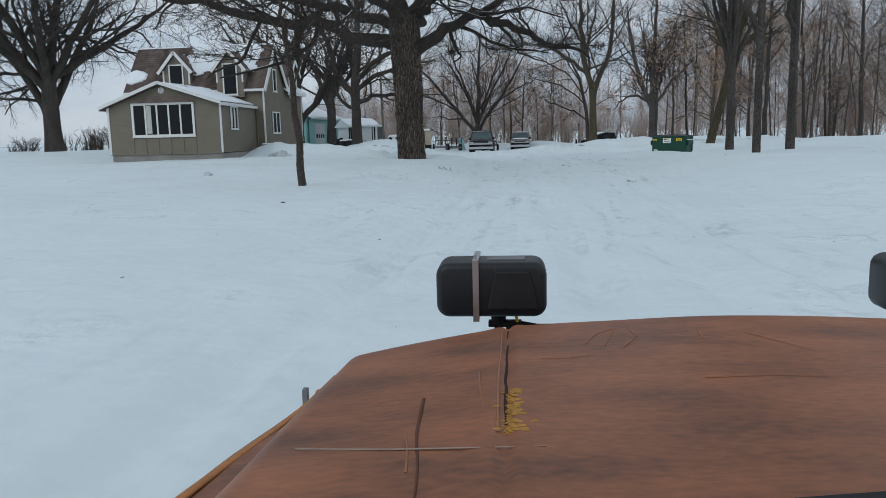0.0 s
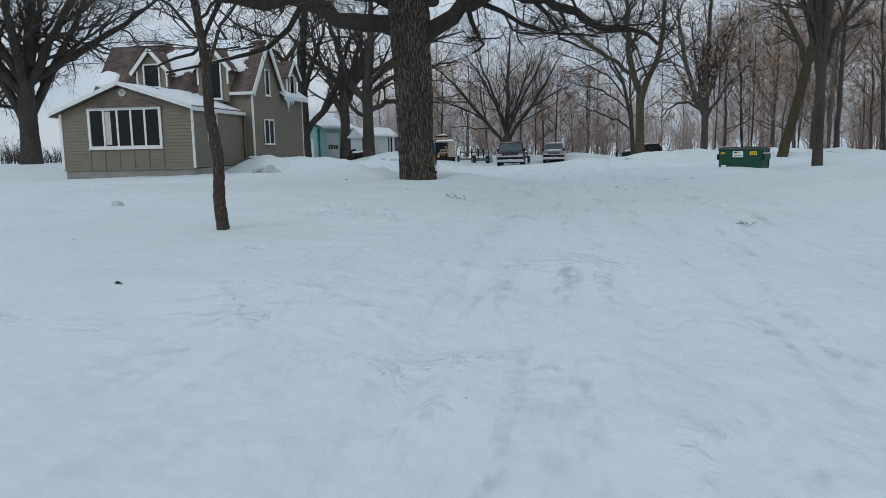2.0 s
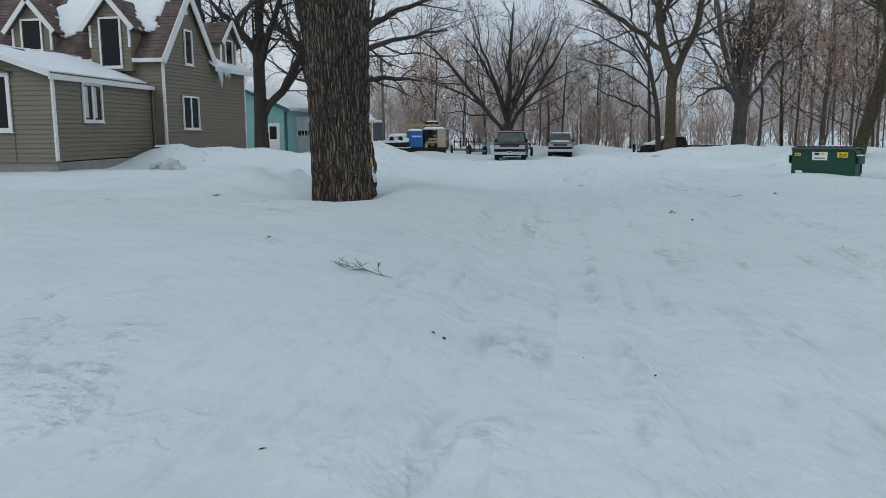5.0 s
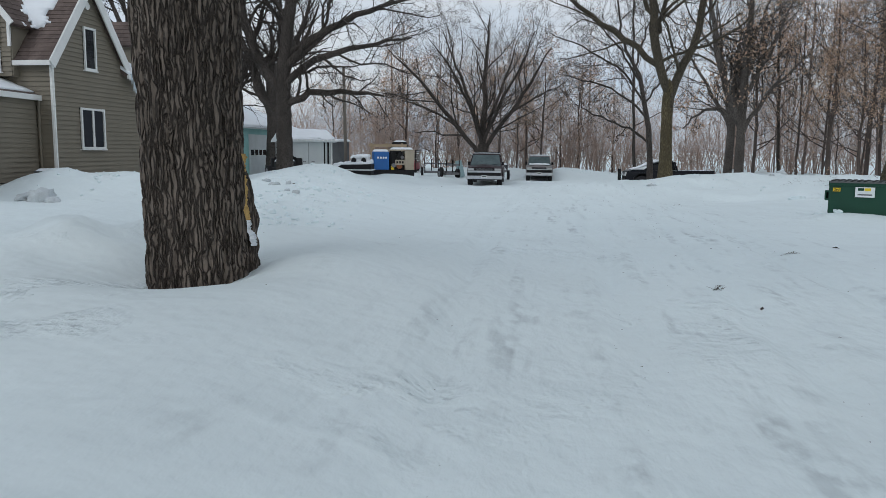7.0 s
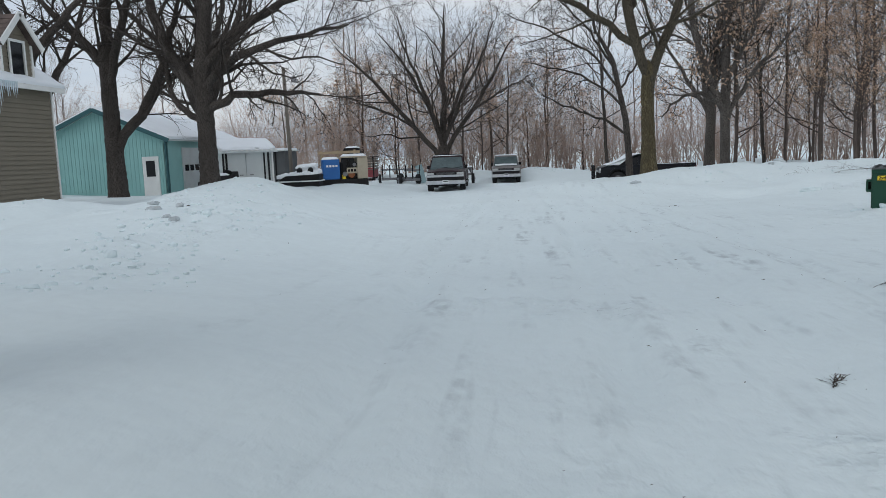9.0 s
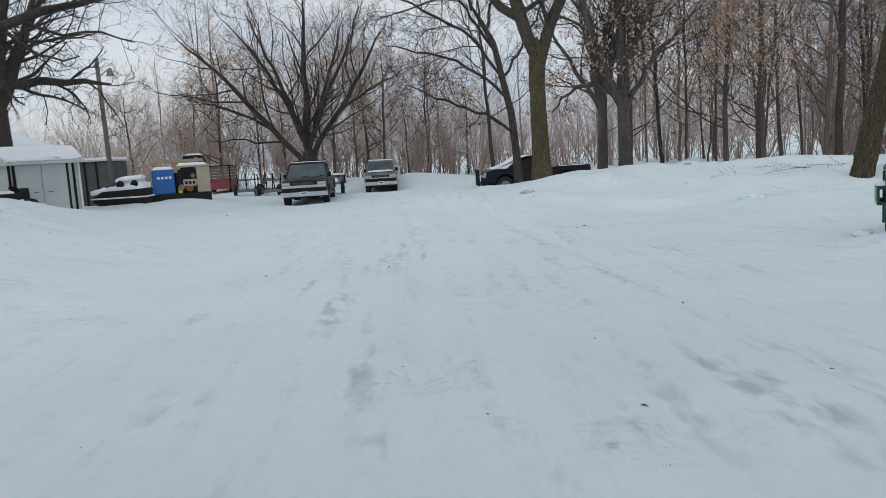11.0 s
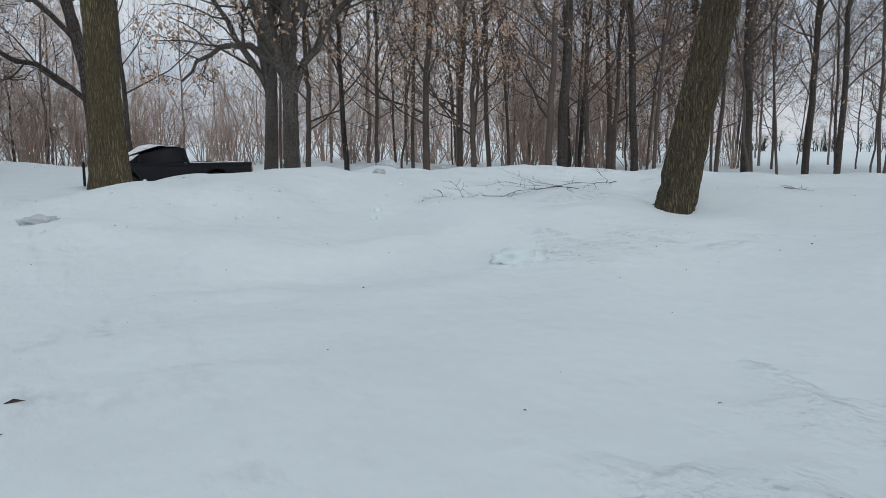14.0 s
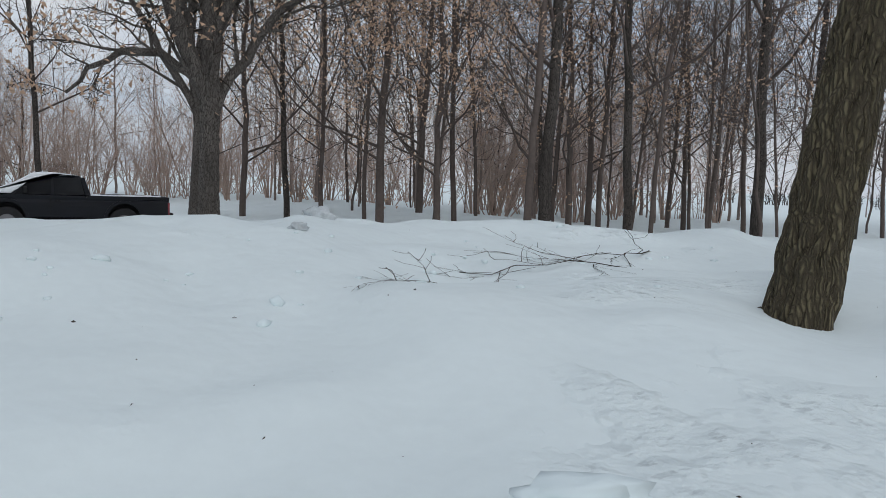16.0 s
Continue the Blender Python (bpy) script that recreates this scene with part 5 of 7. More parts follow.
    d0, d1 = 9.0 - y0, 10.2 - y0
    dm, zt, zd = (d0 + d1) / 2, 5.45, 4.85
    siding(h, gable, lambda z: (d0, d1) if z < zd else (d0 + (dm - d0) * (z - zd) / (zt - zd), d1 - (d1 - dm) * (z - zd) / (zt - zd)), 3.9, zt - 0.03, name="dormer")
    window(h, gable, d0 + 0.28, d1 - 0.3, 3.80, 4.92, 1, 0.06)
    post(h, gable, d0 - 0.02, d0 + 0.05, 3.9, zd, 0.05)
    post(h, gable, d1 - 0.05, d1 + 0.02, 3.9, zd, 0.05)
    for s in (d0 - 0.2, d1 + 0.2):
        q = [(0.25, y0 + s, zd - 0.12), (-1.6, y0 + s, zd - 0.12), (-2.0, y0 + dm, zt + 0.08), (0.25, y0 + dm, zt + 0.08)]
        roof_plane(h, *q, 6, 0.06)
        beam(h, q[0], q[3], 0.035, 0.14, M_TRIM, "bargeboard")
    for s in (d0, d1):
        bm = bmesh.new()
        prism(bm, [(0.03, 3.9), (0.03, zd), (-1.3, zd)], "y", y0 + s - 0.03, y0 + s + 0.03)
        part("dormer_cheek", bm, M_SIDING, h)
    rng = random.Random(4)
    for i in range(14):
        y = y1 + 0.02 + 0.07 * i
        l = rng.uniform(0.15, 0.4) + 0.4 * math.exp(-((i - 3) / 2.5) ** 2)
        r = rng.uniform(0.018, 0.034)
        part("icicle", rod(rod(bmesh.new(), (0.30, y, ew - 0.05), (0.30, y + 0.005, ew - 0.06 - l * 0.45), r, 7, r * 0.62), (0.30, y + 0.005, ew - 0.06 - l * 0.45), (0.302, y + 0.012, ew - 0.06 - l), r * 0.62, 7, 0.002), M_ICE, h, "hanging icicle")
    # downspout at the inner corner
    part("downspout", rod(rod(bmesh.new(), (-0.30, 5.0, 2.95), (-0.33, 5.03, 2.7), 0.03, 8), (-0.33, 5.03, 2.7), (-0.33, 5.03, 1.05), 0.03, 8), M_SIDING, h, "tan downspout")
    return h


farmhouse()


def condenser(at):
    t = thing("air_conditioner", at, 0, "dark air conditioner unit beside the house wall", "air conditioner")
    part("case", boxes((-0.32, 0.32, -0.32, 0.32, 0.0, 0.72)), M_GREYWALL, t, bevel=0.02)
    for i in range(9):
        part("slat", boxes((-0.3, 0.3, -0.335, -0.322, 0.08 + i * 0.068, 0.11 + i * 0.068)), M_BLACK, t)
    part("snow_cap", boxes((-0.3, 0.3, -0.3, 0.3, 0.722, 0.78, (0.06, 0.06, 0.06, 0.06))), M_SNOWCAP, t)


condenser((-11.75, 37.6, 0.52))


def garage():
    g = thing("garage", (-16.7, 60.0, 0.0), 0, "faded teal steel garage with a snowy roof", "garage")
    z0, e, a, half, depth = 0.1, 3.0, 4.45, 3.35, 9.0
    front = Wall((-2 * half, 0, 0), (1, 0, 0), (0, -1, 0))
    bm = bmesh.new()
    slab(bm, front, [(0, z0), (2 * half, z0), (2 * half, e), (half, a), (0, e)], -0.15, 0.0)
    part("wall", bm, M_TEAL, g)
    for i in range(34):
        u = 0.1 + i * 0.197
        top = e + (a - e) * (1 - abs(u - half) / half) - 0.05
        bm = bmesh.new()
        slab(bm, front, rect(u, u + 0.03, z0, top), 0.0, 0.015)
        part("steel_rib", bm, M_TEAL, g)
    side = Wall((0, 0, 0), (0, 1, 0), (1, 0, 0))
    bm = bmesh.new()
    slab(bm, side, rect(0, depth, z0, e), -0.15, 0.0)
    slab(bm, Wall((-2 * half, 0, 0), (0, 1, 0), (-1, 0, 0)), rect(0, depth, z0, e), -0.15, 0.0)
    slab(bm, Wall((-2 * half, depth, 0), (1, 0, 0), (0, 1, 0)), [(0, z0), (2 * half, z0), (2 * half, e), (half, a), (0, e)], -0.15, 0.0)
    part("wall", bm, M_TEAL, g)
    bm = bmesh.new()
    slab(bm, front, rect(2 * half - 0.08, 2 * half + 0.02, z0, e), 0.0, 0.03)
    slab(bm, side, rect(-0.03, 0.07, z0, e), 0.0, 0.03)
    part("corner_trim", bm, M_TEALTRIM, g)
    bm = bmesh.new()
    slab(bm, front, rect(5.48, 6.28, 0.2, 2.2), 0.0, 0.06)
    d = part("door", bm, M_TRIM, g, "white side door with a dark window")
    bm = bmesh.new()
    slab(bm, front, rect(5.66, 6.1, 1.25, 2.0), 0.06, 0.07)
    part("pane", bm, M_PANE, d)
    bm = bmesh.new()
    slab(bm, side, rect(1.6, 4.2, 0.2, 2.6), 0.0, 0.05)
    d = part("garage_door", bm, M_WHITE, g, "white overhead door with small windows")
    for i in range(4):
        bm = bmesh.new()
        slab(bm, side, rect(1.8 + i * 0.6, 2.25 + i * 0.6, 1.45, 1.75), 0.05, 0.056)
        part("pane", bm, M_PANE, d)
    for s, w in ((1, 0.3), (-1, -0.3)):
        x = 0.3 if s > 0 else -2 * half - 0.3
        k = (a - e) / half * 0.3
        q = [(x, -0.35, e - k + 0.1), (x, depth + 0.3, e - k + 0.1), (-half, depth + 0.3, a + 0.1), (-half, -0.35, a + 0.1)]
        roof_plane(g, *q, 0, 0.08, material=M_WHITE)
        beam(g, Vector(q[0]) - Vector((0, 0, 0.06)), Vector(q[3]) - Vector((0, 0, 0.06)), 0.04, 0.2, M_TEALTRIM, "bargeboard")
        snow_sheet(g, *q, lambda u, v: 0.4 + 0 * u, 0.14, 26, seed=41 + s)
    part("roof_stain", boxes((-2.2, -2.0, 1.5, 1.7, 3.6, 3.9)), M_STEEL, g, "stub of a vent pipe")


garage()


def garden_shed():
    s = thing("garden_shed", (-11.9, 57.68, 0.0), 40, "small white metal shed with double doors and snowy ribbed roof", "shed")
    part("body", boxes((-0.86, 0.86, 0, 1.5, 0, 1.72)), M_WHITE, s)
    for x in (-0.42, 0.22):
        d = part("door", boxes((x - 0.31, x + 0.31, -0.03, -0.002, 0.05, 1.66)), M_WHITE, s)
        part("door_handle", boxes((x - 0.2 if x > 0 else x + 0.08, x - 0.08 if x > 0 else x + 0.2, -0.05, -0.03, 0.92, 0.95)), M_STEEL, d)
    for x in (-0.88, -0.77, 0.56, 0.72, 0.86):
        part("jamb_strip", boxes((x - 0.03, x + 0.03, -0.035, -0.004, 0.02, 1.7)), M_BLACK if x < 0.8 else M_TRIM, s)
    bm = bmesh.new()
    prism(bm, [(-0.25, 1.74), (0.75, 2.14), (1.6, 1.74), (1.6, 1.68), (-0.25, 1.68)], "x", -1.02, 0.98)
    part("roof", bm, M_WHITE, s)
    for i in range(12):
        x = -0.98 + i * 0.175
        bm = bmesh.new()
        prism(bm, [(-0.26, 1.735), (0.75, 2.145), (0.75, 2.165), (-0.26, 1.76)], "x", x - 0.02, x + 0.02)
        part("roof_rib", bm, M_TRIM, s)
    snow_sheet(s, (-1.0, -0.2, 1.765), (0.96, -0.2, 1.765), (0.96, 0.75, 2.145), (-1.0, 0.75, 2.145), lambda u, v: 0.2 + 0.3 * v - 0.15 * (v < 0.12), 0.06, 30, seed=51)
    s.scale = (1.28, 1.28, 1.28)
    return s


garden_shed()


def lean_to():
    s = thing("lean_to_shed", (-13.3, 64.6, 0.0), 0, "dark grey flat-roofed lean-to behind the white shed", "shed")
    part("wall", boxes((-1.6, 0.9, 0, 2.2, 0, 2.25)), M_GREYWALL, s)
    part("roof", boxes((-1.7, 1.0, -0.15, 2.3, 2.252, 2.32)), M_WHITE, s)
    part("roof_snow", boxes((-1.66, 0.96, -0.1, 2.25, 2.322, 2.42, (0.05, 0.05, 0.05, 0.05))), M_SNOWCAP, s)
    for x in (-0.55, -0.1, 0.4):
        part("wall_post", boxes((x - 0.04, x + 0.04, -0.04, -0.003, 0, 2.25)), M_BLACK, s)


lean_to()


def yard_pole():
    p = thing("light_pole", (-11.25, 61.9, 0.05), 0, "weathered wooden pole with a yard lamp on an arm", "pole")
    part("pole", rod(bmesh.new(), (0, 0, 0), (-0.1, 0, 6.15), 0.10, 14, 0.08), M_WOODPOLE, p, smooth=True)
    part("lamp_arm", rod(bmesh.new(), (-0.08, 0, 5.45), (0.42, -0.1, 5.75), 0.025, 8), M_STEEL, p)
    part("lamp_head", rod(bmesh.new(), (0.42, -0.1, 5.45), (0.42, -0.1, 5.75), 0.16, 16, 0.06), M_STEEL, p, "grey dusk lamp head")


yard_pole()


# ---- vehicles ----
def paint(name, color, rough=0.5):
    return mat(name, color, rough, 0.25, 2.5, 40, 0.04, spec=0.28)


M_MAROON = paint("dark_maroon_paint", (0.020, 0.008, 0.011), 0.3)
M_GREYPAINT = paint("worn_silver_paint", (0.19, 0.175, 0.175), 0.45)
M_BLACKPAINT = paint("blue_black_paint", (0.006, 0.007, 0.011), 0.3)
M_RUST = mat("rusted_brown_hood", (0.165, 0.055, 0.02), 0.45, 0.5, 4.0, 55, 0.3, tint=(0.26, 0.09, 0.033), stretch=(0.7, 1.6, 1), dist=0.003, spec=0.4)
M_LAMPSHELL = mat("scuffed_black_plastic", (0.014, 0.015, 0.018), 0.42, 0.35, 9, 90, 0.08, spec=0.4)
M_RUSTEDGE = mat("orange_worn_edge", (0.42, 0.18, 0.06), 0.7, 0.25, 9, 60, 0.2)
M_PEEL = mat("peeled_yellow_filler", (0.42, 0.22, 0.045), 0.8, 0.35, 18, 90, 0.4)
M_RUSTRUN = mat("dark_rust_run", (0.105, 0.032, 0.012), 0.6, 0.3, 9, 60, 0.0)
M_PALESTREAK = mat("dried_salt", (0.33, 0.25, 0.2), 0.8, 0.3, 12, 80, 0.0)
M_SCRATCH = mat("pale_scratch", (0.34, 0.15, 0.07), 0.7, 0.2, 9, 60, 0.1)


def plate(bm, pts, thick):
    """A thin sheet through four points, drawn inwards along its normal."""
    p = [Vector(q) for q in pts]
    n = (p[1] - p[0]).cross(p[3] - p[0]).normalized() * thick
    v = [bm.verts.new(q) for q in p] + [bm.verts.new(q - n) for q in p]
    for f in ((0, 1, 2, 3), (7, 6, 5, 4), (0, 4, 5, 1), (1, 5, 6, 2), (2, 6, 7, 3), (3, 7, 4, 0)):
        bm.faces.new([v[i] for i in f])
    return bm


def wheel(parent, x, y, r, w):
    t = part("wheel", rod(bmesh.new(), (x - w / 2, y, r), (x + w / 2, y, r), r, 26), M_RUBBER, parent, bevel=0.02)
    s = 1 if x > 0 else -1
    part("rim", rod(bmesh.new(), (x + s * (w / 2 - 0.03), y, r), (x + s * (w / 2 + 0.015), y, r), r * 0.58, 20, r * 0.5), M_STEEL, t, "dull steel rim")
    part("hub", rod(bmesh.new(), (x + s * w / 2, y, r), (x + s * (w / 2 + 0.04), y, r), r * 0.16, 12), M_BLACK, t)


def arch(y, r, zlow, n=9):
    return [(y - r * math.cos(math.pi * i / n), zlow + r * math.sin(math.pi * i / n)) for i in range(n + 1)]


M_WINDSCREEN = glass_mat("hazy_windscreen", (0.085, 0.115, 0.12), 0.12)


def pickup(at, turn, body, label, width=1.95, length=5.5, height=1.82, bumper=None, snow=(), guard=False, hoodpaint=None, cab=(1.38, 3.35), rake=0.62, belt=0.60, drift=False, rack=False, strip=0.10):
    """A full-size pickup whose front faces its own -y."""
    t = thing("pickup_truck", at, turn, label, "truck")
    hw, zb = width / 2, 0.50
    zh = height * belt
    cab0, cab1 = cab
    mid = cab0 + (cab1 - cab0) * 0.53
    yf, yr, ar = 0.92, length - 1.15, 0.46
    side = [(0.0, zb), (0.0, zh - 0.16), (0.08, zh - 0.04), (0.5, zh), (cab0, zh + 0.04), (cab1, zh + 0.02), (cab1 + 0.02, zh - 0.06), (length, zh - 0.06), (length, zb + 0.05)] \
        + arch(yr, ar, zb)[::-1] + arch(yf, ar, zb)[::-1]
    bm = prism(bmesh.new(), side, "x", -hw, hw)
    bmesh.ops.bevel(bm, geom=list(bm.edges), offset=0.045, segments=3, affect="EDGES", profile=0.6)
    for v in bm.verts:
        # the sides lean in above the belt crease and the nose draws in
        v.co.x *= 1 - 0.05 * max(0.0, (v.co.z - (zb + 0.35)) / 0.4) - 0.06 * max(0.0, (0.45 - v.co.y) / 0.45)
    b = part("body", bm, body, t)
    for sgn in (-1, 1):
        for y in (yf, yr):
            rim = [(y + (ar + 0.05) * math.cos(a), zb - 0.02 + (ar + 0.05) * math.sin(a)) for a in [math.pi * i / 10 for i in range(11)]]
            low = [(y + (ar - 0.03) * math.cos(a), zb - 0.02 + (ar - 0.03) * math.sin(a)) for a in [math.pi * i / 10 for i in range(11)]]
            part("wheel_arch", prism(bmesh.new(), rim + low[::-1], "x", sgn * hw * 0.985 - 0.03, sgn * hw * 0.985 + 0.03), body, t)
        part("bed_seam", boxes((sgn * hw * 0.985 - 0.006, sgn * hw * 0.985 + 0.006, cab1 + 0.0, cab1 + 0.015, zb + 0.06, zh - 0.08)), M_BLACK, t)
    part("bed_floor", boxes((-hw + 0.12, hw - 0.12, cab1 + 0.06, length - 0.06, zh - 0.055, zh - 0.045)), M_BLACK, t)
    for x in (-hw + 0.03, hw - 0.11):
        part("bed_rail", boxes((x, x + 0.08, cab1 + 0.04, length - 0.01, zh - 0.058, zh + 0.03)), body, t)
    part("tailgate", boxes((-hw + 0.08, hw - 0.08, length - 0.06, length + 0.01, zh - 0.5, zh + 0.03)), body, t, bevel=0.01)
    # cab with pillars and glass
    k, zt = 0.17, height
    top0, top1 = cab0 + rake, cab1 - 0.12
    part("roof", boxes((-hw + k, hw - k, top0 - 0.02, top1 + 0.02, zt - 0.07, zt, (0.05, 0.05, 0.06, 0.04))), body, t, bevel=0.015)
    zw = zh + 0.04
    for sgn in (-1, 1):
        xb, xt = sgn * (hw - 0.05), sgn * (hw - k)
        for name, (ya, yb2), wd in (("front_pillar", (cab0, top0), 0.07), ("door_pillar", (mid, mid), 0.07), ("rear_pillar", (cab1, top1), 0.12)):
            bm = plate(bmesh.new(), [(xb, ya, zw), (xb, ya + wd, zw), (xt, yb2 + wd * 0.8, zt - 0.05), (xt, yb2, zt - 0.05)], sgn * 0.05)
            part(name, bm, body, t)
        part("side_glass", plate(bmesh.new(), [(xb - sgn * 0.01, cab0 + 0.06, zw), (xb - sgn * 0.01, cab1 - 0.03, zw), (xt - sgn * 0.01, top1, zt - 0.06), (xt - sgn * 0.01, top0 + 0.04, zt - 0.06)], sgn * 0.02), M_PANE, t)
        m = part("mirror", boxes((sgn * (hw + 0.0) - 0.07, sgn * (hw + 0.0) + 0.07, cab0 + 0.3, cab0 + 0.38, zw + 0.02, zw + 0.2)), M_BLACK, t, bevel=0.02)
        part("door_handle", boxes((sgn * hw - 0.015, sgn * hw + 0.015, mid + 0.08, mid + 0.24, zh - 0.14, zh - 0.1)), M_BLACK, t)
        part("door_seam", boxes((sgn * hw - 0.004, sgn * hw + 0.004, mid - 0.02, mid - 0.005, zb + 0.08, zh)), M_BLACK, t)
        part("running_board", boxes((sgn * (hw - 0.05) - 0.08, sgn * (hw - 0.05) + 0.08, cab0 + 0.12, cab1 - 0.05, zb - 0.12, zb - 0.06)), M_STEEL, t, bevel=0.01)
        part("tail_light", boxes((sgn * (hw - 0.06) - 0.05, sgn * (hw - 0.06) + 0.05, length - 0.03, length + 0.02, zh - 0.45, zh - 0.12)), M_RED, t)
        part("headlight", boxes((sgn * (hw - 0.22) - 0.17, sgn * (hw - 0.22) + 0.17, -0.035, 0.06, zh - 0.20, zh - 0.09)), M_LAMPGLASS, t, "clouded headlamp", bevel=0.015)
        for y in (yf, yr):
            wheel(t, sgn * (hw - 0.14), y, 0.39, 0.26)
    wsq = [(-hw + 0.1, cab0 + 0.02, zw), (hw - 0.1, cab0 + 0.02, zw), (hw - k - 0.06, top0 + 0.01, zt - 0.06), (-hw + k + 0.06, top0 + 0.01, zt - 0.06)]
    part("windscreen", plate(bmesh.new(), wsq, 0.02), M_WINDSCREEN, t)
    part("rear_glass", plate(bmesh.new(), [(hw - 0.12, cab1, zw), (-hw + 0.12, cab1, zw), (-hw + k + 0.06, top1, zt - 0.06), (hw - k - 0.06, top1, zt - 0.06)], 0.02), M_PANE, t)
    for x in (-0.45, 0.25):
        part("wiper", rod(bmesh.new(), (x, cab0 + 0.0, zw + 0.02), (x + 0.5, cab0 + 0.10, zw + 0.10), 0.012, 6), M_BLACK, t)
    rows = []
    for j in range(9):
        v = j / 8
        y = 0.03 + (cab0 - 0.07) * v
        for i in range(13):
            u = i / 6 - 1
            bulge = 0.025 * (1 if abs(u) < 0.45 else max(0.0, 1 - (abs(u) - 0.45) / 0.15))
            rows.append((u * (hw - 0.16 + 0.04 * v), y, zh - 0.075 + 0.15 * math.sin(min(1, v * 1.5 + 0.12) * math.pi / 2) * (1 - 0.45 * abs(u) ** 3) + bulge))
    q = np.arange(117).reshape(9, 13)
    F = np.stack([q[:-1, :-1], q[:-1, 1:], q[1:, 1:], q[1:, :-1]], -1).reshape(-1, 4)
    rim = np.concatenate([q[0], q[1:, -1], q[-1, -2::-1], q[-2:0:-1, 0]])
    nxt = np.roll(rim, -1)
    hood = part_np("hood", np.concatenate([np.array(rows), np.array(rows) - np.array([0, 0, 0.12])]), np.concatenate([F, np.stack([nxt, rim, rim + 117, nxt + 117], -1)]), hoodpaint or body, t)
    if rack:
        for x in (-hw + 0.2, hw - 0.2):
            part("rack_post", rod(bmesh.new(), (x, cab1 + 0.1, zh - 0.05), (x * 0.97, cab1 + 0.08, zt + 0.06), 0.022, 8), M_BLACK, t)
        part("rack_bar", rod(bmesh.new(), (-hw + 0.2, cab1 + 0.08, zt + 0.06), (hw - 0.2, cab1 + 0.08, zt + 0.06), 0.022, 8), M_BLACK, t)
    part("grille", boxes((-hw + 0.40, hw - 0.40, -0.02, 0.05, zh - 0.20, zh - 0.08)), M_BLACK, t)
    part("grille_bar", boxes((-hw + 0.05, hw - 0.05, -0.045, 0.03, zh - 0.21 - strip, zh - 0.21)), M_CHROME, t, "bright cross bar", bevel=0.008)
    part("lower_grille", boxes((-hw + 0.06, hw - 0.06, -0.03, 0.05, zb + 0.07, zh - 0.212 - strip)), M_BLACK, t)
    for i in range(3):
        part("grille_slat", boxes((-hw + 0.5, hw - 0.5, -0.03, -0.005, zh - 0.185 + i * 0.035, zh - 0.175 + i * 0.035)), M_STEEL, t)
    part("air_dam", boxes((-hw + 0.42, hw - 0.42, 0.1, 0.2, zb - 0.2, zb - 0.04)), M_BLACK, t, bevel=0.02)
    bp = part("front_bumper", boxes((-hw - 0.01, hw + 0.01, -0.14, 0.06, zb - 0.11, zb + 0.07)), bumper or M_CHROME, t, "chromed bumper", bevel=0.025)
    part("number_plate", boxes((-0.15, 0.15, -0.16, -0.142, zb - 0.03, zb + 0.09)), M_STICKER, bp)
    part("plate_bar", boxes((-0.11, 0.11, -0.166, -0.161, zb + 0.01, zb + 0.05)), M_INK, bp)
    part("rear_bumper", boxes((-hw + 0.02, hw - 0.02, length, length + 0.12, zb, zb + 0.16)), bumper or M_CHROME, t, bevel=0.02)
    part("chassis", boxes((-hw + 0.35, hw - 0.35, 0.2, length - 0.2, 0.32, zb + 0.05), (-hw + 0.2, hw - 0.2, yf - 0.08, yf + 0.08, 0.32, 0.44), (-hw + 0.2, hw - 0.2, yr - 0.08, yr + 0.08, 0.32, 0.44)), M_BLACK, t)
    for y in (yf, yr):
        part("wheel_well", boxes((-hw + 0.3, hw - 0.3, y - ar, y + ar, zb - 0.1, zb + ar - 0.02)), M_BLACK, t)
    if drift:
        bm = bmesh.new()
        prism(bm, [(0.3, zh + 0.05), (0.45, zh + 0.12), (cab0 - 0.25, zh + 0.19), (cab0 + 0.05, zh + 0.25), (top0 - 0.05, zt + 0.02), (top0 + 0.25, zt + 0.07), (top1 - 0.35, zt + 0.045), (top1 - 0.1, zt + 0.01), (top0 + 0.05, zt - 0.03), (cab0 + 0.05, zh + 0.05)], "x", -hw + 0.07, hw - 0.07)
        part("lying_snow", bm, M_SNOWCAP, t, "smooth snow over hood, windscreen and roof", bevel=0.05)
    if guard:
        for x in (-0.62, -0.3, 0.3, 0.62):
            part("guard_bar", boxes((x - 0.035, x + 0.035, -0.3, -0.22, zb - 0.1, zh + 0.05)), M_BLACK, t, bevel=0.01)
        for z in (zb, zh - 0.25, zh + 0.02):
            part("guard_bar", boxes((-0.85, 0.85, -0.28, -0.24, z, z + 0.06)), M_BLACK, t)
    q = {"hood": [(-hw + 0.2, 0.35, zh + 0.078), (hw - 0.2, 0.35, zh + 0.078), (hw - 0.26, cab0 - 0.05, zh + 0.082), (-hw + 0.26, cab0 - 0.05, zh + 0.082)],
         "windscreen": [(p[0], p[1] - 0.01, p[2] + 0.01) for p in wsq],
         "roof": [(-hw + k + 0.04, top0 + 0.03, zt), (hw - k - 0.04, top0 + 0.03, zt), (hw - k - 0.04, top1 - 0.02, zt), (-hw + k + 0.04, top1 - 0.02, zt)],
         "bed": [(-hw + 0.12, cab1 + 0.1, zh - 0.04), (hw - 0.12, cab1 + 0.1, zh - 0.04), (hw - 0.12, length - 0.08, zh - 0.04), (-hw + 0.12, length - 0.08, zh - 0.04)]}
    for name, deep in snow:
        snow_sheet(t, *q[name], lambda u, v: 0.36 - 0.25 * np.maximum(np.abs(u - 0.5), np.abs(v - 0.5)) * 1.2, deep, 26, name="lying_snow", seed=len(name) * 3)
    return t


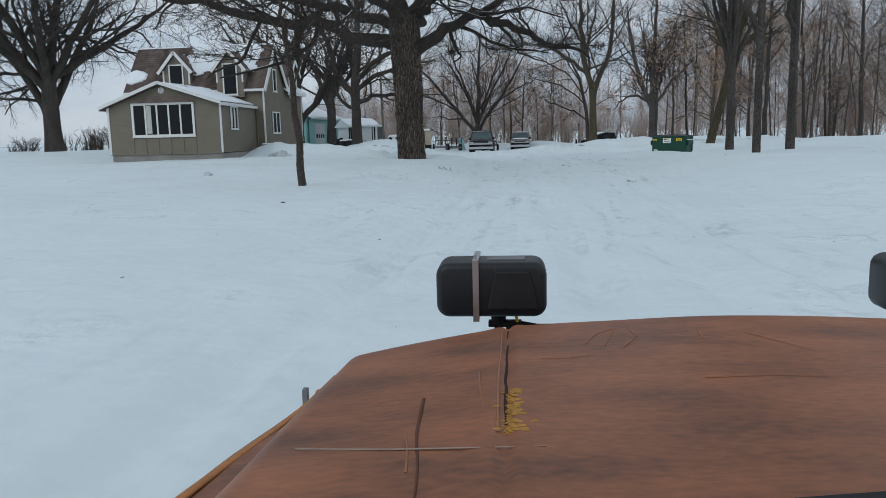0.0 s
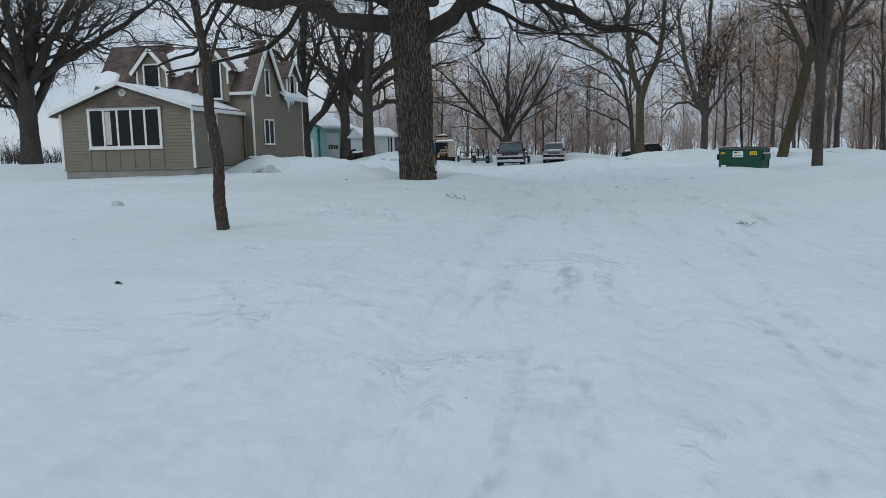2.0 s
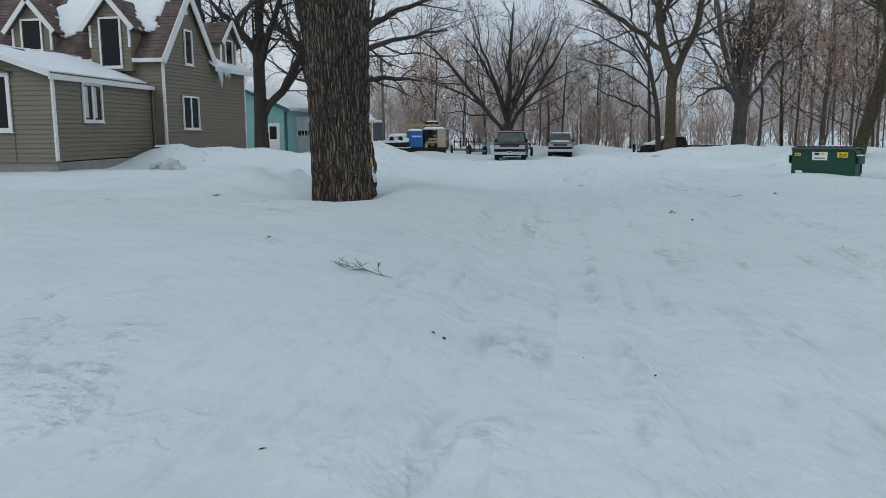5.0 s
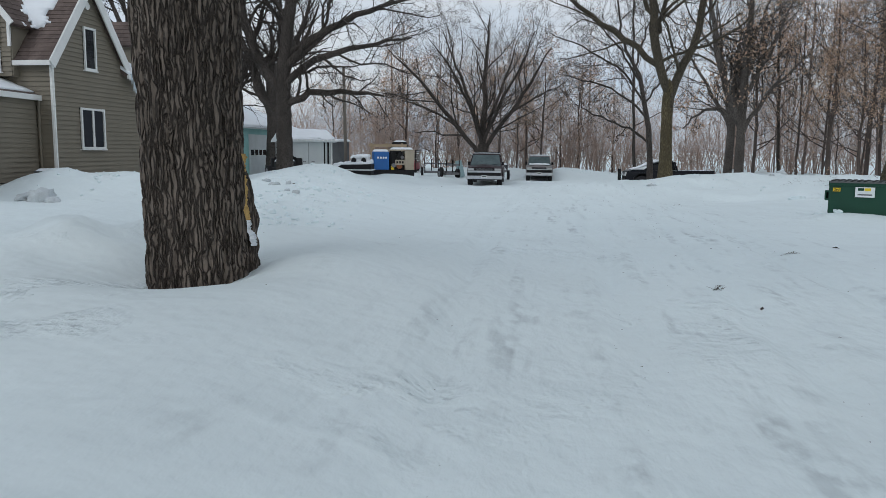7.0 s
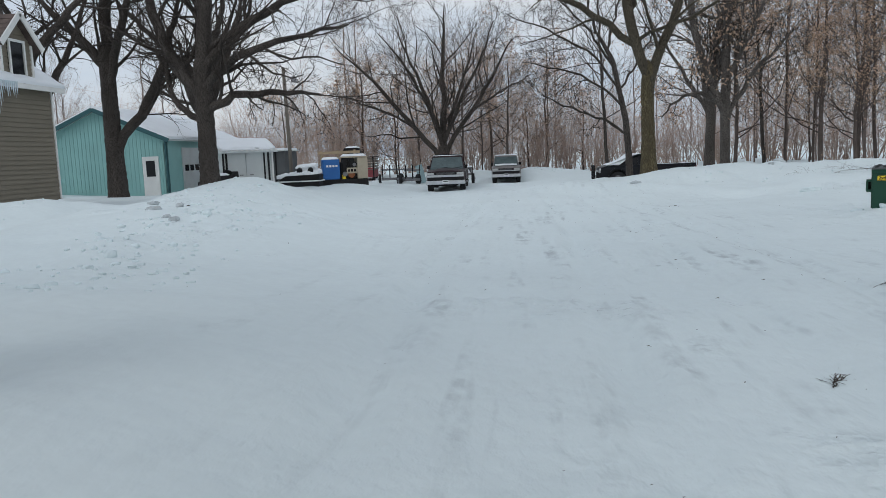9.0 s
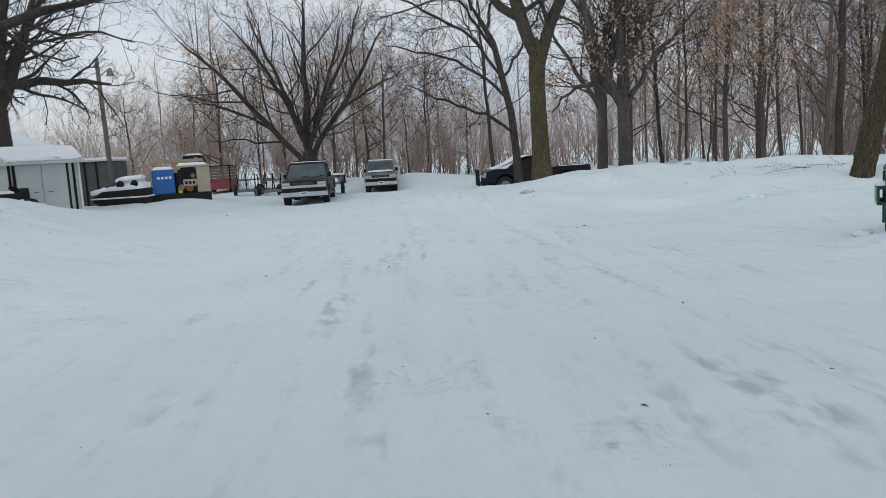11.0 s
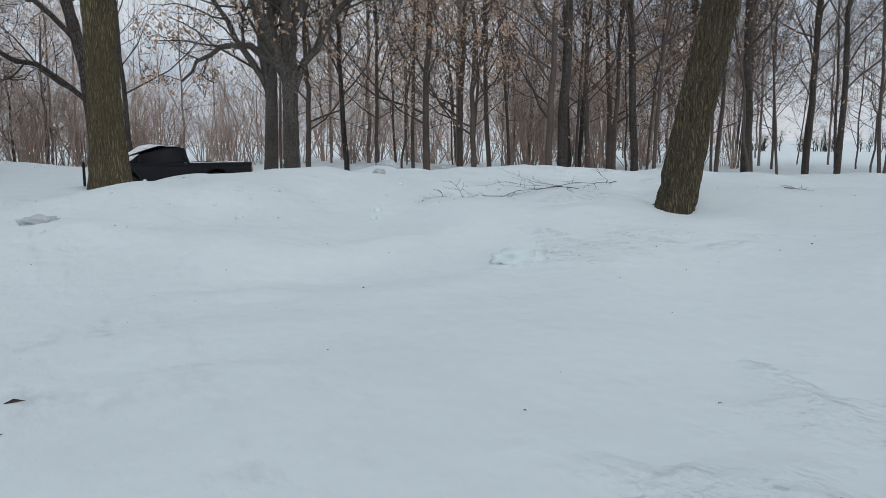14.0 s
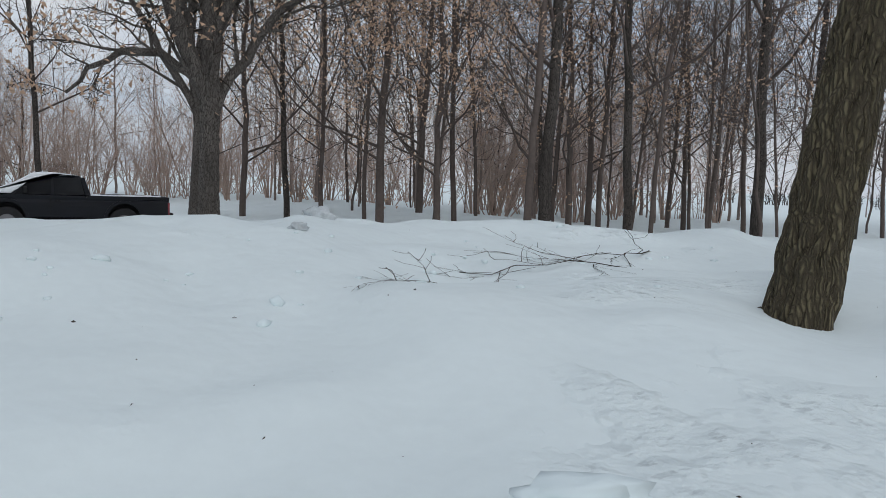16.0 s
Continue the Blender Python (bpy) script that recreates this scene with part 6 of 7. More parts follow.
def flat(x, y, r=1.2):
    return min(ground_z(x + a, y + b) for a in (-r, 0, r) for b in (-r, 0, r))


pickup((-3.66, 61.9, ground_z(-3.7, 64) - 0.02), 2.0, M_MAROON, "dark maroon pickup with chrome bumper parked in the snow", 1.88, height=1.75, snow=(("roof", 0.025),), rack=True)
pickup((-0.9, 71.1, ground_z(-0.9, 73) - 0.02), 1.0, M_GREYPAINT, "older silver pickup with snow on hood and roof", 1.72, 5.0, 1.66, snow=(("roof", 0.05), ("hood", 0.08)), strip=0.04)
pickup((4.05, 66.3, -0.3), -90, M_BLACKPAINT, "black pickup with snowed-over windscreen behind the snow bank", 1.9, 4.85, 1.62, M_BLACK, (("bed", 0.06),), guard=True, cab=(1.0, 2.75), rake=0.5, belt=0.66, drift=True)


def flat_trailer(at, turn):
    t = thing("utility_trailer", at, turn, "small snow-covered utility trailer behind the pickup", "trailer")
    part("deck", boxes((-0.55, 0.55, 0, 2.2, 0.5, 0.62)), M_STEEL, t, bevel=0.01)
    for x in (-0.64, 0.64):
        wheel(t, x, 1.1, 0.3, 0.18)
        part("side_rail", boxes((x * 0.87 - 0.02, x * 0.87 + 0.02, 0, 2.2, 0.62, 0.86)), M_STEEL, t)
    part("tongue", boxes((-0.04, 0.04, -1.0, 0.0, 0.5, 0.58)), M_STEEL, t)
    part("lying_snow", boxes((-0.5, 0.5, 0.1, 2.1, 0.622, 0.80, (0.12, 0.12, 0.2, 0.2))), M_SNOWCAP, t, bevel=0.03)


flat_trailer((-3.42, 69.0, ground_z(-3.4, 69.5)), 3)


def far_crate(at):
    t = thing("storage_crate", at, 4, "dark wooden crate topped with snow", "crate")
    part("crate", boxes((-0.42, 0.42, 0, 1.0, 0, 0.55)), M_GREYWALL, t, bevel=0.02)
    for x in (-0.36, 0.0, 0.36):
        part("batten", boxes((x - 0.05, x + 0.05, -0.03, -0.002, 0.02, 0.53)), M_BLACK, t)
    part("snow_cap", boxes((-0.40, 0.40, 0.02, 0.98, 0.552, 0.66, (0.12, 0.12, 0.1, 0.1))), M_SNOWCAP, t, bevel=0.04)


far_crate((-3.75, 78.0, ground_z(-3.75, 78.5)))


def deck_boat():
    t = thing("small_boat", (-10.5, 61.0, ground_z(-10.5, 61) - 0.02), 4, "small black-hulled boat heaped with snow", "boat")
    bm = bmesh.new()
    prism(bm, [(-1.2, 0.28), (-0.9, 0.06), (0.95, 0.0), (1.0, 0.55), (-0.7, 0.52)], "y", -0.6, 0.6)
    part("hull", bm, M_BLACK, t, "black hull", bevel=0.05)
    part("rub_rail", boxes((-1.15, 1.04, -0.64, 0.64, 0.26, 0.31)), M_STICKER, t, bevel=0.01)
    part("console", boxes((-0.25, 0.85, -0.45, 0.45, 0.55, 0.90, (0.2, 0.1, 0.1, 0.1))), M_SNOWCAP, t, "snow-caked console", bevel=0.06)
    for x in (0.0, 0.55):
        part("seat_opening", rod(bmesh.new(), (x, -0.52, 0.68), (x, -0.40, 0.72), 0.14, 18), M_BLACK, t)
    snow_sheet(t, (-1.15, -0.55, 0.4), (0.95, -0.55, 0.56), (0.95, 0.55, 0.58), (-1.15, 0.55, 0.42), lambda u, v: 0.3 - 0.2 * np.abs(v - 0.5), 0.2, 30, seed=61, name="lying_snow")
    t.scale = (0.95, 0.95, 1.15)
    snow_sheet(t, (-0.2, -0.44, 0.80), (0.85, -0.44, 0.86), (0.8, 0.4, 0.88), (-0.15, 0.4, 0.86), lambda u, v: 0.3 - 0.2 * np.abs(v - 0.5), 0.14, 24, seed=64, name="lying_snow")


deck_boat()


def machine_trailer():
    t = thing("equipment_trailer", (-8.75, 62.6, ground_z(-8.75, 63) - 0.12), 20, "trailer with a blue tank and a tan engine housing, snow-topped", "trailer")
    part("deck", boxes((-1.15, 1.15, -0.1, 1.2, 0.0, 0.5)), M_BLACK, t, bevel=0.02)
    part("tank", boxes((-1.1, -0.25, -0.1, 0.9, 0.502, 1.5)), M_BLUE, t, "blue plastic tank", bevel=0.06)
    for i in range(4):
        part("mark_bar", boxes((-0.92 + i * 0.15, -0.82 + i * 0.15, -0.112, -0.102, 1.12, 1.22)), M_STICKER, t)
    part("tank_snow", boxes((-1.08, -0.27, -0.06, 0.86, 1.502, 1.62, (0.1, 0.1, 0.1, 0.1))), M_SNOWCAP, t, bevel=0.03)
    part("housing", boxes((0.62, 1.14, -0.12, 1.0, 0.502, 1.55)), M_TAN, t, "tan engine housing", bevel=0.03)
    part("engine", boxes((-0.2, 0.6, 0.05, 0.9, 0.502, 1.35), (-0.1, 0.1, -0.02, 0.3, 0.8, 1.45), (0.25, 0.5, -0.05, 0.4, 1.0, 1.5)), M_BLACK, t, bevel=0.02)
    for k, (x, z, r) in enumerate(((0.0, 0.75, 0.12), (0.32, 0.72, 0.16), (0.48, 1.2, 0.09))):
        part("pulley", rod(bmesh.new(), (x, -0.09, z), (x, 0.0, z), r, 18), (M_STEEL, M_RUST, M_STEEL)[k], t)
    for x, z in ((-0.12, 0.62), (0.1, 1.05), (0.42, 0.9)):
        part("hose", rod(bmesh.new(), (x, -0.07, z), (x + 0.2, -0.05, z + 0.38), 0.022, 8), M_RUBBER, t)
    part("fuel_can", boxes((-0.14, 0.02, -0.08, 0.08, 0.505, 0.72)), M_YELLOW, t, bevel=0.02)
    part("top_cover", boxes((-0.2, 1.16, -0.14, 1.02, 1.552, 1.62)), M_TAN, t, bevel=0.01)
    part("cover_snow", boxes((-0.1, 1.1, -0.08, 0.96, 1.622, 1.74, (0.12, 0.12, 0.1, 0.1))), M_SNOWCAP, t, bevel=0.03)
    part("sign_plate", boxes((0.08, 0.62, -0.14, -0.12, 0.78, 1.06)), M_TAN, t, "weathered tan plate")
    for i in range(3):
        part("mark_bar", boxes((0.14 + i * 0.15, 0.24 + i * 0.15, -0.15, -0.142, 0.86, 0.98)), M_BLACK, t)
    for x in (-0.8, 0.9):
        wheel(t, x, 0.9, 0.3, 0.2)


machine_trailer()


def timber_frame():
    t = thing("timber_rack", (-9.6, 65.2, ground_z(-9.6, 65.2)), 6, "rough lumber rack with a tarped load", "rack")
    for x in (-1.0, -0.1, 0.8):
        part("upright", boxes((x - 0.05, x + 0.05, 0, 0.1, 0, 1.85)), M_LUMBER, t)
    part("cross_beam", boxes((-1.15, 1.1, -0.05, -0.002, 1.66, 1.8)), M_LUMBER, t)
    part("brace", rod(bmesh.new(), (-0.9, -0.1, 1.6), (-0.3, -0.1, 0.9), 0.05, 6), M_LUMBER, t)
    part("tarped_load", boxes((0.0, 1.2, 0.15, 1.2, 1.2, 1.95, (0.2, 0.2, 0.1, 0.1))), M_BLACK, t, bevel=0.08)
    part("lying_snow", boxes((0.25, 1.0, 0.3, 1.1, 1.952, 2.03, (0.15, 0.15, 0.1, 0.1))), M_SNOWCAP, t, bevel=0.03)


timber_frame()


def wagon():
    t = thing("farm_wagon", (-10.7, 76.5, ground_z(-10.7, 76.5) - 0.3), 4, "old red and grey slatted farm wagon", "wagon")
    part("box", boxes((-0.75, 0.75, 0, 2.6, 0.55, 1.05)), M_RED, t, bevel=0.015)
    for i in range(5):
        z = 1.06 + i * 0.17
        part("side_board", boxes((-0.77, 0.77, -0.03, 0.0, z, z + 0.13)), M_WOODPOLE, t)
        part("side_board", boxes((0.74, 0.77, 0.002, 2.6, z, z + 0.13)), M_WOODPOLE, t)
    for x in (-0.72, 0.72):
        part("stake", boxes((x - 0.04, x + 0.04, -0.07, -0.032, 0.55, 1.95)), M_BLACK, t)
        wheel(t, x * 0.9, 0.5, 0.32, 0.18)
        wheel(t, x * 0.9, 2.1, 0.32, 0.18)
    part("red_rail", boxes((-0.78, 0.78, -0.05, -0.031, 1.1, 1.2)), M_RED, t)
    part("cap", boxes((-0.8, 0.8, -0.1, 2.65, 1.9, 1.96)), M_BLACK, t)


wagon()


def skid_implement(at, turn, label):
    t = thing("farm_implement", at, turn, label, "implement")
    part("frame", boxes((-0.5, 0.5, 0, 0.12, 0.25, 0.4), (-0.5, -0.4, 0, 0.9, 0.25, 0.4), (0.4, 0.5, 0, 0.9, 0.25, 0.4)), M_STEEL, t)
    for x in (-0.45, 0.0, 0.45):
        part("tine", rod(bmesh.new(), (x, 0.05, 0.3), (x, -0.1, 1.2), 0.03, 8), M_BLACK, t)
    part("cross_bar", boxes((-0.52, 0.52, -0.05, 0.03, 0.85, 0.95)), M_STEEL, t)
    wheel(t, -0.62, 0.6, 0.32, 0.16)
    wheel(t, 0.62, 0.6, 0.32, 0.16)


for x, y, a, s in ((-8.1, 72.0, 10, "rusty tined implement on small wheels"), (-7.2, 72.8, -14, "grey wheeled hay implement in the snow"), (-6.55, 71.0, 30, "small wheeled machine beside the pickup")):
    skid_implement((x, y, ground_z(x, y) - 0.05), a, s)


def leaning_panel():
    t = thing("sheet_panel", (-6.1, 72.6, ground_z(-6.1, 72.6)), 12, "pale blue-green sheet leaning on edge", "panel")
    bm = boxes((-0.22, 0.22, 0, 0.04, 0, 1.15))
    bmesh.ops.rotate(bm, cent=(0, 0, 0), matrix=Matrix.Rotation(radians(-14), 3, "Y"), verts=bm.verts)
    part("sheet", bm, mat("pale_aqua_paint", (0.3, 0.42, 0.45), 0.5, 0.1, 3, 30, 0.0), t)


leaning_panel()


def snowed_machine(at, turn, label):
    t = thing("garden_tractor", at, turn, label, "tractor")
    part("chassis", boxes((-0.3, 0.3, -0.5, 0.6, 0.25, 0.5)), M_BLACK, t, bevel=0.03)
    part("hood", boxes((-0.25, 0.25, -0.55, 0.05, 0.5, 0.8, (0.04, 0.04, 0.08, 0.0))), M_BLACK, t, bevel=0.04)
    part("seat", boxes((-0.2, 0.2, 0.25, 0.6, 0.52, 0.95, (0.03, 0.03, 0.22, 0.0))), M_BLACK, t, bevel=0.04)
    part("steering_wheel", rod(bmesh.new(), (0, 0.15, 0.92), (0, 0.17, 0.95), 0.17, 18), M_BLACK, t)
    for x in (-0.36, 0.36):
        wheel(t, x, -0.35, 0.2, 0.14)
        wheel(t, x, 0.4, 0.3, 0.2)
    part("lying_snow", boxes((-0.22, 0.22, -0.5, 0.0, 0.802, 0.9, (0.06, 0.06, 0.1, 0.1))), M_SNOWCAP, t, bevel=0.03)


snowed_machine((-13.4, 57.2, ground_z(-13.4, 57.2)), 40, "black garden tractor dusted with snow beside the garage")
snowed_machine((-12.3, 56.0, ground_z(-12.3, 56.0)), -20, "dark snow-dusted riding mower")


def lettering(text, size, parent, m, material, name="lettering"):
    c = bpy.data.curves.new(name, "FONT")
    c.offset = size * 0.02
    c.body, c.size, c.extrude, c.align_x, c.align_y = text, size, 0.001, "CENTER", "CENTER"
    ob = under(new(name, c), parent)
    c.materials.append(material)
    ob.matrix_basis = m
    return ob


M_LID = mat("frosted_lid_plastic", (0.10, 0.108, 0.108), 0.7, 0.3, 5, 40, 0.2)


def dumpster():
    t = thing("dumpster", (6.75, 38.56, 0.43), -30, "dark green steel dumpster with frosted side and ribbed lid", "dumpster")
    hw, d, z = 0.77, 1.05, 0.80
    bm = bmesh.new()
    prism(bm, [(0.0, -0.05), (0.0, z - 0.06), (d, z - 0.11), (d - 0.12, -0.05)], "x", -hw, hw)
    part("bin", bm, M_GREEN, t, bevel=0.012)
    part("rim", boxes((-hw - 0.02, hw + 0.02, -0.03, 0.02, z - 0.12, z - 0.04)), M_GREEN, t, bevel=0.008)
    for sgn in (-1, 1):
        x = sgn * (hw + 0.055)
        p = part("fork_pocket", boxes((x - 0.055, x + 0.055, 0.1, 0.75, 0.34, 0.38), (x - 0.055, x + 0.055, 0.1, 0.75, 0.52, 0.56), (x + sgn * 0.045 - 0.015, x + sgn * 0.045 + 0.015, 0.1, 0.75, 0.38, 0.52)), M_GREEN, t, "steel lifting sleeve")
        part("snow_ledge", boxes((x - 0.07, x + 0.07, 0.12, 0.72, 0.562, 0.59, (0.03, 0.03, 0.05, 0.05))), M_SNOWCAP, t, bevel=0.015)
        for y in (0.08, d - 0.2):
            part("edge_rib", boxes((sgn * hw - 0.03, sgn * hw + 0.03, y, y + 0.06, 0.06, z - 0.1)), M_GREEN, t)
    for i, (a, b) in enumerate(((-hw - 0.02, -0.005), (0.005, hw + 0.02))):
        bm = bmesh.new()
        prism(bm, [(-0.06, z - 0.06), (-0.05, z - 0.03), (d * 0.4, z + 0.0), (d + 0.02, z - 0.06), (d + 0.02, z - 0.10), (d * 0.4, z - 0.05)], "x", a, b)
        lid = part("lid", bm, M_LID, t, "frosted grey plastic lid", bevel=0.006)
        for j in range(6):
            x = a + (b - a) * (j + 0.6) / 6.2
            bm = bmesh.new()
            prism(bm, [(-0.03, z - 0.025), (d * 0.4, z + 0.002), (d, z - 0.058), (d, z - 0.044), (d * 0.4, z + 0.014), (-0.03, z - 0.013)], "x", x - 0.025, x + 0.025)
            part("lid_rib", bm, M_BLACK, lid)
    frost = mat("frosted_steel", (0.30, 0.375, 0.365), 0.8, 0.25, 6, 40, 0.3)
    rng = random.Random(8)

    def ragged(x, y0, y1, low, high, torn_low):
        """A thin crust of ice with one torn edge."""
        teeth = [(y0 + (y1 - y0) * i / 14, (low if torn_low else high) + rng.uniform(-0.035, 0.035) * (1 if i % 2 else 0.3)) for i in range(15)]
        rest = [(y1, high), (y0, high)] if torn_low else [(y1, low), (y0, low)]
        return prism(bmesh.new(), teeth + rest, "x", x - 0.006, x - 0.002)
    part("frost_crust", ragged(-hw, 0.15, d - 0.22, 0.06, 0.31, False), frost, t, "grey frost caked on the side")
    part("frost_crust", ragged(-hw, 0.15, d - 0.22, 0.61, 0.69, True), frost, t, "grey frost caked under the rim")
    part("frost_crust", ragged(-hw - 0.114, 0.12, 0.73, 0.36, 0.54, True), frost, t, "grey frost caked on the sleeve")
    for x, k in ((-0.62, 0.75), (0.50, 1.3)):
        s = part("size_sticker", boxes((x - 0.10 * k, x + 0.10 * k, -0.034, -0.03, z - 0.21 - 0.06 * k, z - 0.21 + 0.06 * k)), M_YELLOW, t, "yellow size sticker")
        for za in (-0.06, 0.054):
            part("sticker_border", boxes((x - 0.10 * k, x + 0.10 * k, -0.0365, -0.0345, z - 0.21 + za * k, z - 0.21 + (za + 0.006) * k)), M_INK, s)
        lettering("2yd", 0.105 * k, s, Matrix.Translation((x, -0.036, z - 0.21)) @ pose(0, 0, 0, 90, 0, 0), M_INK)
    s = part("company_sign", boxes((-0.25, 0.13, -0.034, -0.03, z - 0.36, z - 0.14)), M_STICKER, t, "white sign with a small emblem")
    part("emblem", boxes((-0.2, -0.08, -0.038, -0.0345, z - 0.22, z - 0.16)), M_GREEN, s)
    part("emblem", boxes((-0.07, 0.05, -0.038, -0.0345, z - 0.22, z - 0.16)), M_YELLOW, s)
    part("text_bar", boxes((-0.2, 0.08, -0.038, -0.0345, z - 0.32, z - 0.29)), M_STEEL, s)


dumpster()


# ---- the plough truck from whose cab the yard is seen, standing where it sets out ----
def plough_truck():
    t = thing("plow_truck", (1.075, 2.289, 0.36), 2.25, "rust-brown old plow truck with black plow lamps", "truck")
    cx = 0.5
    nx, ny = 220, 60

    def hood_z(x, y):
        k = np.abs((x - cx) / 0.9)
        f = (y - 0.72) / 0.95
        z = 0.775 - 0.022 * f - (0.035 + 0.06 * f) * k ** 2.2
        z = z - 0.010 * np.exp(-(((x + 0.012) / 0.010) ** 2)) + 0.006 * np.exp(-(((x + 0.012) / 0.035) ** 2))
        z = z - 0.010 * np.exp(-(((x - 2 * cx - 0.012) / 0.010) ** 2))
        z = z - 0.05 * np.clip((k - 0.93) / 0.07, 0, 1) ** 2
        return z + 0.003 * lumps(x * 10, y * 10, 2.3, 71)

    u, v = np.meshgrid(np.linspace(-1, 1, nx), np.linspace(0, 1, ny), indexing="ij")
    X = cx + (0.905 + 0.1 * (1 - np.minimum(v / 0.94, 1))) * u
    reach = 1.665 - 0.05 * np.abs(u) ** 3
    Y = 0.72 + (reach - 0.72) * np.minimum(v / 0.94, 1) + np.where(v > 0.94, 0.03 * np.sin((v - 0.94) / 0.06 * 1.57), 0)
    Z = hood_z(X, Y) - np.where(v > 0.94, 0.09 * (np.maximum(v - 0.94, 0) / 0.06) ** 1.5, 0)
    top = np.stack([X, Y, Z], -1).reshape(-1, 3)
    low = top - np.array([0, 0, 0.012])
    i = np.arange(nx * ny).reshape(nx, ny)
    F = np.stack([i[:-1, :-1], i[1:, :-1], i[1:, 1:], i[:-1, 1:]], -1).reshape(-1, 4)
    rim = np.concatenate([i[:, 0], i[-1, 1:], i[-2::-1, -1], i[0, -2:0:-1]])
    nxt = np.roll(rim, -1)
    o = nx * ny
    side = np.stack([rim, rim + o, nxt + o, nxt], -1)
    hood = part_np("hood", np.concatenate([top, low]), np.concatenate([F, F[:, ::-1] + o, side]), M_RUST, t, "broad scuffed rust-brown hood")

    def lie(x, y, up=0.004):
        return (x, y, float(hood_z(np.array([x]), np.array([y]))[0]) + up)

    def streak(points, wide, material, name, label):
        P, R = line([lie(x, y, 0.0) for x, y in points], [wide, wide * 0.8, wide * 0.5], 12)
        V, FF = tubes(P, R, 6, np.random.RandomState(3))
        C = np.repeat(P[0], 6, axis=0)
        V[:, 2] = C[:, 2] + (V[:, 2] - C[:, 2]) * 0.25 + 0.001
        return part_np(name, V, FF, material, hood, label)

    streak([(-0.482, 0.78), (-0.448, 1.1), (-0.412, 1.4), (-0.385, 1.58)], 0.011, M_RUSTEDGE, "worn_edge", "orange worn edge of the hood")
    crease = mat("dark_rust_crease", (0.035, 0.014, 0.008), 0.8, 0.3, 9, 60, 0.2)
    streak([(-0.010, 1.02), (-0.014, 1.2), (-0.012, 1.45), (-0.012, 1.63)], 0.0038, crease, "crease", "dark open crease across the hood")
    streak([(-0.022, 0.98), (-0.026, 1.2), (-0.024, 1.45), (-0.024, 1.62)], 0.0022, M_SCRATCH, "crease_lip", "worn orange lip of the crease")
    rng = random.Random(8)
    bm = bmesh.new()
    for k in range(90):
        y = 0.98 + 0.19 * rng.random()
        x = -0.004 + rng.gauss(0.002, 0.008)
        bmesh.ops.create_icosphere(bm, subdivisions=1, radius=0.0065, matrix=Matrix.Translation(lie(x, y, 0.0)) @ Matrix.Diagonal((1.1, 0.7, 0.22, 1)))
    part("peeled_patch", bm, M_PEEL, hood, "yellow flaked filler on the crease")
    for pts in ([(0.17, 1.42), (0.19, 1.50), (0.21, 1.58)], [(0.20, 1.40), (0.24, 1.49), (0.235, 1.58)], [(0.14, 1.45), (0.16, 1.52), (0.2, 1.57)], [(0.36, 1.46), (0.37, 1.56)], [(0.62, 1.58), (0.80, 1.42), (0.98, 1.28)], [(-0.13, 0.86), (-0.14, 0.95), (-0.15, 1.0)], [(0.05, 1.36), (0.09, 1.35), (0.14, 1.36)], [(-0.06, 1.30), (-0.055, 1.2), (-0.045, 1.1)], [(0.45, 1.5), (0.5, 1.42), (0.53, 1.36)], [(0.3, 1.2), (0.42, 1.22), (0.5, 1.21)]):
        streak(pts, 0.0018, M_SCRATCH, "scratch", "pale scuff mark")
    streak([(-0.145, 1.18), (-0.135, 1.0), (-0.115, 0.86), (-0.11, 0.78)], 0.0028, M_RUSTRUN, "rust_run", "dark run of old rust")
    streak([(-0.30, 0.98), (-0.18, 0.945), (-0.05, 0.925), (0.04, 0.925)], 0.0035, M_PALESTREAK, "salt_streak", "pale grey salt streak")
    # cowl and wipers
    part("cowl", boxes((-0.38, 1.38, 0.50, 0.715, 0.70, 0.765)), M_BLACK, t, "black cowl grille", bevel=0.01)
    for k in range(44):
        x = -0.33 + k * 0.039
        part("cowl_slat", boxes((x, x + 0.012, 0.53, 0.70, 0.766, 0.774)), M_RUBBER, t)
    for a, b in (((0.05, 0.62, 0.80), (0.72, 0.68, 0.81)), ((0.62, 0.60, 0.80), (1.30, 0.66, 0.81))):
        part("wiper", rod(bmesh.new(), a, b, 0.011, 8), M_BLACK, t, "worn wiper with a grey blade")
    xs = np.linspace(0.02, 1.42, 40)
    rows = []
    for x in xs:
        y1 = 0.735 + 0.075 * float(smoothstep(0.0, 0.75, x))
        z1 = float(hood_z(np.array([x]), np.array([max(y1, 0.73)]))[0])
        rows += [(x, 0.69, z1 + 0.02), (x, y1 - 0.012, z1 + 0.016), (x, y1, z1 + 0.001)]
    q = np.arange(120).reshape(40, 3)
    part_np("cowl_lip", rows, np.stack([q[:-1, :-1], q[1:, :-1], q[1:, 1:], q[:-1, 1:]], -1).reshape(-1, 4), M_RUBBER, t, "black rubber strip under the wipers")
    # body, cab, wheels
    for sgn in (-1, 1):
        x0 = cx + sgn * 0.9
        bm = bmesh.new()
        prism(bm, [(1.60, 0.05), (1.60, 0.52), (0.75, 0.60), (0.6, 0.60), (0.6, -0.05)] + [(1.12 + 0.40 * math.cos(math.pi * k / 8 + math.pi), -0.02 + 0.40 * math.sin(math.pi * k / 8)) for k in range(9)], "x", min(x0, x0 - sgn * 0.03), max(x0, x0 - sgn * 0.03))
        part("fender", bm, M_RUST, t, bevel=0.01)
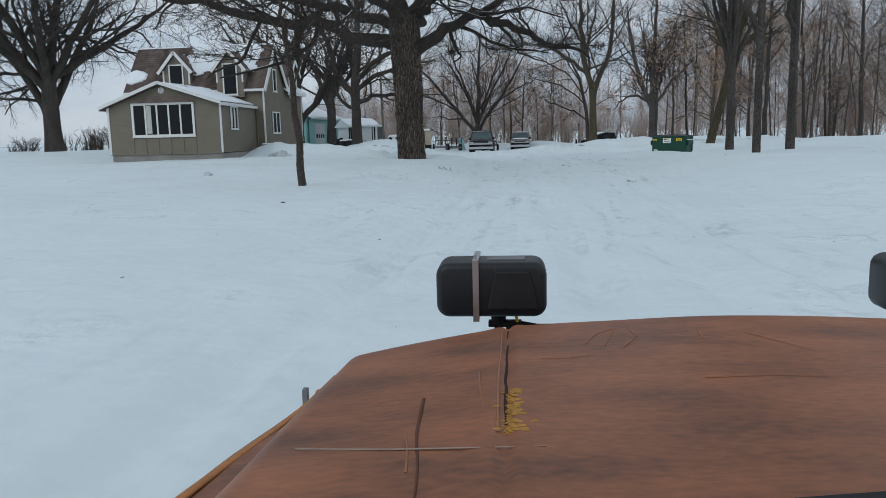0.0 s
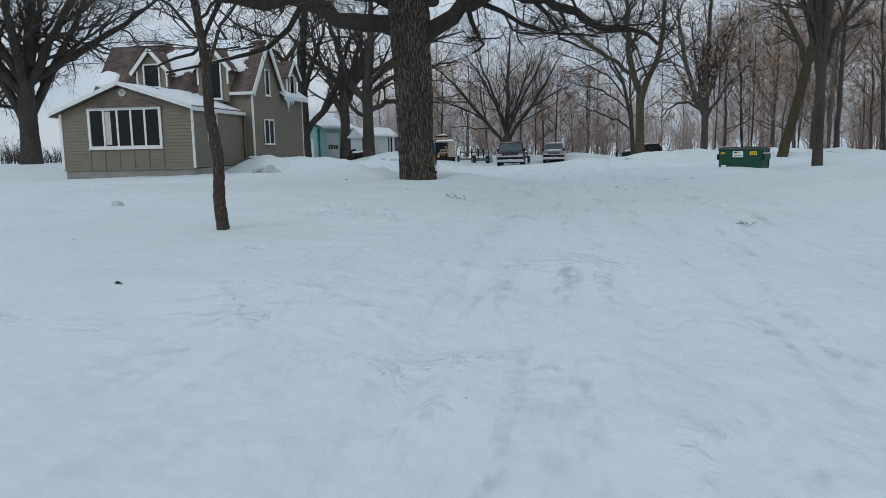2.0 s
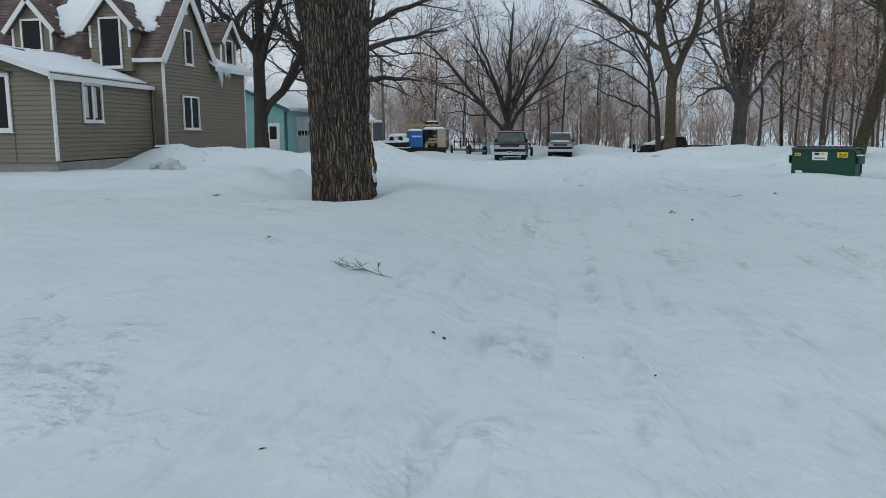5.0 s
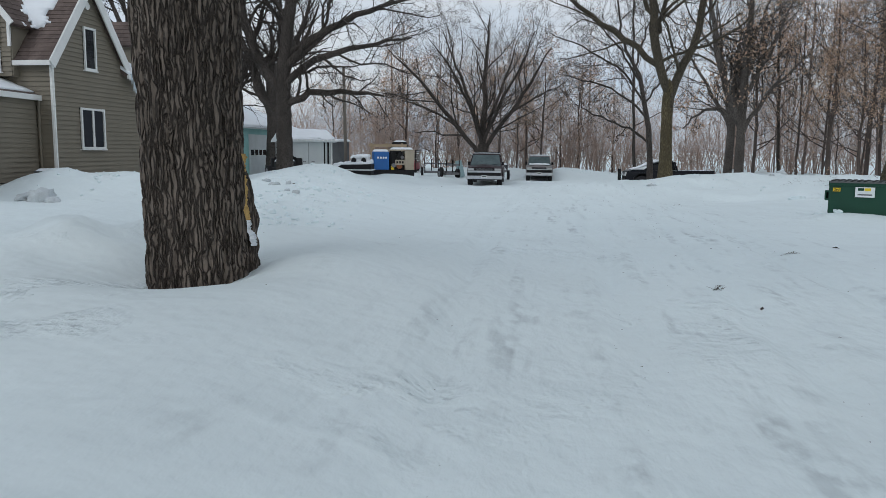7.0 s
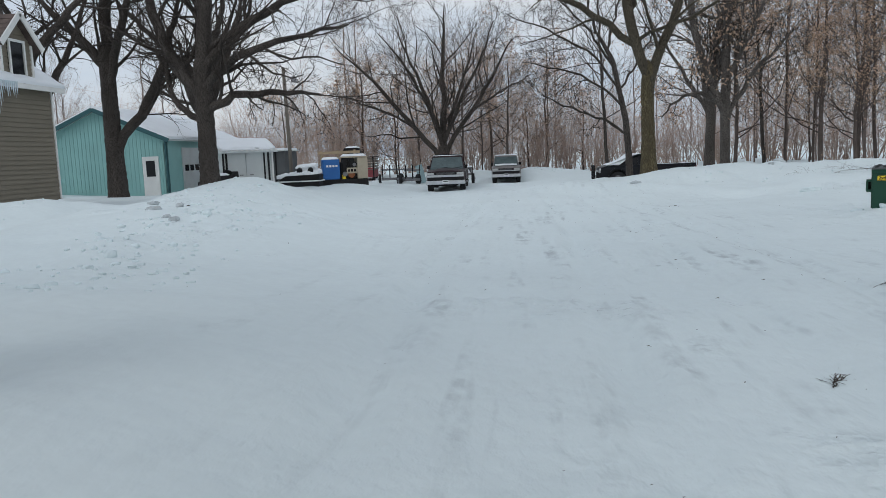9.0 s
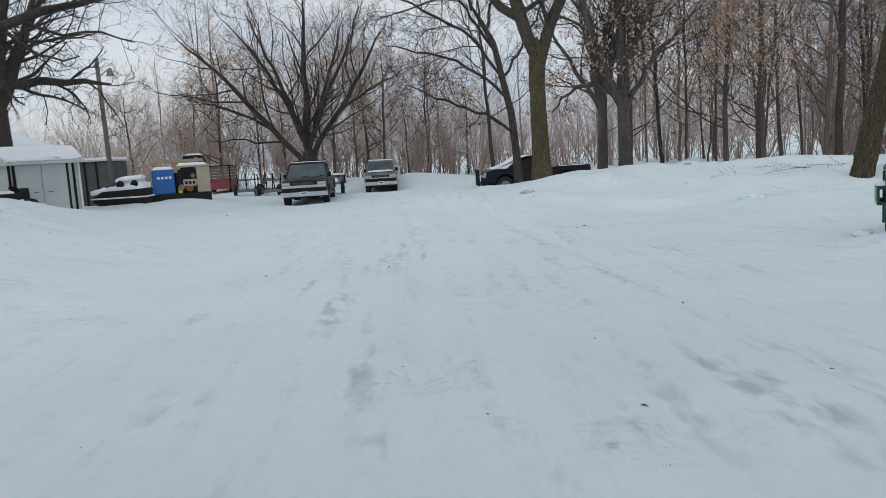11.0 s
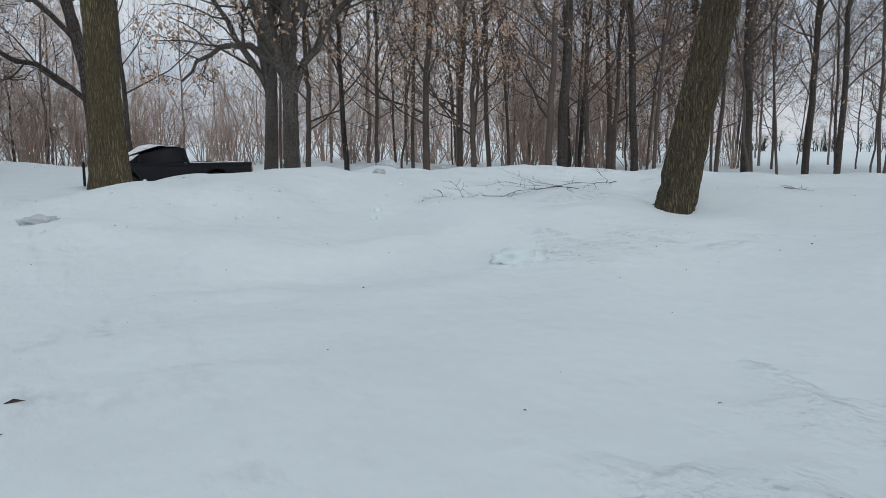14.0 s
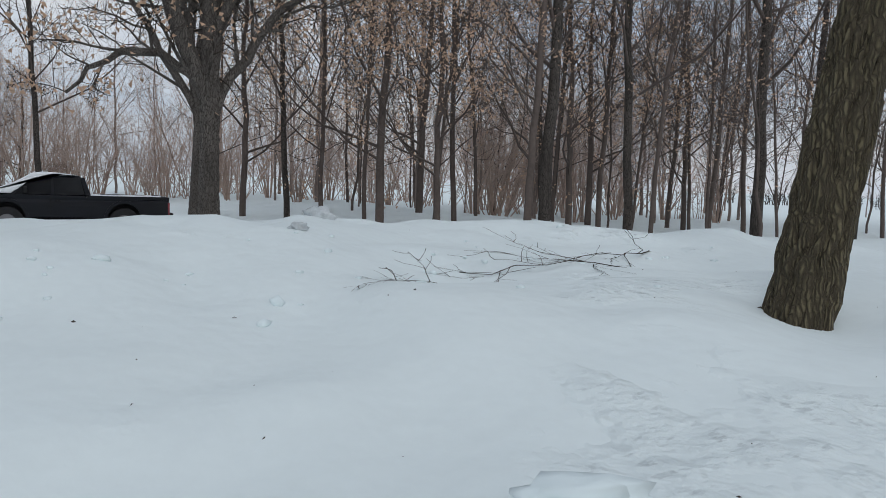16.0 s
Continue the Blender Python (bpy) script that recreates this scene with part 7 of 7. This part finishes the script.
        part("door", boxes((min(x0, x0 + sgn * 0.05), max(x0, x0 + sgn * 0.05), -0.65, 0.58, 0.0, 0.70)), M_RUST, t, bevel=0.01)
        part("windscreen_pillar", rod(bmesh.new(), (x0 + sgn * 0.16, 0.36, 0.60), (x0 + sgn * 0.02, 0.02, 1.36), 0.03, 8), M_RUST, t)
        part("rear_pillar", rod(bmesh.new(), (x0 - sgn * 0.06, -0.68, 0.70), (x0 - sgn * 0.16, -0.62, 1.36), 0.05, 8), M_RUST, t)
        part("bed_side", boxes((min(x0, x0 + sgn * 0.05), max(x0, x0 + sgn * 0.05), -3.1, -0.75, 0.1, 0.72)), M_RUST, t, bevel=0.01)
        for y in (1.12, -2.1):
            tw = part("wheel", rod(bmesh.new(), (x0 - sgn * 0.24, y, 0.03), (x0 + sgn * 0.0, y, 0.03), 0.38, 26), M_RUBBER, t, bevel=0.02)
            part("rim", rod(bmesh.new(), (x0 - sgn * 0.02, y, 0.03), (x0 + sgn * 0.012, y, 0.03), 0.2, 18), M_STEEL, tw)
    part("cab_roof", boxes((cx - 0.80, cx + 0.80, -0.68, 0.20, 1.36, 1.43)), M_RUST, t, bevel=0.02)
    part("cab_back", boxes((cx - 0.84, cx + 0.84, -0.72, -0.68, 0.0, 0.75)), M_RUST, t)
    part("bed_floor", boxes((cx - 0.88, cx + 0.88, -3.1, -0.75, 0.2, 0.26)), M_STEEL, t)
    part("tailgate", boxes((cx - 0.88, cx + 0.88, -3.16, -3.11, 0.15, 0.72)), M_RUST, t)
    part("grille", boxes((cx - 0.7, cx + 0.7, 1.60, 1.66, 0.18, 0.58)), M_BLACK, t)
    part("bumper", boxes((cx - 0.9, cx + 0.9, 1.68, 1.80, -0.02, 0.16)), M_STEEL, t, bevel=0.02)
    # plow and its lamps
    fr = part("lamp_bar", boxes((cx - 0.52, cx + 0.56, 1.98, 2.02, 0.622, 0.645)), M_BLACK, t, "black steel lamp bar")
    for x in (cx - 0.3, cx + 0.3):
        part("bar_upright", boxes((x - 0.03, x + 0.03, 1.98, 2.02, 0.05, 0.635)), M_BLACK, t)
    for x in (-0.054, 1.026):
        bm = boxes((x - 0.137, x + 0.137, 1.86, 1.99, 0.700, 0.838))
        bmesh.ops.bevel(bm, geom=[e for e in bm.edges if abs(e.verts[0].co.y - e.verts[1].co.y) > 0.1], offset=0.032, segments=5, affect="EDGES", profile=0.5)
        bmesh.ops.bevel(bm, geom=[e for e in bm.edges if abs(e.verts[0].co.y - e.verts[1].co.y) < 0.001], offset=0.016, segments=3, affect="EDGES", profile=0.5)
        lamp = part("plow_lamp", bm, M_LAMPSHELL, t, "black plastic plow lamp housing", smooth=True)
        bm = boxes((x - 0.01, x + 0.115, 1.852, 1.862, 0.722, 0.818, (0.02, 0.02, 0.0, 0.0)))
        part("shell_panel", bm, M_LAMPSHELL, lamp, "raised square on the housing", bevel=0.004)
        part("cover_groove", boxes((x - 0.01, x + 0.085, 1.90, 1.95, 0.838, 0.8405)), M_STEEL, lamp)
        part("lens", boxes((x - 0.12, x + 0.12, 1.991, 2.0, 0.715, 0.825)), M_LAMPGLASS, lamp)
        part("strap", boxes((x - 0.045, x - 0.030, 1.852, 2.004, 0.692, 0.700), (x - 0.045, x - 0.030, 1.852, 2.004, 0.839, 0.846), (x - 0.045, x - 0.030, 1.852, 1.859, 0.700, 0.839)), M_CHROME, lamp, "metal clamp strap")
        part("strap_screw", boxes((x - 0.042, x - 0.033, 1.87, 1.89, 0.846, 0.858)), M_CHROME, lamp)
        part("swivel", rod(rod(bmesh.new(), (x + 0.016, 1.93, 0.60), (x + 0.016, 1.93, 0.70), 0.011, 12), (x + 0.016, 1.93, 0.668), (x + 0.016, 1.93, 0.692), 0.019, 12), M_BLACK, lamp, smooth=False)
        part("clamp", boxes((x - 0.01, x + 0.075, 1.915, 1.945, 0.662, 0.676), (x + 0.044, x + 0.056, 1.92, 1.94, 0.61, 0.662)), M_BLACK, lamp, bevel=0.002)
        if x < 0.5:
            part("wiring_arm", rod(bmesh.new(), (x + 0.07, 1.93, 0.668), (x + 0.30, 1.86, 0.640), 0.008, 10), M_BLACK, lamp)
        part("wire", rod(bmesh.new(), (x + 0.06, 1.91, 0.70), (x + 0.07, 1.93, 0.645), 0.004, 6), M_YELLOW, lamp)
    bm = bmesh.new()
    arc = [(2.62 + 0.16 * math.cos(a * 0.2 - 1.2) , 0.20 - 0.6 + 0.6 * (a / 8)) for a in range(9)]
    prism(bm, arc + [(y - 0.03, z) for y, z in reversed(arc)], "x", cx - 1.25, cx + 1.25)
    part("plow_blade", bm, M_RUST, t, "steel plow blade")
    part("blade_guide", boxes((cx - 1.262, cx - 1.245, 2.6, 2.63, -0.2, 0.255)), M_STEEL, t)
    part("push_frame", boxes((cx - 0.35, cx - 0.25, 1.7, 2.6, -0.05, 0.06), (cx + 0.25, cx + 0.35, 1.7, 2.6, -0.05, 0.06)), M_BLACK, t)


plough_truck()


# ---- litter on the snow ----
def snow_litter():
    rng = np.random.RandomState(3)
    V, F, o = [], [], 0
    for k in range(620):
        x, y = rng.uniform(-10, 13), rng.uniform(3, 60)
        if k > 260:
            y = rng.uniform(20, 50)
            x = 0.9 + (-1.1, 0.5, 1.5, 2.6)[k % 4] - 0.02 * y + 0.25 * math.sin(y / 6 + (-1.1, 0.5, 1.5, 2.6)[k % 4]) + rng.normal() * 0.13
        s = rng.uniform(0.006, 0.022) * (rng.uniform(1.8, 3.0) if rng.rand() < 0.12 else 1) * (0.6 if k > 260 else 1.0)
        a = rng.uniform(0, 6.28)
        z = ground_z(x, y)
        c, d = np.cos(a) * s, np.sin(a) * s
        w, q = rng.uniform(0.12, 0.4), rng.uniform(-0.7, 0.7)
        P = [(x - c, y - d, z), (x + d * w + c * q, y - c * w + d * q, z + 0.004), (x + c, y + d, z + 0.002), (x - d * w - c * q, y + c * w - d * q, z + 0.004), (x, y, z + 0.4 * s)]
        V += P
        F += [(o, o + 1, o + 4), (o + 1, o + 2, o + 4), (o + 2, o + 3, o + 4), (o + 3, o, o + 4)]
        o += 5
    ob = part_np("leaf_litter", V, F, M_TWIG, None, "scattered dark leaf and bark scraps on snow", smooth=False, kind="stuff")
    tagged(ob, category="litter")


snow_litter()


def snow_clods():
    rng = np.random.RandomState(14)
    bm = bmesh.new()
    bmesh.ops.create_icosphere(bm, subdivisions=1, radius=1)
    V0, F0 = np.array([v.co[:] for v in bm.verts]), np.array([[v.index for v in f.verts] for f in bm.faces])
    bm.free()
    out = []
    banks = (((-4.0, 31.0), (-5.5, 37.5), 0.8, 210), ((-5.5, 37.5), (-8.6, 48.0), 1.0, 190), ((2.6, 48.9), (12.0, 49.0), 0.8, 70), ((-10.9, 36.8), (-9.6, 38.4), 0.8, 60), ((0.8, 75.5), (3, 74.5), 0.9, 60))
    for a, b, wide, count in banks:
        for k in range(count):
            u = rng.rand()
            x, y = a[0] + (b[0] - a[0]) * u + rng.normal() * wide * 0.8, a[1] + (b[1] - a[1]) * u + rng.normal() * wide
            s = 0.016 + 0.03 * rng.rand() ** 2 + (0.06 * rng.rand() if rng.rand() < 0.08 else 0)
            W = V0 * (1 + 0.22 * rng.normal(size=(len(V0), 1))) * s * np.array([rng.uniform(0.8, 1.6), rng.uniform(0.8, 1.4), rng.uniform(0.5, 0.9)])
            r = rng.uniform(0, 6.28)
            c, d = np.cos(r), np.sin(r)
            W = np.stack([W[:, 0] * c - W[:, 1] * d + x, W[:, 0] * d + W[:, 1] * c + y, W[:, 2] + ground_z(x, y) + s * 0.05], 1)
            out.append((W, F0))
    ob = part_np("snow_clods", *joined(out), M_SNOW, None, "broken clods of plowed snow along the banks", smooth=True, kind="stuff")
    tagged(ob, category="snow")


snow_clods()


def fallen_branch(at, turn, size, seed, label):
    rng = np.random.RandomState(seed)
    n = 8
    xs = np.linspace(0, size, n)
    P = np.stack([xs, 0.12 * size * np.sin(xs / size * 2.5) + rng.normal(size=n) * 0.02 * size, 0.06 * size * np.sin(xs / size * 3.1)], 1)[None]
    R = np.linspace(0.013, 0.004, n)[None] * max(0.4, size / 2.0)
    P1, R1 = branch_out(P, R, rng, 8, (0.15, 1.0), (25, 60), (0.35, 0.65), 5, 0.25, 0.05, 0.6, least=0.004)
    P2, R2 = branch_out(P1, R1, rng, 4, (0.2, 1.0), (25, 55), (0.35, 0.6), 4, 0.2, 0.02, 0.7, least=0.0035)
    t = thing("fallen_branch", (at[0], at[1], ground_z(*at)), turn, label, "branch")
    V, F = joined([tubes(P, R, 6, rng), tubes(P1, R1, 4, rng), tubes(P2, R2, 3, rng)])
    c, s = math.cos(radians(turn)), math.sin(radians(turn))
    wx, wy = at[0] + V[:, 0] * c - V[:, 1] * s, at[1] + V[:, 0] * s + V[:, 1] * c
    lift = ground_height(wx, wy) - ground_z(*at)
    V[:, 2] = np.maximum(V[:, 2] * 0.45 + lift, lift + 0.004)
    part_np("stem", V, F, M_BROWNBARK, t)


for at, turn, size, seed in (((10.7, 48.5), 165, 1.8, 1), ((11.6, 49.3), 190, 1.8, 2), ((8.6, 48.3), 190, 0.9, 4), ((12.6, 46.4), 150, 0.42, 5), ((-1.15, 21.9), 165, 0.4, 6), ((2.8, 19.3), 30, 0.3, 7), ((3.2, 32.2), 0, 0.25, 8), ((1.7, 29.2), 60, 0.25, 10), ((-4.7, 26.3), 120, 0.16, 11)):
    fallen_branch(at, turn, size, seed, "broken bare branch lying on the snow")


def bark_litter():
    """Crumbs of bark and twig strewn over the snow bank."""
    rng = np.random.RandomState(44)
    V, F = [], []
    for i in range(90):
        x, y = rng.uniform(-1, 13), rng.uniform(42.5, 48.5)
        r, a = rng.uniform(0.003, 0.010), rng.uniform(0, 6.28)
        long = rng.uniform(0.9, 2.2)
        c, d = math.cos(a) * r, math.sin(a) * r
        z = ground_z(x, y)
        n = len(V)
        V += [(x + c * long, y + d * long, z - 0.003), (x - d, y + c, z - 0.003), (x - c * long, y - d * long, z - 0.003), (x + d, y - c, z - 0.003), (x + c * 0.3, y + d * 0.2, z + r * rng.uniform(0.5, 1.1))]
        F += [(n, n + 1, n + 4), (n + 1, n + 2, n + 4), (n + 2, n + 3, n + 4), (n + 3, n, n + 4)]
    ob = part_np("bark_litter", V, F, M_TWIG, None, "dark crumbs of bark and twig on the snow", smooth=False, kind="stuff")
    tagged(ob, category="litter")


bark_litter()


def snow_chunk(at, size, seed, label, material=None):
    bm = bmesh.new()
    bmesh.ops.create_icosphere(bm, subdivisions=3, radius=1)
    for v in bm.verts:
        k = 1 + 0.5 * noise.noise(v.co * 1.9 + Vector((seed, 0, 0))) + 0.28 * noise.noise(v.co * 4.3 + Vector((0, seed, 0))) + 0.12 * noise.noise(v.co * 9)
        v.co = Vector((v.co.x * size[0], v.co.y * size[1], v.co.z * size[2])) * k
    t = part("snow_chunk", bm, material or M_SNOW, None, label, smooth=True)
    t.matrix_basis = pose(at[0], at[1], ground_z(*at) + size[2] * 0.25, 0, 0, seed * 40)
    tagged(t, category="snow")


M_DIRTYSNOW = mat("grey_packed_snow", (0.52, 0.56, 0.58), 0.85, 0.2, 5, 40, 0.5, dist=0.02)
for at, size, seed in (((3.37, 48.2), (0.2, 0.1, 0.06), 1), ((-10.3, 35.0), (0.24, 0.2, 0.22), 10), ((-10.75, 35.2), (0.26, 0.2, 0.12), 11), ((-9.9, 34.8), (0.16, 0.14, 0.09), 12),  ((7.83, 50.1), (0.1, 0.07, 0.05), 14), ((-6.1, 37.0), (0.12, 0.08, 0.05), 5), ((-5.2, 35.8), (0.09, 0.07, 0.05), 6), ((-5.6, 36.4), (0.1, 0.06, 0.04), 7), ((-6.9, 38.6), (0.12, 0.08, 0.05), 15), ((-6.2, 38.2), (0.09, 0.06, 0.05), 16), ((8.7, 52.0), (0.2, 0.14, 0.12), 8), ((-7.3, 20.8), (0.1, 0.08, 0.07), 9)):
    snow_chunk(at, size, seed, "hard grey lump of plowed snow", M_DIRTYSNOW)
for at, size, seed in (((6.22, 38.72), (0.12, 0.07, 0.05), 21), ((5.98, 39.25), (0.1, 0.12, 0.05), 23)):
    snow_chunk(at, size, seed, "white snow lump against the dumpster foot")
snow_chunk((7.17, 44.85), (0.22, 0.1, 0.08), 13, "white lump of plowed snow in the bank")
